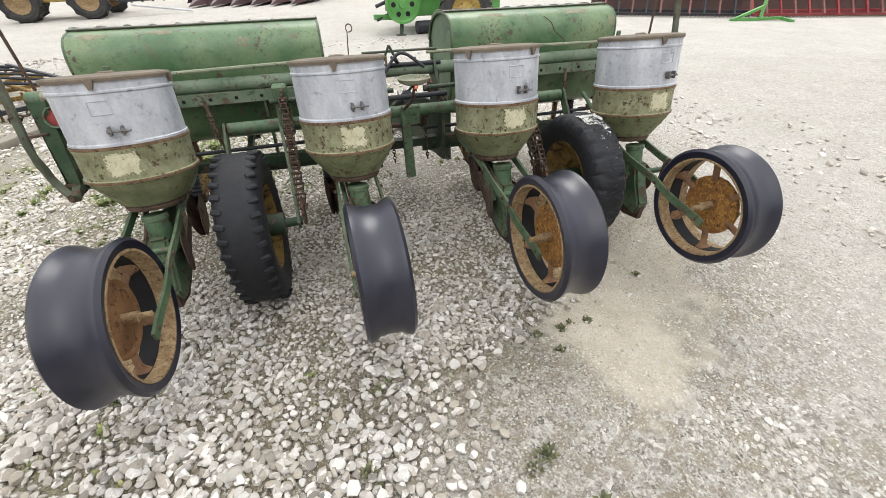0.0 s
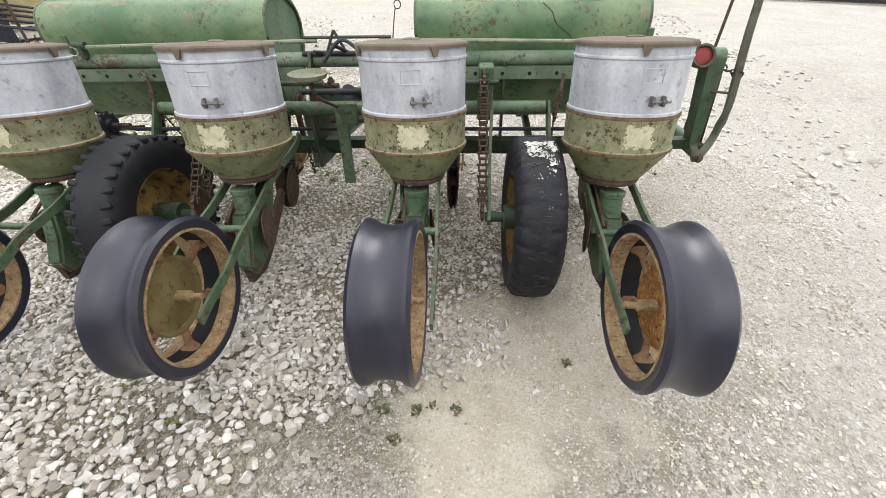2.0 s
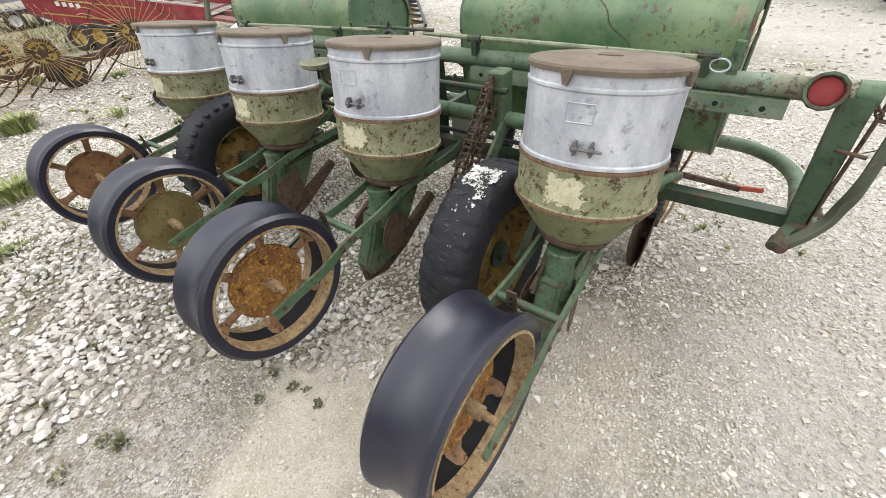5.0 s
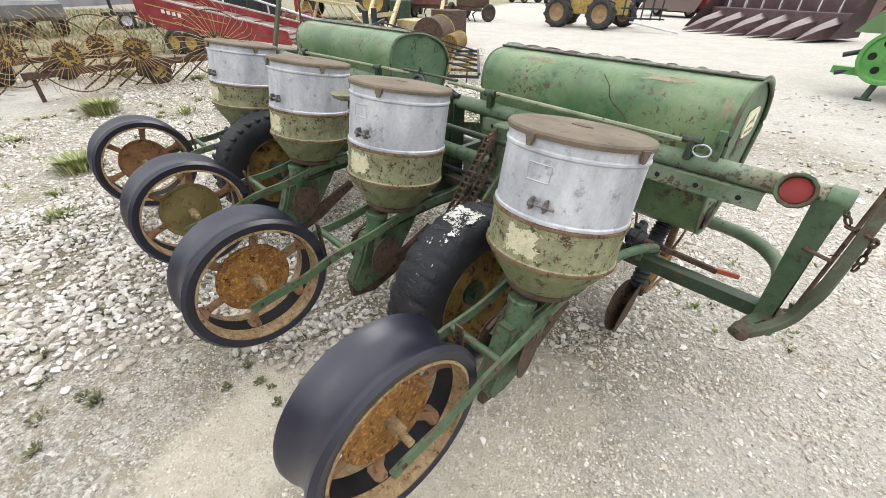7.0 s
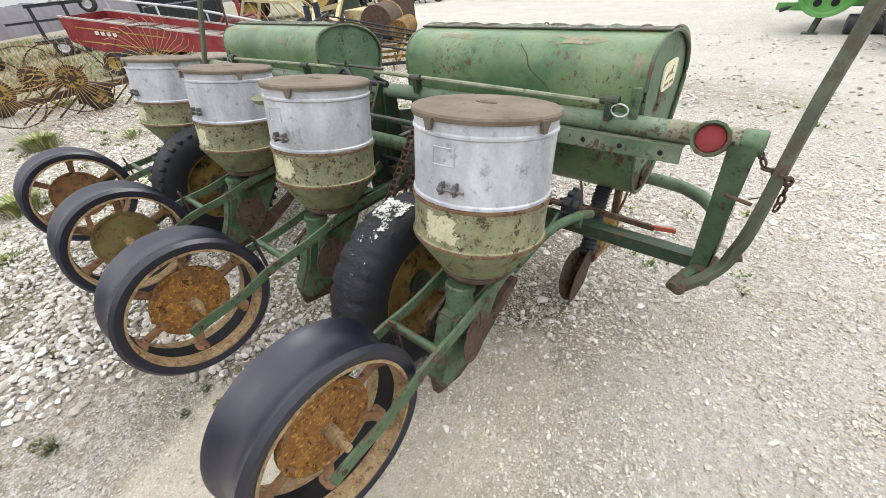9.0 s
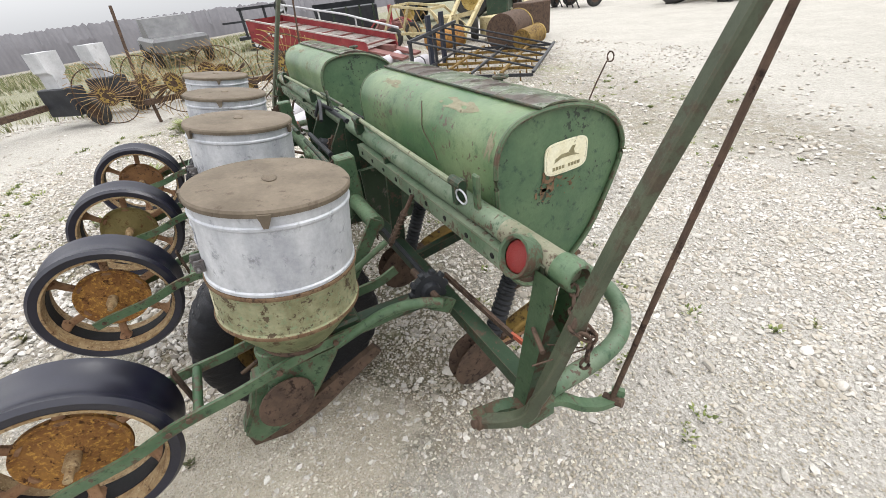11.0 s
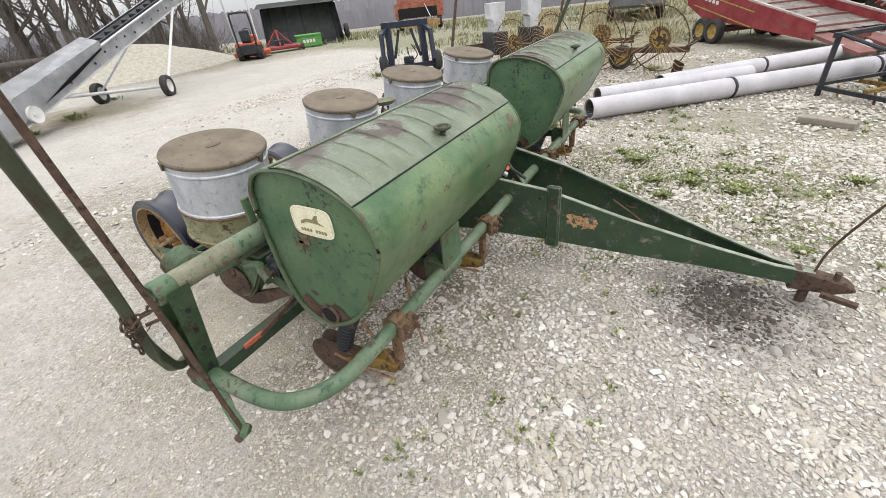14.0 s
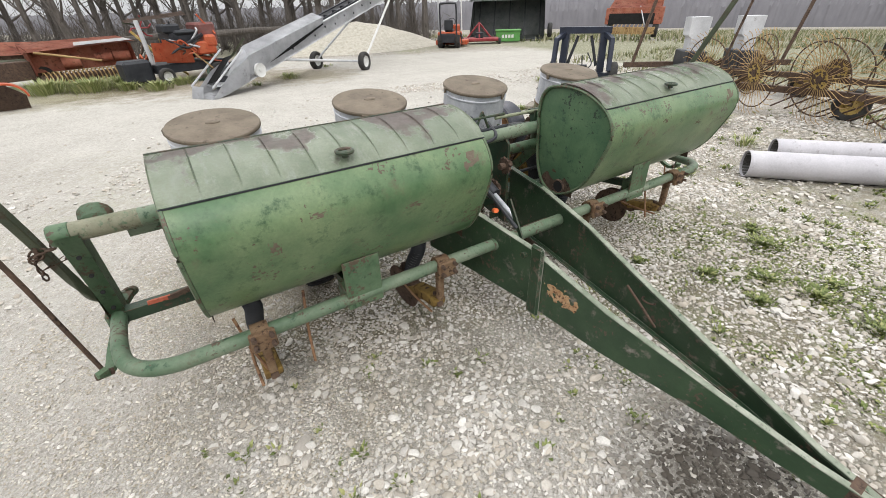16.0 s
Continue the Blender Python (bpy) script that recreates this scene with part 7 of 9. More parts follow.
for a, b in (((-0.9, -1.2, 0.25), (-2.6, 0.4, 1.05)), ((-0.4, -0.9, 0.3), (-2.0, 0.9, 1.15)), ((-0.9, -1.2, 0.25), (-0.4, -0.9, 0.3)), ((-2.6, 0.4, 1.05), (-2.0, 0.9, 1.15)), ((-1.6, -0.5, 0.62), (-1.1, -0.1, 0.7)), ((-0.2, 0.6, 0.5), (-1.2, 1.8, 1.2))):
    beam_of("boom", hm, [a, b], 0.08, 0.1, cream_paint)
block("gearbox", hm, (-0.5, 0.2, 0.6, 1.2, 0.1, 0.8), rust)
block("shield", hm, (-1.4, -0.7, 0.2, 0.9, 0.1, 0.55), cream_paint)
wheel(hm, -1.5, 0.1, 0.3, 0.3, 0.2, yellow_paint, 60)

# red hay bed with its slanting deck
chalky_deck = worn("chalky_worn_deck", (0.36, 0.31, 0.29), (0.52, 0.48, 0.45), (0.20, 0.07, 0.06), 0.54, 0.7, blotch=3, soft=0.15)
rb = thing("hay_wagon", (-8.62, 4.37, 0), "red slanting farm wagon bed with white edge", "wagon", rz=36)
for sy in (-0.62, 0.62):
    bm = B()
    plate(bm, [(-1.5, 0.68), (-1.52, 1.12), (0.2, 0.80), (1.85, 0.50), (1.9, 0.24), (0.3, 0.36), (-0.9, 0.44)], 0.05, Matrix.Translation((0, sy, 0)) @ Matrix.Rotation(radians(90), 4, "X"))
    part("side", bm, red_paint, rb, "red sheet side")
    beam_of("top_rail", rb, [(-1.53, sy, 1.14), (1.9, sy, 0.50)], 0.05, 0.03, chalky_deck)
panel("deck", rb, [(-1.5, -0.6, 0.98), (1.9, -0.6, 0.36), (1.9, 0.6, 0.36), (-1.5, 0.6, 0.98)], 0.04, chalky_deck, "pale chalky deck")
panel("end_sheet", rb, [(-1.52, -0.62, 0.68), (-1.52, 0.62, 0.68), (-1.52, 0.62, 1.12), (-1.52, -0.62, 1.12)], 0.04, red_paint)
for k in range(7):
    x = -1.3 + k * 0.5
    beam_of("slat", rb, [(x, -0.58, 0.99 - (x + 1.5) * 0.182), (x, 0.58, 0.99 - (x + 1.5) * 0.182)], 0.05, 0.03, maroon)
for x in (-0.72, -0.32):
    for y in (-0.71, 0.71):
        wheel(rb, x, y, 0.23, 0.23, 0.16, yellow_paint, 90)
    beam_of("axle", rb, [(x, -0.7, 0.23), (x, 0.7, 0.23)], 0.07, 0.07, maroon)
beam_of("chassis", rb, [(-1.4, 0, 0.62), (0, 0, 0.4), (2.2, 0, 0.25)], 0.14, 0.16, maroon)
for sy in (-0.5, 0.1):
    beam_of("ramp", rb, [(1.2, sy, 0.46), (2.7, sy + 0.05, 0.12)], 0.3, 0.05, maroon)
stick("guard_rail", rb, [(-1.5, 0.62, 1.35), (0.5, 0.6, 1.0), (2.0, 0.6, 0.62)], 0.025, silver)
for x in (-1.4, -0.3, 0.8):
    stick("stake", rb, [(x, 0.62, 0.7), (x, 0.62, 1.33 - (x + 1.5) * 0.175)], 0.02, silver)
bm = B()
for k in range(4):
    box(bm, -0.9 + k * 0.12, -0.825 + k * 0.12, -0.655, -0.65, 0.76 - k * 0.022, 0.83 - k * 0.022)
part("print_bars", bm, white_paint, rb)
for z0 in (0.93, 0.68):
    beam_of("stripe", rb, [(-1.25, -0.652, z0), (0.55, -0.652, z0 - 0.33)], 0.004, 0.02, yellow_paint)

# dark wagon and small trailer with spare wheel
dw = thing("dark_wagon", (-12.1, 6.3, 0), "dark grey grain wagon across the grass", "wagon", rz=75)
block("box", dw, (-0.95, 0.95, -0.6, 0.6, 0.45, 1.05), black_steel)
panel("side_board", dw, [(-1.0, 0.66, 0.8), (1.0, 0.66, 0.8), (1.05, 0.72, 1.2), (-1.05, 0.72, 1.2)], 0.04, black_steel)
for k in range(5):
    beam_of("stake", dw, [(-0.85 + k * 0.42, -0.63, 0.42), (-0.85 + k * 0.42, -0.63, 1.08)], 0.05, 0.04, dark_green)
for x in (-0.6, 0.6):
    for y in (-0.5, 0.5):
        wheel(dw, x, y, 0.28, 0.28, 0.16, rust, 90)
beam_of("chassis", dw, [(-0.9, 0, 0.36), (1.4, 0, 0.34)], 0.25, 0.12, rust)
tr = thing("small_trailer", (-15.5, 4.4, fall(-15.5, 4.4)), "small black trailer frame with a spare wheel", "trailer", rz=80)
beam_of("bed", tr, [(-1.2, 0, 0.42), (1.4, 0, 0.42)], 0.9, 0.1, black_steel)
for x in (-0.9, -0.1):
    beam_of("post", tr, [(x, -0.3, 0.4), (x, -0.3, 1.35)], 0.09, 0.09, black_steel)
beam_of("top_bar", tr, [(-1.0, -0.3, 1.33), (0.4, -0.3, 1.33)], 0.09, 0.09, black_steel)
beam_of("mid_bar", tr, [(-1.6, -0.3, 0.95), (0.0, -0.3, 0.95)], 0.06, 0.06, black_steel)
wheel(tr, 0.5, -0.3, 1.25, 0.24, 0.16, silver, 60, "spare_wheel")
for x in (-0.6, 0.1):
    for y in (-0.5, 0.5):
        wheel(tr, x, y, 0.24, 0.24, 0.16, silver, 90)

# yellow tractor with a fork frame
yt = thing("yellow_tractor", (-6.2, 17.0, 0), "yellow industrial tractor with big lugged tyres", "tractor", rz=25)
for x, y in ((-1.55, -0.3), (0.0, -0.7)):
    wheel(yt, x, y, 0.5, 0.5, 0.36, rim_paint, 70, lugs=22)
for x, y in ((-1.3, 1.1), (0.8, 1.0)):
    wheel(yt, x, y, 0.42, 0.42, 0.32, rim_paint, 70, lugs=20)
block("body", yt, (-1.3, 0.9, -0.2, 0.7, 0.45, 1.15), yellow_paint)
block("hood", yt, (-0.5, 0.9, -0.1, 0.6, 1.15, 1.6), yellow_paint)
block("cab", yt, (-1.2, -0.45, -0.15, 0.65, 1.15, 2.2), yellow_paint)
for k in range(5):
    beam_of("fork_bar", yt, [(0.75 + k * 0.3, -0.75, 0.35), (0.75 + k * 0.3, -0.75, 1.25)], 0.05, 0.05, black_steel)
for z in (0.4, 0.7, 1.2):
    beam_of("fork_rail", yt, [(0.65, -0.75, z), (2.1, -0.72, z)], 0.05, 0.05, black_steel)
beam_of("axle", yt, [(-1.55, -0.3, 0.5), (-1.3, 1.1, 0.5)], 0.16, 0.16, black_steel)
beam_of("axle", yt, [(0.0, -0.7, 0.48), (0.8, 1.0, 0.44)], 0.16, 0.16, black_steel)
stick("prop_shaft", yt, [(1.0, -0.9, 0.3), (2.6, -1.2, 0.05)], 0.03, silver)

# corn head
dark_plum = worn("dark_plum_plastic", (0.06, 0.036, 0.04), (0.12, 0.07, 0.072), (0.19, 0.13, 0.12), 0.6, 0.4, blotch=2.5, soft=0.15, gloss=0.5)
ch = thing("corn_head", (-1.4, 19.3, 0), "dull dark plum-brown corn header with long pointed snouts", "corn head", rz=-12)
for k in range(6):
    x = -1.75 + k * 0.7
    bm = B()
    tip = bm.verts.new((x - 0.25, -1.55, 0.06))
    back = [bm.verts.new((x + dx, 0.2, z)) for dx, z in ((-0.28, 0.12), (-0.2, 0.52), (0.0, 0.66), (0.2, 0.52), (0.28, 0.12))]
    mid = [bm.verts.new((x - 0.1 + dx * 0.7, -0.7, z * 0.68)) for dx, z in ((-0.28, 0.12), (-0.2, 0.52), (0.0, 0.66), (0.2, 0.52), (0.28, 0.12))]
    for a, b in zip(mid, mid[1:]):
        bm.faces.new((tip, a, b))
    for j in range(4):
        bm.faces.new((mid[j], back[j], back[j + 1], mid[j + 1]))
    part("snout", bm, dark_plum, ch, "worn pointed divider snout")
block("trough", ch, (-2.1, 2.2, 0.2, 1.0, 0.1, 0.75), dark_plum)
block("back", ch, (-2.1, 2.2, 0.9, 1.1, 0.1, 1.35), dark_plum)
for k in range(7):
    bm = lathe(B(), [(0.05, -0.02), (0.26, 0.0), (0.26, 0.015), (0.05, 0.03)], 18, Matrix.Translation((-1.7 + k * 0.55, 0.5, 0.85)) @ Matrix.Rotation(radians(18), 4, "Z") @ ALONG_X)
    part("auger_flight", bm, silver, ch)
for sx in (-2.15, 2.2):
    panel("end_sheet", ch, [(sx, -1.2, 0.15), (sx, 1.1, 0.1), (sx, 1.1, 1.4), (sx, 0.0, 0.95)], 0.05, dark_plum)

# red combines behind
for x, y, w, h in ((-7.0, 27.0, 3.0, 1.5), (-3.6, 26.0, 2.4, 1.2), (-0.2, 26.5, 2.6, 1.6), (3.5, 25.0, 2.6, 1.5)):
    rc = thing("red_header", (x, y, 0), "faded red harvester header parked in a row", "machine", "parked red machines", -10)
    block("body", rc, (-w / 2, w / 2, -0.5, 0.6, 0.4, h), red_paint)
    panel("slant", rc, [(-w / 2, -0.5, h * 0.8), (w / 2, -0.5, h * 0.8), (w / 2, -1.4, 0.3), (-w / 2, -1.4, 0.3)], 0.05, maroon)
    wheel(rc, -w * 0.3, -0.6, 0.32, 0.32, 0.22, white_paint, 70)
    wheel(rc, w * 0.3, -0.6, 0.32, 0.32, 0.22, white_paint, 70)
    block("chassis", rc, (-w / 2, w / 2, -0.4, 0.4, 0.2, 0.42), black_steel)

# green machine with a big pulley
gm = thing("green_harvester", (2.06, 9.6, 0), "bright green harvesting machine with a large holed pulley", "machine")
block("body", gm, (0.1, 2.4, 0.3, 1.6, 0.32, 0.95), bright_green)
panel("hood", gm, [(-0.5, 0.1, 0.86), (2.4, 0.0, 0.86), (2.4, 0.4, 1.45), (-0.1, 0.4, 1.45)], 0.04, bright_green)
panel("hood_top", gm, [(-0.1, 0.4, 1.45), (2.4, 0.4, 1.45), (2.4, 1.6, 1.55), (-0.1, 1.6, 1.55)], 0.04, bright_green)
m = Matrix.Translation((0.04, -0.05, 0.585)) @ Matrix.Rotation(radians(90), 4, "X")
pul = part("pulley", lathe(B(), [(0, 0.05), (0.07, 0.05), (0.08, 0.0), (0.29, 0.0), (0.315, 0.035), (0.36, 0.035), (0.36, -0.07), (0, -0.07)], 36, m), bright_green, gm, "green pulley wheel")
for k in range(6):
    q = k * math.pi / 3
    part("hole", lathe(B(), [(0, 0.006), (0.05, 0.006), (0.05, -0.002)], 14, m @ Matrix.Translation((0.2 * math.cos(q), 0.2 * math.sin(q), 0))), dark_hole, pul)
beam_of("leg", gm, [(-0.02, 0.0, 0.0), (0.06, 0.15, 0.4)], 0.07, 0.05, dark_green)
block("foot", gm, (-0.12, 0.08, -0.08, 0.08, 0.0, 0.025), dark_green, 0.004)
beam_of("platform", gm, [(-0.55, 0.2, 0.35), (0.2, 0.2, 0.33)], 0.12, 0.1, bright_green)
for z in (0.25, 0.5):
    stick("drive_shaft", gm, [(-0.5, 0.15, z + 0.05), (-0.2, 0.2, z + 0.15), (0.0, 0.2, z + 0.2)], 0.035, black_steel)
block("gearbox", gm, (-0.28, -0.05, 0.08, 0.3, 0.45, 0.72), black_steel)
stick("roll", gm, [(0.35, 0.05, 0.13), (1.3, 0.15, 0.13)], 0.13, black_steel, 18)
wheel(gm, 1.15, -0.85, 0.5, 0.5, 0.26, yellow_paint, 80, lugs=20)
beam_of("axle", gm, [(1.15, -0.85, 0.5), (1.2, 0.6, 0.5)], 0.14, 0.14, bright_green)

# long reel headers along the edge of the yard
for (x0, y0), (x1, y1), mat, label in (((7.6, 10.9), (10.9, 8.9), black_steel, "long black sickle header lying along the yard's edge"), ((11.0, 8.9), (14.6, 7.6), red_paint, "long red reel header lying along the yard's edge")):
    a, b = Vector((x0, y0, 0)), Vector((x1, y1, 0))
    L = (b - a).length
    rh = thing("reel_header", (x0, y0, 0), label, "header", "reel headers", math.degrees(math.atan2((b - a).y, (b - a).x)))
    for y, z in ((0.0, 0.06), (0.25, 0.12), (0.55, 0.1), (0.3, 0.42), (0.7, 0.46)):
        beam_of("rail", rh, [(0, y, z), (L, y, z)], 0.05, 0.06, mat)
    for k in range(12):
        x = L * k / 11
        beam_of("rib", rh, [(x, 0.0, 0.05), (x, 0.3, 0.42), (x, 0.7, 0.46)], 0.04, 0.05, maroon if k % 2 else mat)
    for k in range(40):
        stick("finger", rh, [(L * (k + 0.5) / 40, 0.0, 0.05), (L * (k + 0.5) / 40, -0.18, 0.04)], 0.012, rust, 4)
    panel("back_sheet", rh, [(0, 0.75, 0.0), (L, 0.75, 0.0), (L, 0.8, 0.5), (0, 0.8, 0.5)], 0.03, maroon)
gs = thing("green_stand", (10.6, 8.45, 0), "small green steel implement stand", "stand", rz=-20)
for p, q in (((-0.6, 0, 0.02), (0.6, 0, 0.06)), ((0.1, 0, 0.04), (0.2, 0.2, 0.5)), ((-0.5, 0, 0.04), (0.15, 0.1, 0.3)), ((0.6, 0, 0.05), (0.7, -0.3, 0.02))):
    beam_of("bar", gs, [p, q], 0.07, 0.06, bright_green)

# navy loader frame
lf = thing("loader_frame", (-5.55, -2.15, 0), "navy blue front loader frame on small tyres", "loader", rz=128)
wheel(lf, -0.55, -0.12, 0.2, 0.2, 0.16, black_steel, 8)
wheel(lf, 0.62, -0.12, 0.2, 0.2, 0.16, black_steel, 8)
for sx in (-0.36, 0.36):
    beam_of("mast", lf, [(sx * 1.05, 0.0, 0.12), (sx, 0.1, 0.92)], 0.13, 0.11, navy_steel)
    beam_of("arm", lf, [(sx * 1.02, 0.1, 0.9), (sx * 1.45, -0.15, 0.8), (sx * 1.5, -0.3, 0.25)], 0.08, 0.09, navy_steel)
    stick("ram", lf, [(sx * 0.8, 0.05, 0.3), (sx * 0.35, 0.1, 0.85)], 0.03, black_steel)
beam_of("top_bar", lf, [(-0.5, 0.1, 0.95), (0.5, 0.1, 0.95)], 0.16, 0.12, navy_steel)
beam_of("low_bar", lf, [(-0.62, -0.1, 0.14), (0.66, -0.1, 0.14)], 0.12, 0.1, navy_steel)
beam_of("tow_bar", lf, [(0.0, -0.1, 0.14), (0.1, -0.9, 0.06)], 0.08, 0.06, black_steel)
stick("hose", lf, curve([(0.1, 0.0, 0.55), (0.2, -0.1, 0.35), (0.05, -0.12, 0.25), (0.0, 0.0, 0.5)], 5), 0.012, black_steel, 6)
block("valve", lf, (-0.1, 0.12, -0.05, 0.1, 0.18, 0.32), black_steel)

# red baler beyond the drive
faded_orange = worn("faded_orange_red_paint", (0.27, 0.075, 0.045), (0.42, 0.17, 0.11), (0.14, 0.07, 0.045), 0.54, 0.7, blotch=3, soft=0.12, second=(0.20, 0.085, 0.06), second_at=0.55)
b2 = thing("red_baler", (-15.9, -8.3, -0.02), "rusty red baler by the stubble field", "baler", rz=120)
block("chamber", b2, (-1.1, 1.1, -0.6, 0.6, 0.5, 1.1), faded_orange)
panel("hood", b2, [(-1.0, -0.6, 1.1), (1.0, -0.6, 1.1), (0.9, 0.3, 1.45), (-0.9, 0.3, 1.45)], 0.04, faded_orange)
block("opening", b2, (-0.95, 0.8, -0.63, -0.58, 0.5, 0.9), dark_hole, 0.0)
for k in range(9):
    stick("pickup_tine", b2, [(-0.7 + k * 0.16, -0.62, 0.5), (-0.7 + k * 0.16, -0.95, 0.42), (-0.7 + k * 0.16, -1.0, 0.12)], 0.02, tine_rust, 5)
stick("bale_rail", b2, [(0.3, 0.2, 1.75), (1.05, 0.2, 1.85), (1.1, 0.5, 1.6)], 0.04, faded_orange)
block("side_box", b2, (0.4, 1.0, -0.2, 0.5, 1.1, 1.75), faded_orange)
for x in (-0.9, 0.9):
    wheel(b2, x, -0.3, 0.32, 0.32, 0.22, yellow_paint, 0)
beam_of("pickup", b2, [(-0.9, -0.75, 0.28), (0.9, -0.75, 0.28)], 0.3, 0.25, tine_rust)
stick("chute_rod", b2, [(0.2, -0.5, 1.15), (0.5, -0.9, 0.5)], 0.02, silver)

# grey open dump body lying tilted
grey_sheet = worn("weathered_grey_sheet", (0.07, 0.08, 0.075), (0.12, 0.125, 0.12), (0.05, 0.05, 0.045), 0.6, 0.7)
sh = thing("dump_body", (-12.0, -11.9, -0.02), "dark grey-green open dump body with a pale edge", "container", rz=137)
panel("back", sh, [(-1.7, 0.7, 0.1), (1.6, 0.7, 0.1), (1.5, 1.15, 1.55), (-1.6, 1.15, 1.55)], 0.05, grey_sheet)
panel("floor", sh, [(-1.7, -0.6, 0.02), (1.6, -0.6, 0.02), (1.6, 0.7, 0.1), (-1.7, 0.7, 0.1)], 0.05, grey_sheet)
panel("side", sh, [(1.6, -0.6, 0.02), (1.6, 0.7, 0.1), (1.5, 1.15, 1.55), (1.55, 0.4, 1.45)], 0.05, grey_sheet)
panel("side", sh, [(-1.7, -0.6, 0.02), (-1.7, 0.7, 0.1), (-1.6, 1.15, 1.55), (-1.65, 0.4, 1.45)], 0.05, grey_sheet)
panel("roof_sheet", sh, [(-1.85, 0.3, 1.5), (1.75, 0.3, 1.5), (1.65, 1.35, 1.68), (-1.75, 1.35, 1.68)], 0.06, grey_sheet)
for k in range(5):
    beam_of("rib", sh, [(-1.4 + k * 0.7, 0.72, 0.1), (-1.35 + k * 0.68, 1.12, 1.52)], 0.06, 0.05, black_steel)
wheel(sh, 1.85, 0.4, 0.3, 0.3, 0.2, rust, 0)

# red lawn tractor and attachments
lt = thing("lawn_tractor", (-7.9, -10.5, -0.01), "orange-red compact tractor with roll bar and black seat", "tractor", rz=135)
for x in (-0.32, 0.32):
    wheel(lt, x, -0.1, 0.27, 0.27, 0.22, orange_paint, 0, lugs=16)
    wheel(lt, x * 0.9, 0.85, 0.17, 0.17, 0.14, orange_paint, 0)
block("fender", lt, (-0.42, 0.42, -0.3, 0.25, 0.42, 0.55), orange_paint, 0.03)
block("seat", lt, (-0.16, 0.16, -0.25, 0.1, 0.55, 0.63), black_steel, 0.03)
block("seat_back", lt, (-0.16, 0.16, -0.3, -0.2, 0.6, 0.95), black_steel, 0.03)
block("hood", lt, (-0.2, 0.2, 0.4, 1.1, 0.35, 0.75), orange_paint, 0.04)
stick("roll_bar", lt, curve([(-0.3, -0.3, 0.45), (-0.3, -0.34, 1.35), (-0.2, -0.35, 1.46), (0.2, -0.35, 1.46), (0.3, -0.34, 1.35), (0.3, -0.3, 0.45)], 5), 0.03, black_steel)
stick("steering_wheel", lt, [(0.14 * math.cos(q), 0.35 + 0.05 * math.sin(q), 0.85 + 0.13 * math.sin(q)) for q in [j * math.pi / 8 for j in range(17)]], 0.014, black_steel, 6)
block("hitch_box", lt, (-0.25, 0.25, -0.45, -0.28, 0.2, 0.5), black_steel)
block("mower_deck", lt, (-0.62, 0.62, 0.2, 0.7, 0.08, 0.25), orange_paint, 0.03)
block("axle", lt, (-0.3, 0.3, -0.2, 0.95, 0.2, 0.42), black_steel)
stick("flag_pole", lt, [(-0.35, -0.2, 0.5), (-0.45, -0.1, 2.6)], 0.03, silver)
panel("flag", lt, [(-0.44, -0.1, 2.6), (-0.44, -0.1, 2.35), (-0.75, -0.1, 2.25), (-0.7, -0.1, 2.5)], 0.01, red_paint)
fm = thing("finish_mower", (-9.6, -10.9, -0.01), "red tractor mower deck with hitch arms", "mower", rz=145)
block("deck", fm, (-0.8, 0.8, -0.3, 0.4, 0.1, 0.22), red_paint, 0.03)
for a, b in (((-0.5, 0.1, 0.2), (0.0, 0.3, 0.75)), ((0.5, 0.1, 0.2), (0.0, 0.3, 0.75)), ((0, -0.2, 0.22), (0.0, 0.3, 0.75))):
    beam_of("hitch_arm", fm, [a, b], 0.06, 0.05, red_paint)
block("gearbox", fm, (-0.15, 0.15, -0.1, 0.15, 0.22, 0.42), black_steel)
for x in (-0.8, 0.8):
    wheel(fm, x, -0.35, 0.12, 0.12, 0.09, red_paint, 0)
stick("pole", fm, [(-0.7, 0.5, 0.0), (-0.75, 0.5, 2.5)], 0.025, white_paint)
gb = thing("green_box", (-11.0, -10.75, -0.01), "bright green feed box beside the mower", "box", rz=140)
block("box", gb, (-0.5, 0.5, -0.3, 0.3, 0.02, 0.42), bright_green, 0.02)
bm = B()
for k in range(4):
    box(bm, -0.25 + k * 0.13, -0.16 + k * 0.13, -0.306, -0.3, 0.16, 0.28)
part("print_bars", bm, white_paint, gb)
block("lip", gb, (-0.53, 0.53, -0.33, 0.33, 0.40, 0.45), bright_green, 0.01)

# bale elevator
cv = thing("bale_elevator", (-2.44, -7.8, 0), "grey steel bale elevator on a two-wheel undercarriage", "conveyor", rz=0)
ED, EN = Vector((-0.866, -0.5, 0)), Vector((-0.5, 0.866, 0))


def ep(a, side, up):
    """A point of the elevator: a along it from above the axle, up from the rail's lower edge."""
    return ED * a + EN * side + Vector((0, 0, 0.08 + 0.265 * (a + 3.76) + up))


def sheet(name, corners, mat=silver, thick=0.02, label=""):
    return panel(name, cv, [ep(*c) for c in corners], thick, mat, label)


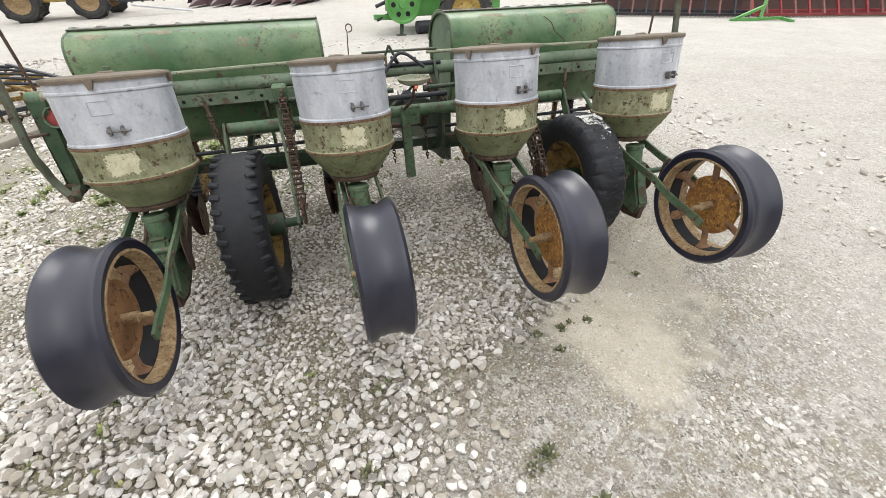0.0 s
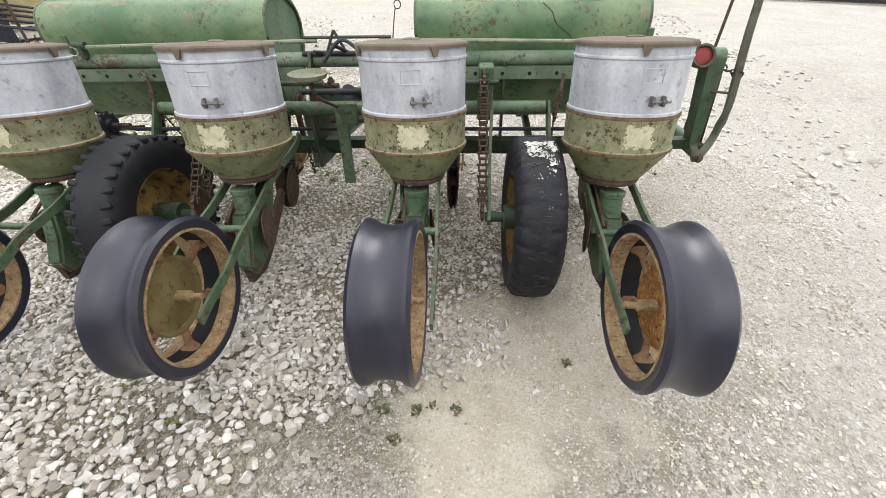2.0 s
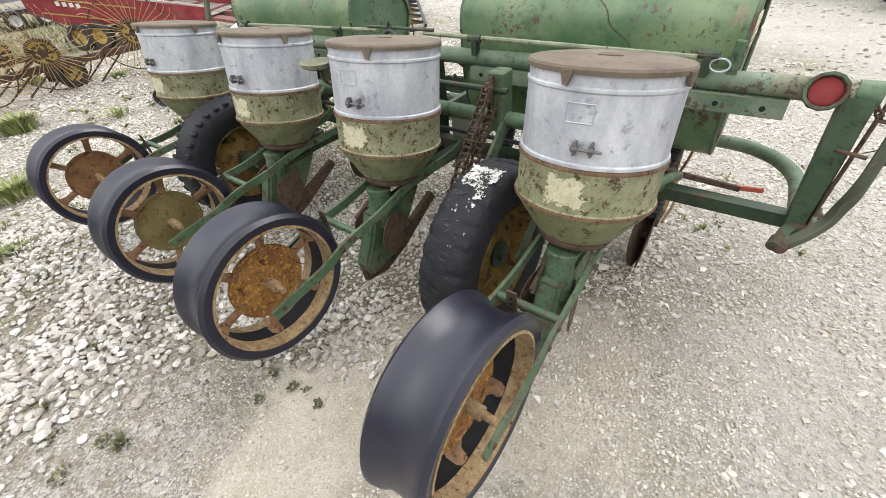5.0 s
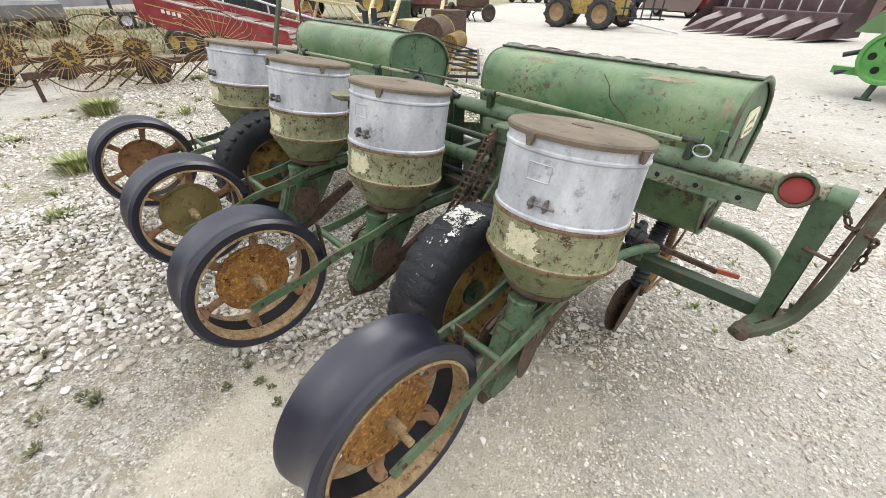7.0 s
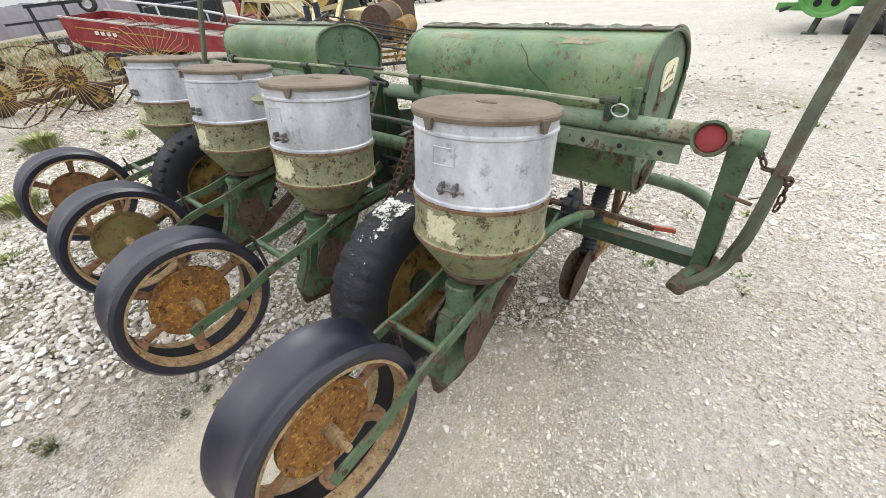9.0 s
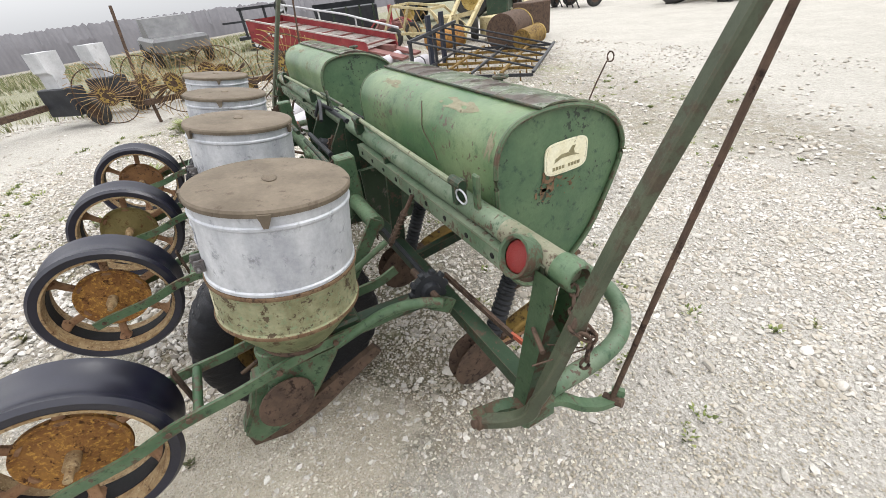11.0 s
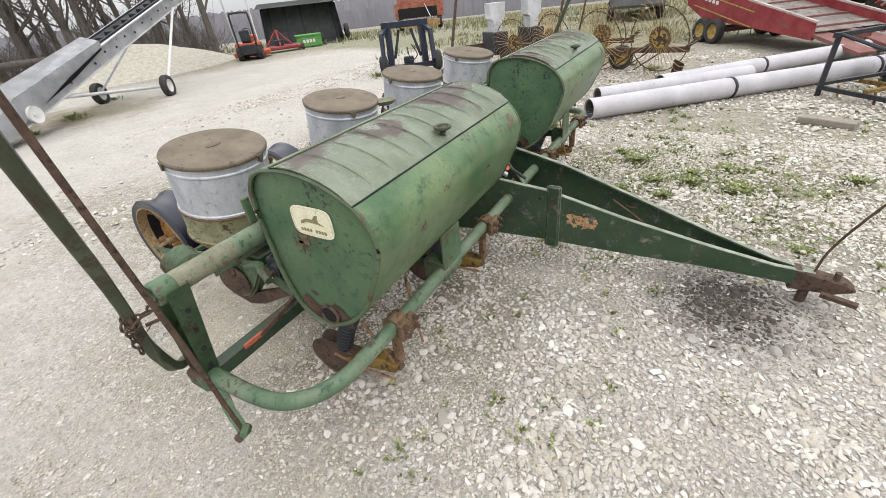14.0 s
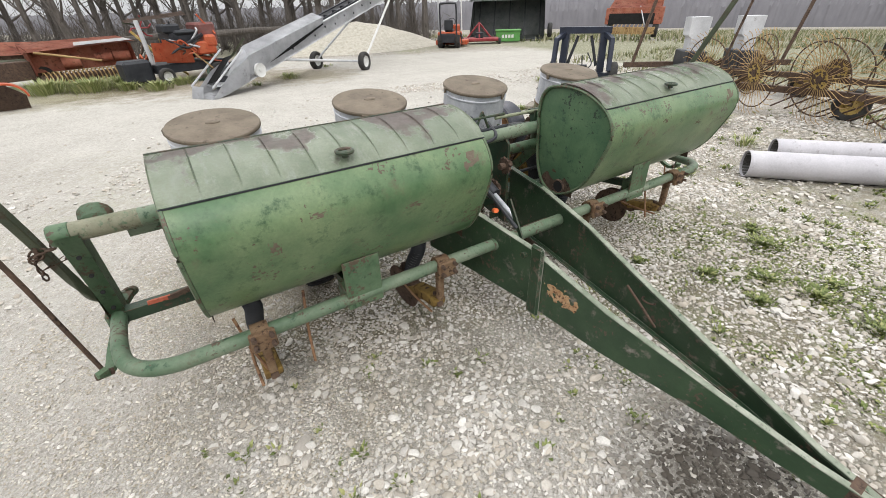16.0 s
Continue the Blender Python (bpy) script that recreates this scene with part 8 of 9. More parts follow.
for sd in (-0.27, 0.27):
    rail = sheet("side_rail", [(-3.7, sd, 0.0), (5.6, sd, 0.0), (5.6, sd, 0.28), (-3.4, sd, 0.3)], label="grey sheet side rail")
    for k in range(16):
        c = ep(-1.9 + k * 0.4, sd + math.copysign(0.013, sd), 0.12 + 0.06 * (k % 2))
        bm = B()
        rod(bm, [c, c + EN * math.copysign(0.014, sd)], 0.022, 8)
        part("hole", bm, dark_hole, rail)
    beam_of("flange", cv, [ep(-3.4, sd, 0.3), ep(5.6, sd, 0.29)], 0.07, 0.02, silver)
    beam_of("lower_flange", cv, [ep(-3.7, sd, 0.0), ep(5.6, sd, 0.0)], 0.05, 0.02, silver)
    beam_of("chain_run", cv, [ep(-3.3, sd * 0.7, 0.33), ep(5.5, sd * 0.7, 0.31)], 0.03, 0.03, black_steel)
sheet("deck", [(-3.9, -0.25, 0.14), (5.6, -0.25, 0.14), (5.6, 0.25, 0.14), (-3.9, 0.25, 0.14)])
for k in range(26):
    beam_of("paddle", cv, [ep(-3.7 + k * 0.36, -0.23, 0.2), ep(-3.7 + k * 0.36, 0.23, 0.2)], 0.03, 0.12, black_steel)
sheet("hood", [(-3.2, 0.30, 0.44), (-0.75, 0.30, 0.40), (-0.75, -0.02, 0.50), (-3.0, -0.02, 0.56)], label="bent pale sheet hood")
sheet("hood_side", [(-3.65, 0.31, 0.02), (-2.7, 0.31, 0.14), (-0.75, 0.31, 0.27), (-0.75, 0.31, 0.40), (-3.2, 0.31, 0.44)])
sheet("hood_gap", [(-2.7, 0.325, 0.12), (-1.9, 0.325, 0.22), (-0.8, 0.325, 0.29), (-0.8, 0.325, 0.255), (-1.8, 0.325, 0.15)], dark_hole, 0.006, "dark gap under the hood")
sheet("hood_nose", [(-3.75, 0.31, 0.08), (-3.2, 0.31, 0.44), (-3.0, -0.02, 0.56), (-3.6, -0.02, 0.2)])
sheet("throat", [(-3.9, -0.26, 0.16), (-3.35, -0.26, 0.45), (-3.3, -0.03, 0.5), (-3.85, -0.03, 0.2)], dark_hole)
sheet("foot", [(-4.25, -0.28, 0.06), (-3.6, -0.28, -0.02), (-3.6, 0.31, -0.02), (-4.25, 0.31, 0.06)], thick=0.03)
sheet("foot_front", [(-4.28, -0.28, 0.06), (-4.28, 0.06, 0.06), (-4.2, 0.06, 0.26), (-4.2, -0.28, 0.26)])
for sd in (-0.29, 0.325):
    sheet("foot_side", [(-4.3, sd, 0.05), (-3.9, sd, 0.0), (-3.3, sd, 0.02), (-3.2, sd, 0.42), (-3.7, sd, 0.34)])
for sd in (-0.31, 0.33):
    beam_of("hopper_bar", cv, [ep(-4.2, sd, 0.25), ep(-3.3, sd - 0.02, 0.6)], 0.02, 0.03, silver)
stick("rope", cv, [ep(-3.6, -0.3, 0.35), ep(-3.9, -0.35, 0.75)], 0.015, tine_rust, 5)
m = Matrix.Translation(ep(-3.0, 0.345, 0.1)) @ Matrix.Rotation(radians(120), 4, "Z") @ ALONG_X
part("sheave", lathe(B(), [(0, 0.02), (0.03, 0.02), (0.03, 0.0), (0.1, 0.0), (0.14, 0.02), (0.14, -0.03), (0, -0.03)], 24, m), white_paint, cv)
stick("jack_shaft", cv, [ep(-3.0, -0.3, 0.1), ep(-3.0, 0.34, 0.1)], 0.02, rust)
a1, a2 = Vector((0.46, -0.6, 0.21)), Vector((-0.46, 0.62, 0.21))
stick("axle", cv, [a1, a2], 0.03, silver)
wheel(cv, *a1, 0.235, 0.15, white_paint, -53)
wheel(cv, *a2, 0.235, 0.15, white_paint, -53)
for a, sd in ((a1, -0.2), (a2, 0.2)):
    stick("tie", cv, [a, ep(-2.2, sd, 0.0)], 0.028, silver)
stick("strut", cv, [a1, ep(1.7, -0.2, 0.02)], 0.03, silver)
stick("strut", cv, [a2, ep(2.45, 0.26, 0.02)], 0.03, white_paint)

# heap of crushed stone
heap_stone, n_, l_ = nodes_of("pale_heaped_stone")
c_ = n_.new("ShaderNodeTexCoord").outputs["Object"]
hv_ = noise_of(n_, l_, c_, 7, 8, 0.8)
l_.new(ramp(n_, l_, hv_, [(0.3, (0.30, 0.275, 0.22)), (0.5, (0.45, 0.42, 0.35)), (0.7, (0.60, 0.57, 0.5))]), n_["Principled BSDF"].inputs["Base Color"])
n_["Principled BSDF"].inputs["Roughness"].default_value = 0.95
b_ = n_.new("ShaderNodeBump")
b_.inputs["Strength"].default_value, b_.inputs["Distance"].default_value = 0.9, 0.08
l_.new(hv_, b_.inputs["Height"])
l_.new(b_.outputs[0], n_["Principled BSDF"].inputs["Normal"])
heap = B()
rows_ = []
for i in range(26):
    rows_.append([])
    for j in range(64):
        q, rr = j * 2 * math.pi / 64, i / 25
        h = max(0.0, 1 - rr) ** 0.9
        x, y = -5.3 + 3.6 * rr * math.cos(q), -13.2 + 2.3 * rr * math.sin(q)
        rows_[-1].append(heap.verts.new((x, y, -0.02 + 1.22 * h * (0.82 + 0.3 * noise.noise((x * 0.6, y * 0.6, 1))) + 0.03 * noise.noise((x * 4, y * 4, 3)) * h)))
for a, b in zip(rows_, rows_[1:]):
    for j in range(64):
        heap.faces.new((a[j], a[(j + 1) % 64], b[(j + 1) % 64], b[j]))
tagged(part("stone_heap", heap, heap_stone, None), "heap of pale crushed stone beside the drive", "stone heap", kind="stuff")

# red baler pickup under the trees
rp = thing("forage_pickup", (3.25, -10.45, 0), "rusty red pickup header with coiled tan teeth", "machine", rz=197)
block("bin", rp, (-1.1, 1.0, 0.0, 0.7, 0.32, 0.85), faded_orange)
panel("roof", rp, [(-1.2, -0.35, 0.78), (1.1, -0.35, 0.88), (1.0, 0.7, 0.98), (-1.1, 0.7, 0.95)], 0.03, faded_orange)
panel("roof_patch", rp, [(-0.2, -0.34, 0.86), (1.05, -0.34, 0.905), (1.0, 0.1, 0.945), (-0.1, 0.1, 0.915)], 0.012, white_paint)
for sx in (-1.1, 1.0):
    panel("cheek", rp, [(sx, -0.4, 0.3), (sx, 0.7, 0.2), (sx, 0.7, 0.95), (sx, -0.3, 0.82)], 0.04, faded_orange)
bm = B()
rod(bm, [(-1.0 + 2.1 * t, -0.25 + 0.16 * math.cos(t * 150), 0.18 + 0.16 * math.sin(t * 150)) for t in [j / 240 for j in range(241)]], 0.018, 5)
part("coil", bm, tine_rust, rp, "tan coiled pickup teeth")
stick("drum", rp, [(-1.05, -0.25, 0.18), (1.15, -0.25, 0.18)], 0.1, rust, 14)
for x, y, z, r in ((-0.5, -0.05, 0.5, 0.14), (0.2, -0.02, 0.55, 0.1), (0.6, -0.02, 0.55, 0.12)):
    stick("drum_end", rp, [(x, y, z), (x + 0.35, y - 0.1, z)], r, faded_orange, 14)
stick("pole", rp, [(-1.0, -0.4, 0.78), (0.2, -0.5, 0.5)], 0.025, tine_rust)
block("tongue", rp, (-2.1, -1.1, -0.1, 0.4, 0.2, 0.6), rust)

# orange engine unit, half stripped
oe = thing("stripped_mower", (1.25, -9.0, 0), "half-stripped orange riding machine with bare engine", "machine", rz=200)
panel("side", oe, [(-0.5, -0.4, 0.45), (0.15, -0.4, 0.4), (0.15, -0.4, 0.85), (-0.45, -0.4, 0.95)], 0.06, orange_paint)
block("chassis", oe, (-0.7, 0.9, -0.35, 0.5, 0.22, 0.42), black_steel)
block("engine", oe, (-0.2, 0.5, -0.3, 0.4, 0.5, 1.1), black_steel, 0.06)
block("grille", oe, (0.3, 0.8, -0.4, 0.4, 0.55, 0.85), orange_paint, 0.04)
for k in range(8):
    rr = random.Random(k)
    stick("pipe_run", oe, curve([(rr.uniform(-0.4, 0.6), -0.35, rr.uniform(0.5, 1.0)), (rr.uniform(-0.4, 0.6), -0.42, rr.uniform(0.6, 1.1)), (rr.uniform(-0.4, 0.7), -0.38, rr.uniform(0.5, 1.2))], 4), 0.022, (rust, silver, black_steel, orange_paint)[k % 4], 6)
block("air_box", oe, (-0.3, 0.1, -0.3, 0.1, 1.05, 1.25), black_steel, 0.04)
block("shroud", oe, (0.5, 0.95, -0.3, 0.35, 0.75, 1.25), maroon, 0.05)
panel("hood", oe, [(-0.75, -0.42, 0.5), (-0.15, -0.42, 0.46), (-0.1, -0.42, 0.84), (-0.7, -0.42, 0.9)], 0.05, orange_paint, "dented orange side panel")
panel("fender", oe, [(0.2, -0.45, 0.5), (1.0, -0.5, 0.3), (1.05, -0.2, 0.36), (0.25, -0.15, 0.6)], 0.05, orange_paint)
block("console", oe, (0.55, 0.85, -0.42, -0.1, 0.7, 0.98), orange_paint, 0.05)
block("seat", oe, (-0.1, 0.4, -0.35, 0.15, 1.0, 1.12), black_steel, 0.05)
panel("canopy", oe, [(-0.9, 0.1, 1.3), (0.5, 0.1, 1.42), (0.6, 0.5, 1.5), (-0.8, 0.5, 1.36)], 0.05, rust)
for k in range(14):
    rr = random.Random(50 + k)
    p0 = Vector((rr.uniform(-0.9, 0.9), rr.uniform(-0.4, 0.3), rr.uniform(0.55, 1.15)))
    p1 = p0 + Vector((rr.uniform(-0.35, 0.35), rr.uniform(-0.1, 0.2), rr.uniform(-0.2, 0.35)))
    beam_of("scrap_strut", oe, [p0, p0.lerp(p1, 0.5) + Vector((0, 0, rr.uniform(-0.05, 0.1))), p1], 0.03, 0.035, (rust, tine_rust, orange_paint, black_steel, olive_brown)[k % 5])
stick("stack", oe, [(-0.65, 0.0, 0.4), (-0.7, 0.0, 1.35)], 0.05, silver)
for x in (-0.6, 0.65):
    wheel(oe, x, -0.45, 0.18, 0.18, 0.14, white_paint, 90)
block("tub", oe, (-1.35, -0.75, -0.2, 0.3, 0.05, 0.55), black_steel, 0.06)
for a, b in (((-0.2, -0.7, 0.04), (0.9, -0.75, 0.05)), ((0.0, -0.9, 0.05), (0.8, -0.55, 0.08)), ((0.3, -0.6, 0.1), (0.4, -0.5, 0.4))):
    beam_of("loose_bar", oe, [a, b], 0.06, 0.05, dark_green)

# orange implement corner
oc = thing("orange_implement", (4.3, -7.05, 0), "bright orange curved implement guard", "implement", rz=190)
for k in range(3):
    bm = B()
    arc = [Vector((0.30 * math.cos(q), 0.07 * (k - 1), 0.20 + 0.26 * math.sin(q))) for q in [math.pi * (0.02 + 0.9 * j / 14) for j in range(15)]]
    bar(bm, arc, 0.075, 0.03)
    part("guard_band", bm, orange_paint, oc, "rusty orange curved guard band")
panel("cheek", oc, [(-0.28, -0.12, 0.02), (0.25, -0.12, 0.02), (0.27, -0.12, 0.25), (0.05, -0.12, 0.44), (-0.2, -0.12, 0.36)], 0.03, rust)
beam_of("bar", oc, [(-0.1, 0.2, 0.12), (-0.45, 0.3, 0.04)], 0.1, 0.07, orange_paint)
stick("hub", oc, [(-0.1, 0.12, 0.2), (-0.1, 0.26, 0.2)], 0.11, rust, 12)

# rusty press and scrap beside the pickup
rm = thing("rusty_press", (4.75, -10.6, 0), "rust-brown old press with rollers under the trees", "machine", rz=190)
block("frame", rm, (-0.55, 0.6, -0.2, 0.5, 0.25, 0.75), rust, 0.04)
panel("cover", rm, [(-0.6, -0.25, 0.75), (0.65, -0.25, 0.7), (0.6, 0.5, 0.95), (-0.5, 0.5, 1.0)], 0.04, faded_orange)
for k in range(3):
    stick("roller", rm, [(-0.5, -0.28, 0.3 + 0.14 * k), (0.55, -0.28, 0.28 + 0.14 * k)], 0.07, (rust, faded_orange, olive_brown)[k], 14)
for x in (-0.45, 0.5):
    wheel(rm, x, -0.45, 0.24, 0.24, 0.16, rust, 90)
beam_of("draw_bar", rm, [(0.5, 0.0, 0.3), (1.2, -0.5, 0.12)], 0.09, 0.09, rust)
pwh = thing("red_spinner", (1.9, -10.6, 0), "small faded pink-red spinner on a post", "implement", rz=200)
stick("post", pwh, [(0, 0, 0), (0, 0, 1.15)], 0.05, silver)
for k in range(6):
    q = k * math.pi / 3
    stick("finger", pwh, [(0, -0.05, 1.15), (0.2 * math.cos(q), -0.08, 1.15 + 0.2 * math.sin(q)), (0.3 * math.cos(q + 0.3), -0.1, 1.15 + 0.3 * math.sin(q + 0.3))], 0.022, red_paint, 6)
for k, (x, y, rz, tilt) in enumerate(((1.0, -10.0, 20, 0.9), (0.4, -9.6, 60, 0.7), (1.6, -9.9, -25, 1.1), (2.1, -9.6, 100, 0.6), (0.0, -9.9, 140, 0.8), (-0.4, -9.1, 35, 0.5), (0.9, -9.8, -60, 1.2), (1.5, -10.2, 75, 0.9))):
    sc = thing("scrap_bar", (x, y, 0), "bent rusty scrap bar leaning in the brush", "scrap", "scrap bars", rz)
    beam_of("bar", sc, [(-0.5, 0, 0.03), (0.1, 0.02, 0.5 * tilt), (0.5, 0.1, tilt)], 0.06, 0.05, (rust, tine_rust, yellow_paint, orange_paint, olive_brown)[k % 5])

# another planter with two square silver boxes
sp = thing("box_planter", (-6.85, -0.2, 0), "old planter with two square silver seed boxes", "planter", rz=141)
for sx in (-0.44, 0.44):
    bm = B()
    plate(bm, [(-0.17, 1.16), (0.17, 1.16), (0.16, 0.88), (0.1, 0.83), (0.1, 0.62), (-0.1, 0.62), (-0.1, 0.83), (-0.16, 0.88)], 0.28, Matrix.Translation((sx, 0, 0)) @ Matrix.Rotation(radians(90), 4, "X"))
    part("seed_box", bm, silver, sp, "square silver seed box")
    block("unit", sp, (sx - 0.16, sx + 0.16, -0.3, 0.3, 0.2, 0.63), black_steel)
    wheel(sp, sx, -0.5, 0.22, 0.22, 0.12, rust, 0)
    beam_of("arm", sp, [(sx, 0.25, 0.3), (sx, -0.5, 0.22)], 0.06, 0.06, rust)
beam_of("tool_bar", sp, [(-1.5, 0.3, 0.36), (1.5, 0.3, 0.36)], 0.09, 0.09, rust)
for sx in (-1.35, 1.35):
    stick("marker", sp, [(sx, 0.3, 0.35), (sx + 0.3, 0.4, 1.7)], 0.03, rust)

# grey pickup at the back
truck_grey = worn("dull_grey_truck_paint", (0.10, 0.10, 0.105), (0.16, 0.16, 0.165), (0.3, 0.3, 0.3), 0.66, 0.4, gloss=0.5)
gp = thing("grey_pickup", (-15.6, 1.0, 0), "grey pickup truck parked beyond the rakes", "truck", rz=100)
block("body", gp, (-0.8, 0.8, -2.2, 2.0, 0.4, 0.85), truck_grey, 0.08)
bm = B()
plate(bm, [(-0.9, 0.85), (-0.55, 1.4), (0.5, 1.42), (0.9, 0.85)], 1.4, at_x(0))
cab = part("cab", bm, truck_grey, gp)
block("windscreen", cab, (-0.6, 0.6, 0.55, 0.62, 0.92, 1.35), dark_hole, 0.0)
for x in (-0.75, 0.75):
    for y in (-1.5, 1.4):
        wheel(gp, x, y, 0.33, 0.33, 0.22, silver, 0)
block("bumper", gp, (-0.8, 0.8, 2.0, 2.1, 0.4, 0.58), black_steel)

# far row of tractors and a long grey shed
for k, (x, mat) in enumerate(((-21.5, red_paint), (-19.0, bright_green), (-16.3, orange_paint), (-13.6, red_paint), (-11.4, white_paint), (-9.2, red_paint))):
    ft = thing("parked_tractor", (x, 33 + (k % 2), 0), "small tractor far off in a row before a grey shed", "tractor", "far tractors", 15 * (k % 3))
    block("hood", ft, (-0.5, 0.5, -1.2, 0.4, 0.6, 1.3), mat, 0.06)
    block("cab", ft, (-0.6, 0.6, 0.4, 1.4, 0.6, 2.1), mat if k % 2 else white_paint, 0.06)
    for sx in (-0.7, 0.7):
        wheel(ft, sx, 0.9, 0.6, 0.6, 0.35, yellow_paint, 0)
        wheel(ft, sx * 0.9, -0.9, 0.35, 0.35, 0.22, yellow_paint, 0)
    block("chassis", ft, (-0.7, 0.7, -1.0, 1.1, 0.4, 0.62), black_steel)
fs = thing("long_shed", (-20, 44, 0), "long grey metal shed behind the far tractors", "shed", rz=20)
block("wall", fs, (-18, 18, 0, 6, 0, 3.2), silver, 0.0)
panel("roof", fs, [(-18.3, -0.4, 3.15), (18.3, -0.4, 3.15), (18.3, 3, 4.4), (-18.3, 3, 4.4)], 0.1, old_wood)
for k in range(5):
    block("door", fs, (-15 + k * 7, -12 + k * 7, -0.06, 0.0, 0, 2.6), dark_green if k % 2 else black_steel, 0.0)

# more old stock behind the pipes
fr = thing("sickle_frame", (-8.9, 7.4, 0), "cream-yellow open hay machine frame with thin rods", "machine", rz=38)
low = [(-0.9, -0.6, 0.35), (1.1, -0.6, 0.3), (1.1, 0.6, 0.3), (-0.9, 0.6, 0.35)]
top = [(-0.6, -0.5, 1.0), (0.5, -0.5, 0.85), (0.5, 0.5, 0.85), (-0.6, 0.5, 1.0)]
for ring_ in (low, top):
    for p, q in zip(ring_, ring_[1:] + ring_[:1]):
        beam_of("rail", fr, [p, q], 0.07, 0.06, cream_paint)
for p, q in zip(low, top):
    beam_of("post", fr, [p, q], 0.06, 0.06, cream_paint)
for k in range(6):
    stick("rod", fr, [(-0.5 + 0.2 * k, -0.5, 0.95 - 0.02 * k), (-0.2 + 0.22 * k, -0.62, 0.32)], 0.012, tine_rust, 5)
for x in (-0.6, 0.8):
    for y in (-0.6, 0.6):
        wheel(fr, x, y, 0.26, 0.26, 0.14, cream_paint, 90)
block("gearbox", fr, (0.6, 1.0, -0.3, 0.3, 0.3, 0.65), cream_paint, 0.04)
rt = thing("red_tedder", (-10.6, 7.2, 0), "faded red tedder with spread arms", "machine", rz=20)
stick("mast", rt, [(0, 0, 0.0), (0, 0, 1.0)], 0.06, red_paint)
for k in range(8):
    q = k * math.pi / 4
    stick("arm", rt, [(0, 0, 0.55), (0.45 * math.cos(q), 0.45 * math.sin(q), 0.62), (0.75 * math.cos(q), 0.75 * math.sin(q), 0.35)], 0.03, red_paint if k % 2 else maroon, 6)
block("guard", rt, (-0.5, 0.4, -0.2, 0.3, 0.3, 0.55), maroon, 0.04)
for x in (-0.5, 0.5):
    wheel(rt, x, 0.3, 0.2, 0.2, 0.12, rust, 90)
dc = thing("dark_combine", (-15.0, 11.8, fall(-15.0, 11.8)), "black and dark green old combine in the far row", "machine", rz=50)
block("body", dc, (-2.2, 1.4, -0.9, 0.9, 0.7, 2.0), black_steel, 0.08)
block("cab", dc, (1.0, 1.9, -0.6, 0.6, 1.2, 2.5), grey_sheet, 0.08)
block("header", dc, (1.8, 2.6, -2.2, 2.2, 0.15, 0.8), dark_green, 0.05)
for x, y, r in ((1.1, -1.0, 0.7), (1.1, 1.0, 0.7), (-1.6, -0.8, 0.42), (-1.6, 0.8, 0.42)):
    wheel(dc, x, y, r, r, 0.4, yellow_paint, 90)
stick("unloader", dc, [(-1.5, 0.8, 2.1), (0.5, 1.3, 2.3)], 0.13, dark_green, 12)
for x, y, mat, rz_ in ((-13.4, 15.0, maroon, 20), (-11.4, 15.6, rust, -15), (-16.2, 15.6, grey_sheet, 40)):
    oi = thing("old_implement", (x, y, 0), "rusty old implement standing in the far row", "implement", "far implements", rz_)
    block("hopper", oi, (-0.7, 0.7, -0.4, 0.4, 0.5, 1.1), mat, 0.05)
    beam_of("tool_bar", oi, [(-1.1, -0.3, 0.45), (1.1, -0.3, 0.45)], 0.12, 0.12, rust)
    for k in range(5):
        beam_of("shank", oi, [(-0.9 + k * 0.45, -0.3, 0.45), (-0.9 + k * 0.45, -0.55, 0.3), (-0.9 + k * 0.45, -0.4, 0.02)], 0.05, 0.05, black_steel)
    for sx in (-0.95, 0.95):
        wheel(oi, sx, 0.2, 0.32, 0.32, 0.18, rust, 0)


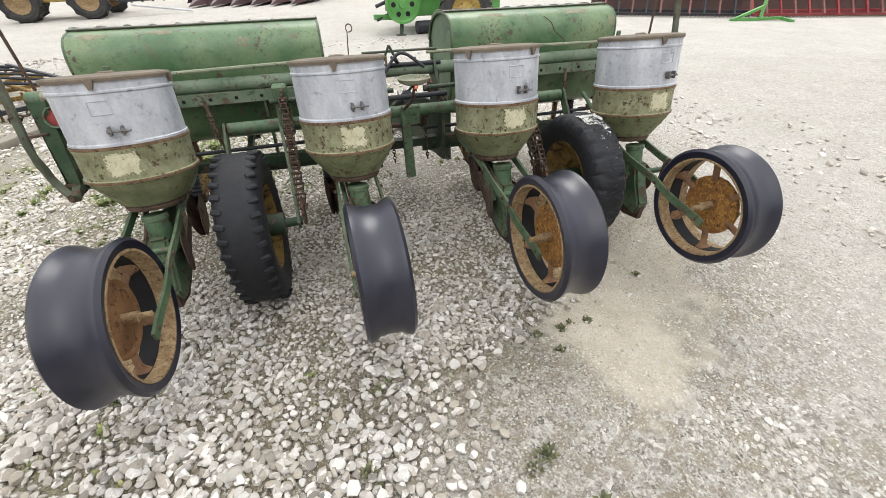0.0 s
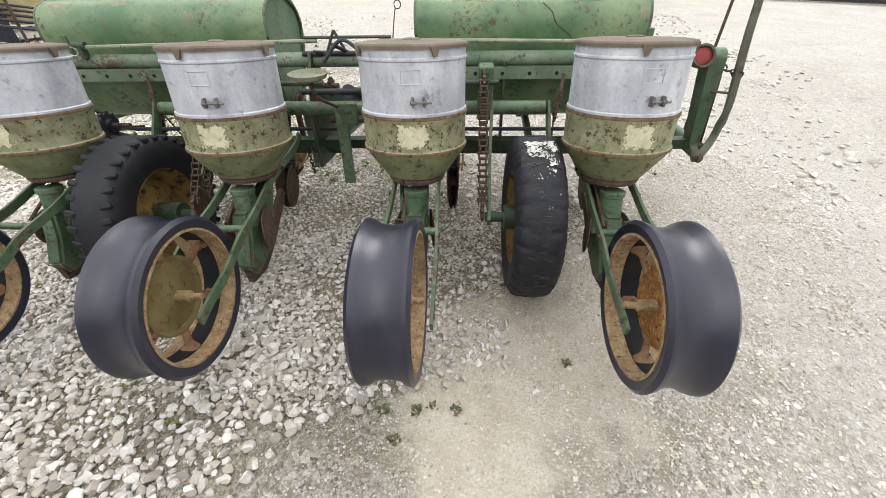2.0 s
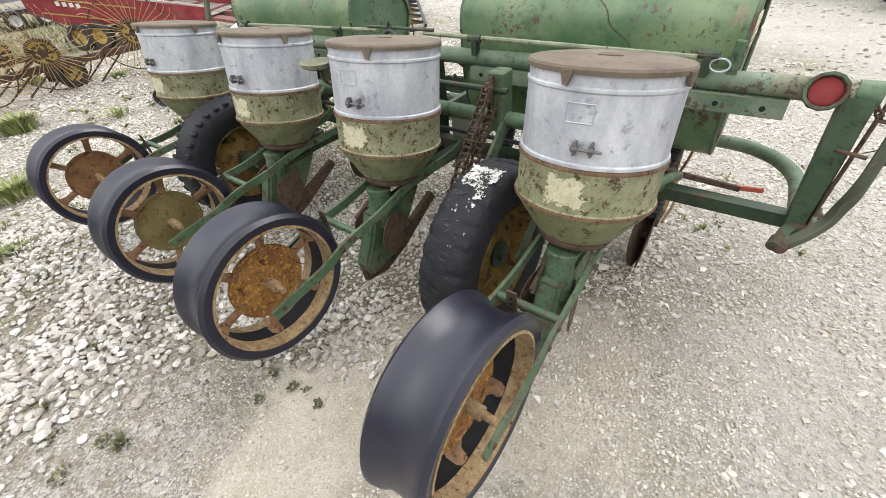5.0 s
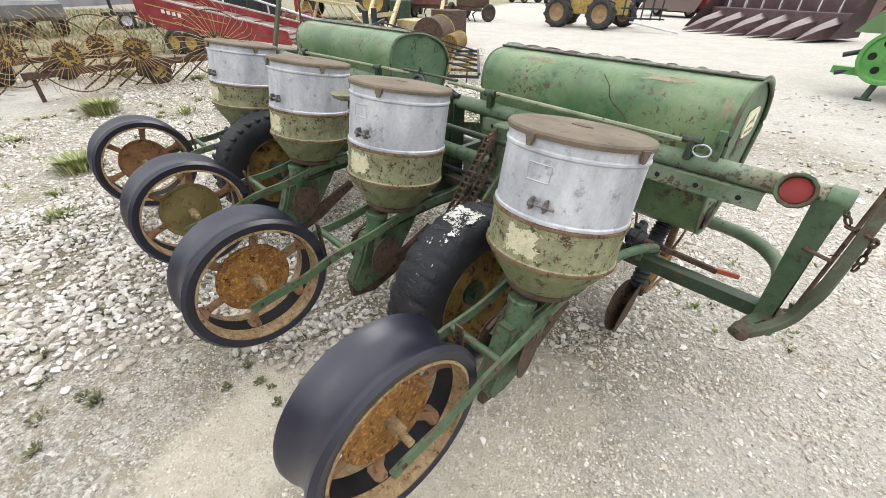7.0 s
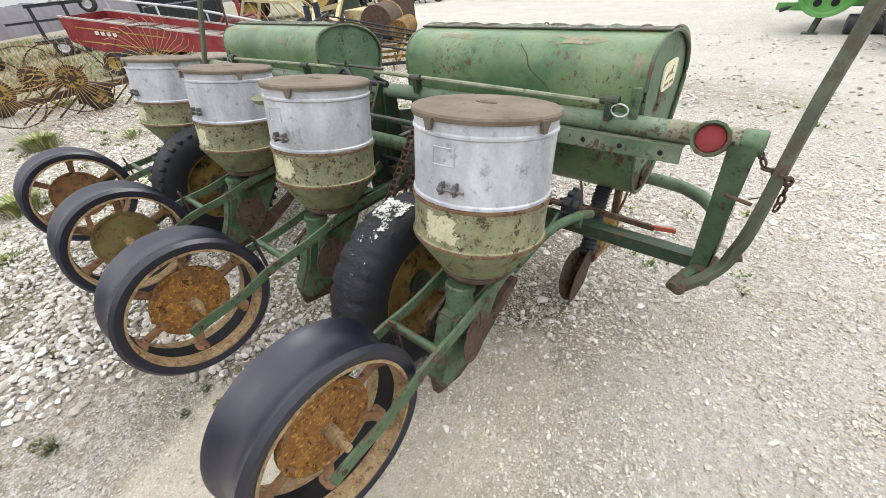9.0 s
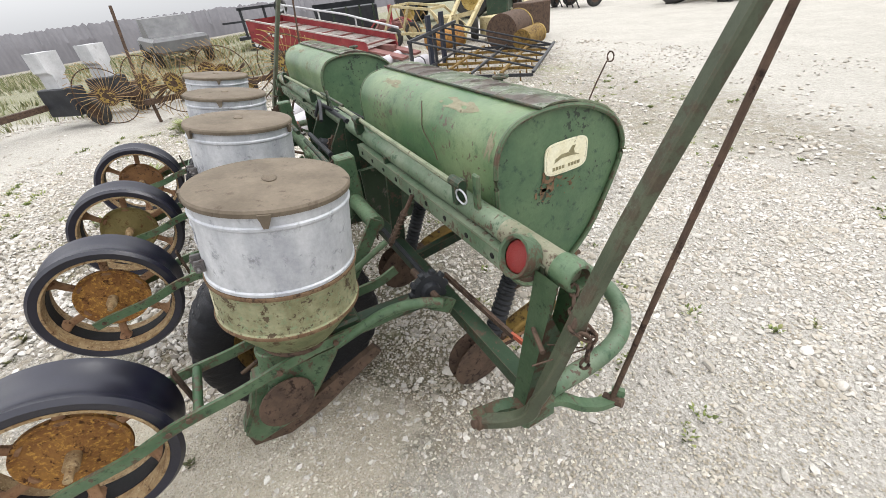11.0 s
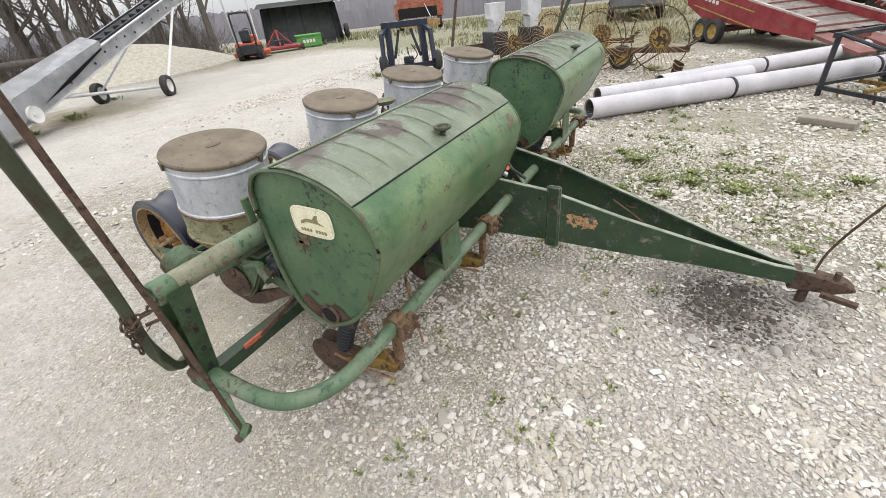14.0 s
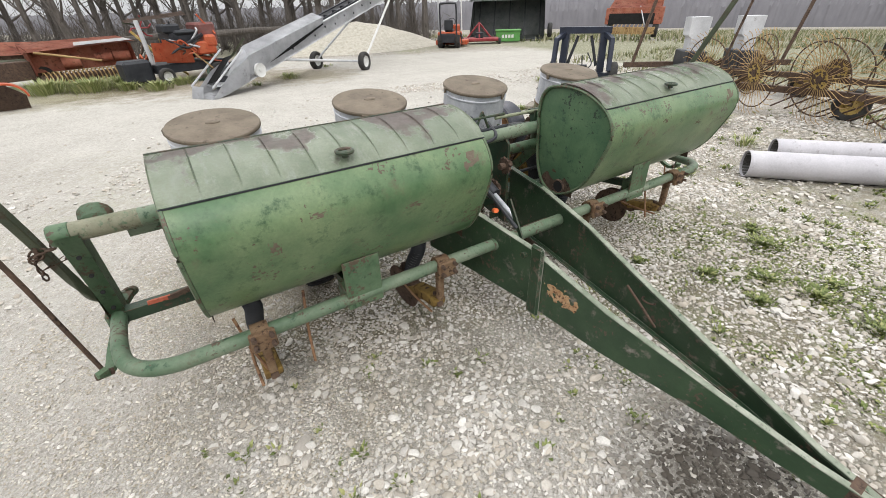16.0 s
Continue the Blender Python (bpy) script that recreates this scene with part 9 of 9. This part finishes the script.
# ---- trees and distance ----
def bare_tree(seed, tall, lean):
    rng = random.Random(seed)
    t = thing("bare_tree", (0, 0, 0), "leafless grey-brown tree at the edge of the yard", "tree", "bare trees")
    bm = B()
    top = Vector((lean, 0, tall))
    pts = curve([(0, 0, -0.3), (lean * 0.15 + rng.uniform(-0.1, 0.1), rng.uniform(-0.1, 0.1), tall * 0.35), (lean * 0.5, rng.uniform(-0.15, 0.15), tall * 0.7), top], 3)
    n = len(pts)
    r0 = 0.035 * tall ** 0.75
    sweep(bm, pts, lambda i: circle(r0 * (1 - 0.85 * i / (n - 1)), 7))
    part("trunk", bm, bark, t)
    limbs = twigs = B()
    for k in range(16):
        f = rng.uniform(0.22, 0.97)
        p = pts[min(n - 1, int(f * n))]
        a = rng.uniform(0, 2 * math.pi)
        length = tall * rng.uniform(0.14, 0.34) * (1.15 - 0.6 * f)
        d = Vector((math.cos(a), math.sin(a), rng.uniform(0.5, 1.4))).normalized()
        q = p + d * length * 0.55 + Vector((0, 0, 0.05))
        e = p + d * length + Vector((rng.uniform(-0.1, 0.1), rng.uniform(-0.1, 0.1), length * 0.25))
        r = r0 * 0.35 * (1.1 - f)
        sweep(limbs, [p, q, e], lambda i: circle((r, r * 0.7, 0.008)[i], 5))
        for _ in range(7):
            s = rng.uniform(0.25, 1.0)
            b = p.lerp(e, s)
            v = Vector((rng.uniform(-1, 1), rng.uniform(-1, 1), rng.uniform(0.1, 1.2))).normalized() * length * rng.uniform(0.2, 0.55)
            m = b + v * 0.5 + Vector((0, 0, -0.03))
            sweep(twigs, [b, m, b + v], lambda i: circle((0.012, 0.008, 0.004)[i], 3))
            for _ in range(3):
                w = Vector((rng.uniform(-1, 1), rng.uniform(-1, 1), rng.uniform(-0.2, 1))).normalized() * length * 0.22
                c = b + v * rng.uniform(0.3, 1)
                sweep(twigs, [c, c + w], lambda i: circle((0.007, 0.003)[i], 3))
    part("crown", limbs, bark, t)
    return t


rng_ = random.Random(11)
kinds = [bare_tree(k, (5.5, 7.0, 6.2, 4.6)[k], (0.3, -0.5, 0.8, -0.2)[k]) for k in range(4)]
spots = []
for k in range(46):
    az = radians(-74 - 48 * (k + rng_.uniform(-0.4, 0.4)) / 46)
    d = rng_.uniform(18.5, 27)
    spots.append((1.8 + d * math.cos(az), 4.0 + d * math.sin(az)))
for i, (x, y) in enumerate(spots):
    m = pose(x * S, y * S, -0.1, 0, 0, rng_.uniform(0, 360))
    if i < 4:
        kinds[i].matrix_world = m
    else:
        copy_thing(kinds[i % 4], m)

# brush and logs under the trees
bm = B()
for _ in range(1700):
    az = radians(rng_.uniform(-121, -72))
    d = rng_.uniform(19.5, 30)
    x, y = 1.8 + d * math.cos(az), 4.0 + d * math.sin(az)
    h = rng_.uniform(0.3, 1.3) * rng_.choice((1, 1, 1.8))
    b = Vector((x, y, -0.1))
    e = b + Vector((rng_.uniform(-1.1, 1.1), rng_.uniform(-1.1, 1.1), h))
    sweep(bm, [b, b.lerp(e, 0.5) + Vector((rng_.uniform(-0.3, 0.3), rng_.uniform(-0.3, 0.3), 0)), e], lambda i: circle((0.017, 0.012, 0.005)[i], 3))
    for _ in range(3):
        c = b.lerp(e, rng_.uniform(0.3, 0.9))
        sweep(bm, [c, c + Vector((rng_.uniform(-0.5, 0.5), rng_.uniform(-0.5, 0.5), rng_.uniform(0.1, 0.6)))], lambda i: circle((0.012, 0.004)[i], 3))
tagged(part("brush", bm, bark, None), "tangle of bare grey-brown brush under the trees", "brush", kind="stuff")
for x, y, q, l_ in ((-1.6, -14.6, 8, 2.4), (0.6, -15.0, -6, 2.0)):
    lg = thing("log", (x, y, 0), "grey fallen log lying before the trees", "log", "logs", q)
    stick("trunk", lg, [(-l_, 0, 0.75), (0, 0.1, 0.8), (l_, 0, 0.7)], 0.1, bark, 10)
    for sx in (-l_ * 0.8, l_ * 0.8):
        stick("prop", lg, [(sx, 0, 0), (sx, 0, 0.75)], 0.07, bark, 8)

for x, y, r_, h_, c_ in ((4.0, -8.9, 0.7, 0.4, 900), (3.2, -8.6, 0.7, 0.38, 900), (2.6, -9.0, 0.5, 0.35, 600), (1.9, -7.6, 0.4, 0.28, 420), (1.4, -8.1, 0.35, 0.25, 320), (2.5, -8.2, 0.4, 0.25, 420), (-0.9, -7.2, 0.4, 0.18, 260), (-5.0, -2.7, 0.25, 0.14, 110), (0.0, -6.6, 0.25, 0.12, 90), (-2.3, -8.6, 0.3, 0.12, 90), (-3.6, 2.0, 0.2, 0.14, 100), (-6.8, 2.0, 0.4, 0.14, 160), (-7.5, 0.4, 0.4, 0.16, 160)):
    weed(x, y, r_, h_ * 0.8, int(c_ * 0.6), "tall green grass tuft by the machines")

# distant woods: a rough dark band with an uneven top, one sheet
wood_mat, n_, l_ = nodes_of("distant_bare_woods")
c_ = n_.new("ShaderNodeTexCoord").outputs["Object"]
l_.new(mix(n_, l_, noise_of(n_, l_, c_, 0.5, 8, 0.75, (1, 1, 0.35)), (0.10, 0.098, 0.108), (0.215, 0.208, 0.222)), n_["Principled BSDF"].inputs["Base Color"])
n_["Principled BSDF"].inputs["Roughness"].default_value = 1.0
bm = B()
prev = None
for k in range(2161):
    az = radians(100 + 280 * k / 2160)
    d = 112 + 6 * noise.noise((k * 0.018, 0, 0))
    x, y = d * math.cos(az), d * math.sin(az)
    z1 = 1.35 + 0.45 * noise.noise((k * 0.01, 1, 0)) + 0.3 * noise.noise((k * 0.09, 2, 0)) + 0.45 * noise.noise((k * 0.37, 3, 0)) + 0.4 * abs(noise.noise((k * 1.3, 4, 0)))
    row = [bm.verts.new((x, y, -8)), bm.verts.new((x * 1.01, y * 1.01, z1 - 2.5)), bm.verts.new((x * 1.03, y * 1.03, z1))]
    if prev:
        for j in range(2):
            bm.faces.new((prev[j], row[j], row[j + 1], prev[j + 1]))
    prev = row
tagged(part("backdrop_woods", bm, wood_mat, None), "distant band of bare grey woods", "backdrop", kind="structure")

# rough meadow grass beyond the rakes
bm = B()
rng_ = random.Random(77)
for _ in range(2600):
    x, y = rng_.uniform(-19.0, -7.2), rng_.uniform(-4.5, 8.0)
    if -0.98 * x - 0.45 * y > 7.2 and noise.noise((x * 0.5, y * 0.5, 3.0)) > -0.15:
        z = fall(x, y)
        for _k in range(rng_.randint(4, 8)):
            a, r = rng_.uniform(0, 6.28), rng_.uniform(0, 0.16)
            p = Vector((x + r * math.cos(a), y + r * math.sin(a), z - 0.01))
            t = rng_.uniform(0.06, 0.2)
            side = Vector((-math.sin(a), math.cos(a), 0)) * rng_.uniform(0.008, 0.02)
            tip = p + Vector((math.cos(a) * t * 0.5, math.sin(a) * t * 0.5, t))
            bm.faces.new([bm.verts.new(q) for q in (p - side, p + side, tip)])
for _ in range(5200):  # cut stalks of the stubble field
    x, y = rng_.uniform(-44.0, -11.5), rng_.uniform(-22.0, 6.0)
    if 0.82 * x + 0.57 * y > -14.5:
        continue
    z = fall(x, y)
    for _k in range(rng_.randint(2, 4)):
        p = Vector((x + rng_.uniform(-0.3, 0.3), y + rng_.uniform(-0.3, 0.3), z - 0.02))
        side = Vector((rng_.uniform(-1, 1), rng_.uniform(-1, 1), 0)).normalized() * rng_.uniform(0.02, 0.05)
        bm.faces.new([bm.verts.new(q) for q in (p - side, p + side, p + Vector((rng_.uniform(-0.08, 0.08), rng_.uniform(-0.08, 0.08), rng_.uniform(0.1, 0.3))))])
meadow_mat, n_, l_ = nodes_of("dry_meadow_grass")
g_ = n_.new("ShaderNodeNewGeometry")
l_.new(ramp(n_, l_, g_.outputs["Random Per Island"], [(0.0, (0.09, 0.115, 0.04)), (0.45, (0.19, 0.20, 0.09)), (0.8, (0.36, 0.33, 0.22)), (1.0, (0.48, 0.45, 0.36))]), n_["Principled BSDF"].inputs["Base Color"])
n_["Principled BSDF"].inputs["Roughness"].default_value = 0.8
tagged(part("meadow_grass", bm, meadow_mat, None, smooth=False), "rough green and straw-coloured meadow grass", "grass", kind="stuff")


# ---- single stones lying loose on the gravel behind the planter ----
def stone_meshes(count):
    """A few knobbly shapes that the loose stones share."""
    made = []
    for k in range(count):
        rng = random.Random(100 + k)
        bm = B()
        bmesh.ops.create_icosphere(bm, subdivisions=1, radius=1.0)
        stretch = Vector((rng.uniform(0.85, 1.3), rng.uniform(0.75, 1.05), rng.uniform(0.45, 0.7)))
        for v in bm.verts:
            v.co = Vector((v.co.x * stretch.x, v.co.y * stretch.y, v.co.z * stretch.z)) * (1 + rng.gauss(0, 0.13))
        for f in bm.faces:
            f.smooth = True
        me = bpy.data.meshes.new("stone")
        bm.to_mesh(me)
        bm.free()
        me.set_sharp_from_angle(angle=radians(48))
        me.materials.append(loose_stone)
        made.append(me)
    return made


loose_stone, n_, l_ = nodes_of("loose_limestone")
o_ = n_.new("ShaderNodeObjectInfo")
c_ = n_.new("ShaderNodeTexCoord").outputs["Object"]
f_ = noise_of(n_, l_, c_, 3.0, 6, 0.7)
tone_ = ramp(n_, l_, o_.outputs["Random"], [(0.0, (0.24, 0.22, 0.19)), (0.25, (0.43, 0.385, 0.31)), (0.6, (0.55, 0.53, 0.49)), (1.0, (0.74, 0.72, 0.67))])
l_.new(mix(n_, l_, ramp(n_, l_, f_, [(0.3, (0.72,)), (0.65, (1.0,))]), (0.16, 0.14, 0.11), tone_), n_["Principled BSDF"].inputs["Base Color"])
n_["Principled BSDF"].inputs["Roughness"].default_value = 0.85
b_ = n_.new("ShaderNodeBump")
b_.inputs["Strength"].default_value, b_.inputs["Distance"].default_value = 0.4, 0.1
l_.new(f_, b_.inputs["Height"])
l_.new(b_.outputs[0], n_["Principled BSDF"].inputs["Normal"])
rng_ = random.Random(42)
shapes_, laid_ = stone_meshes(14), 0
while laid_ < 300:
    x, y = rng_.uniform(-1.0, 1.0), rng_.uniform(-0.45, 1.0)
    if rng_.random() > behind(np.array([x]), np.array([y]))[0] or rng_.random() < 0.3 * max(0, x):
        continue
    r = rng_.uniform(0.013, 0.027) * rng_.uniform(0.8, 1.1)
    ob = new("stone", shapes_[laid_ % 14])
    ob.parent = ground
    ob.matrix_world = Matrix.Translation((x * S, y * S, (height_at(x, y) + r * 0.5) * S)) @ Matrix.Rotation(rng_.uniform(0, 6.28), 4, "Z") @ Matrix.Rotation(rng_.gauss(0, 0.2), 4, "X") @ Matrix.Scale(r * S, 4)
    laid_ += 1
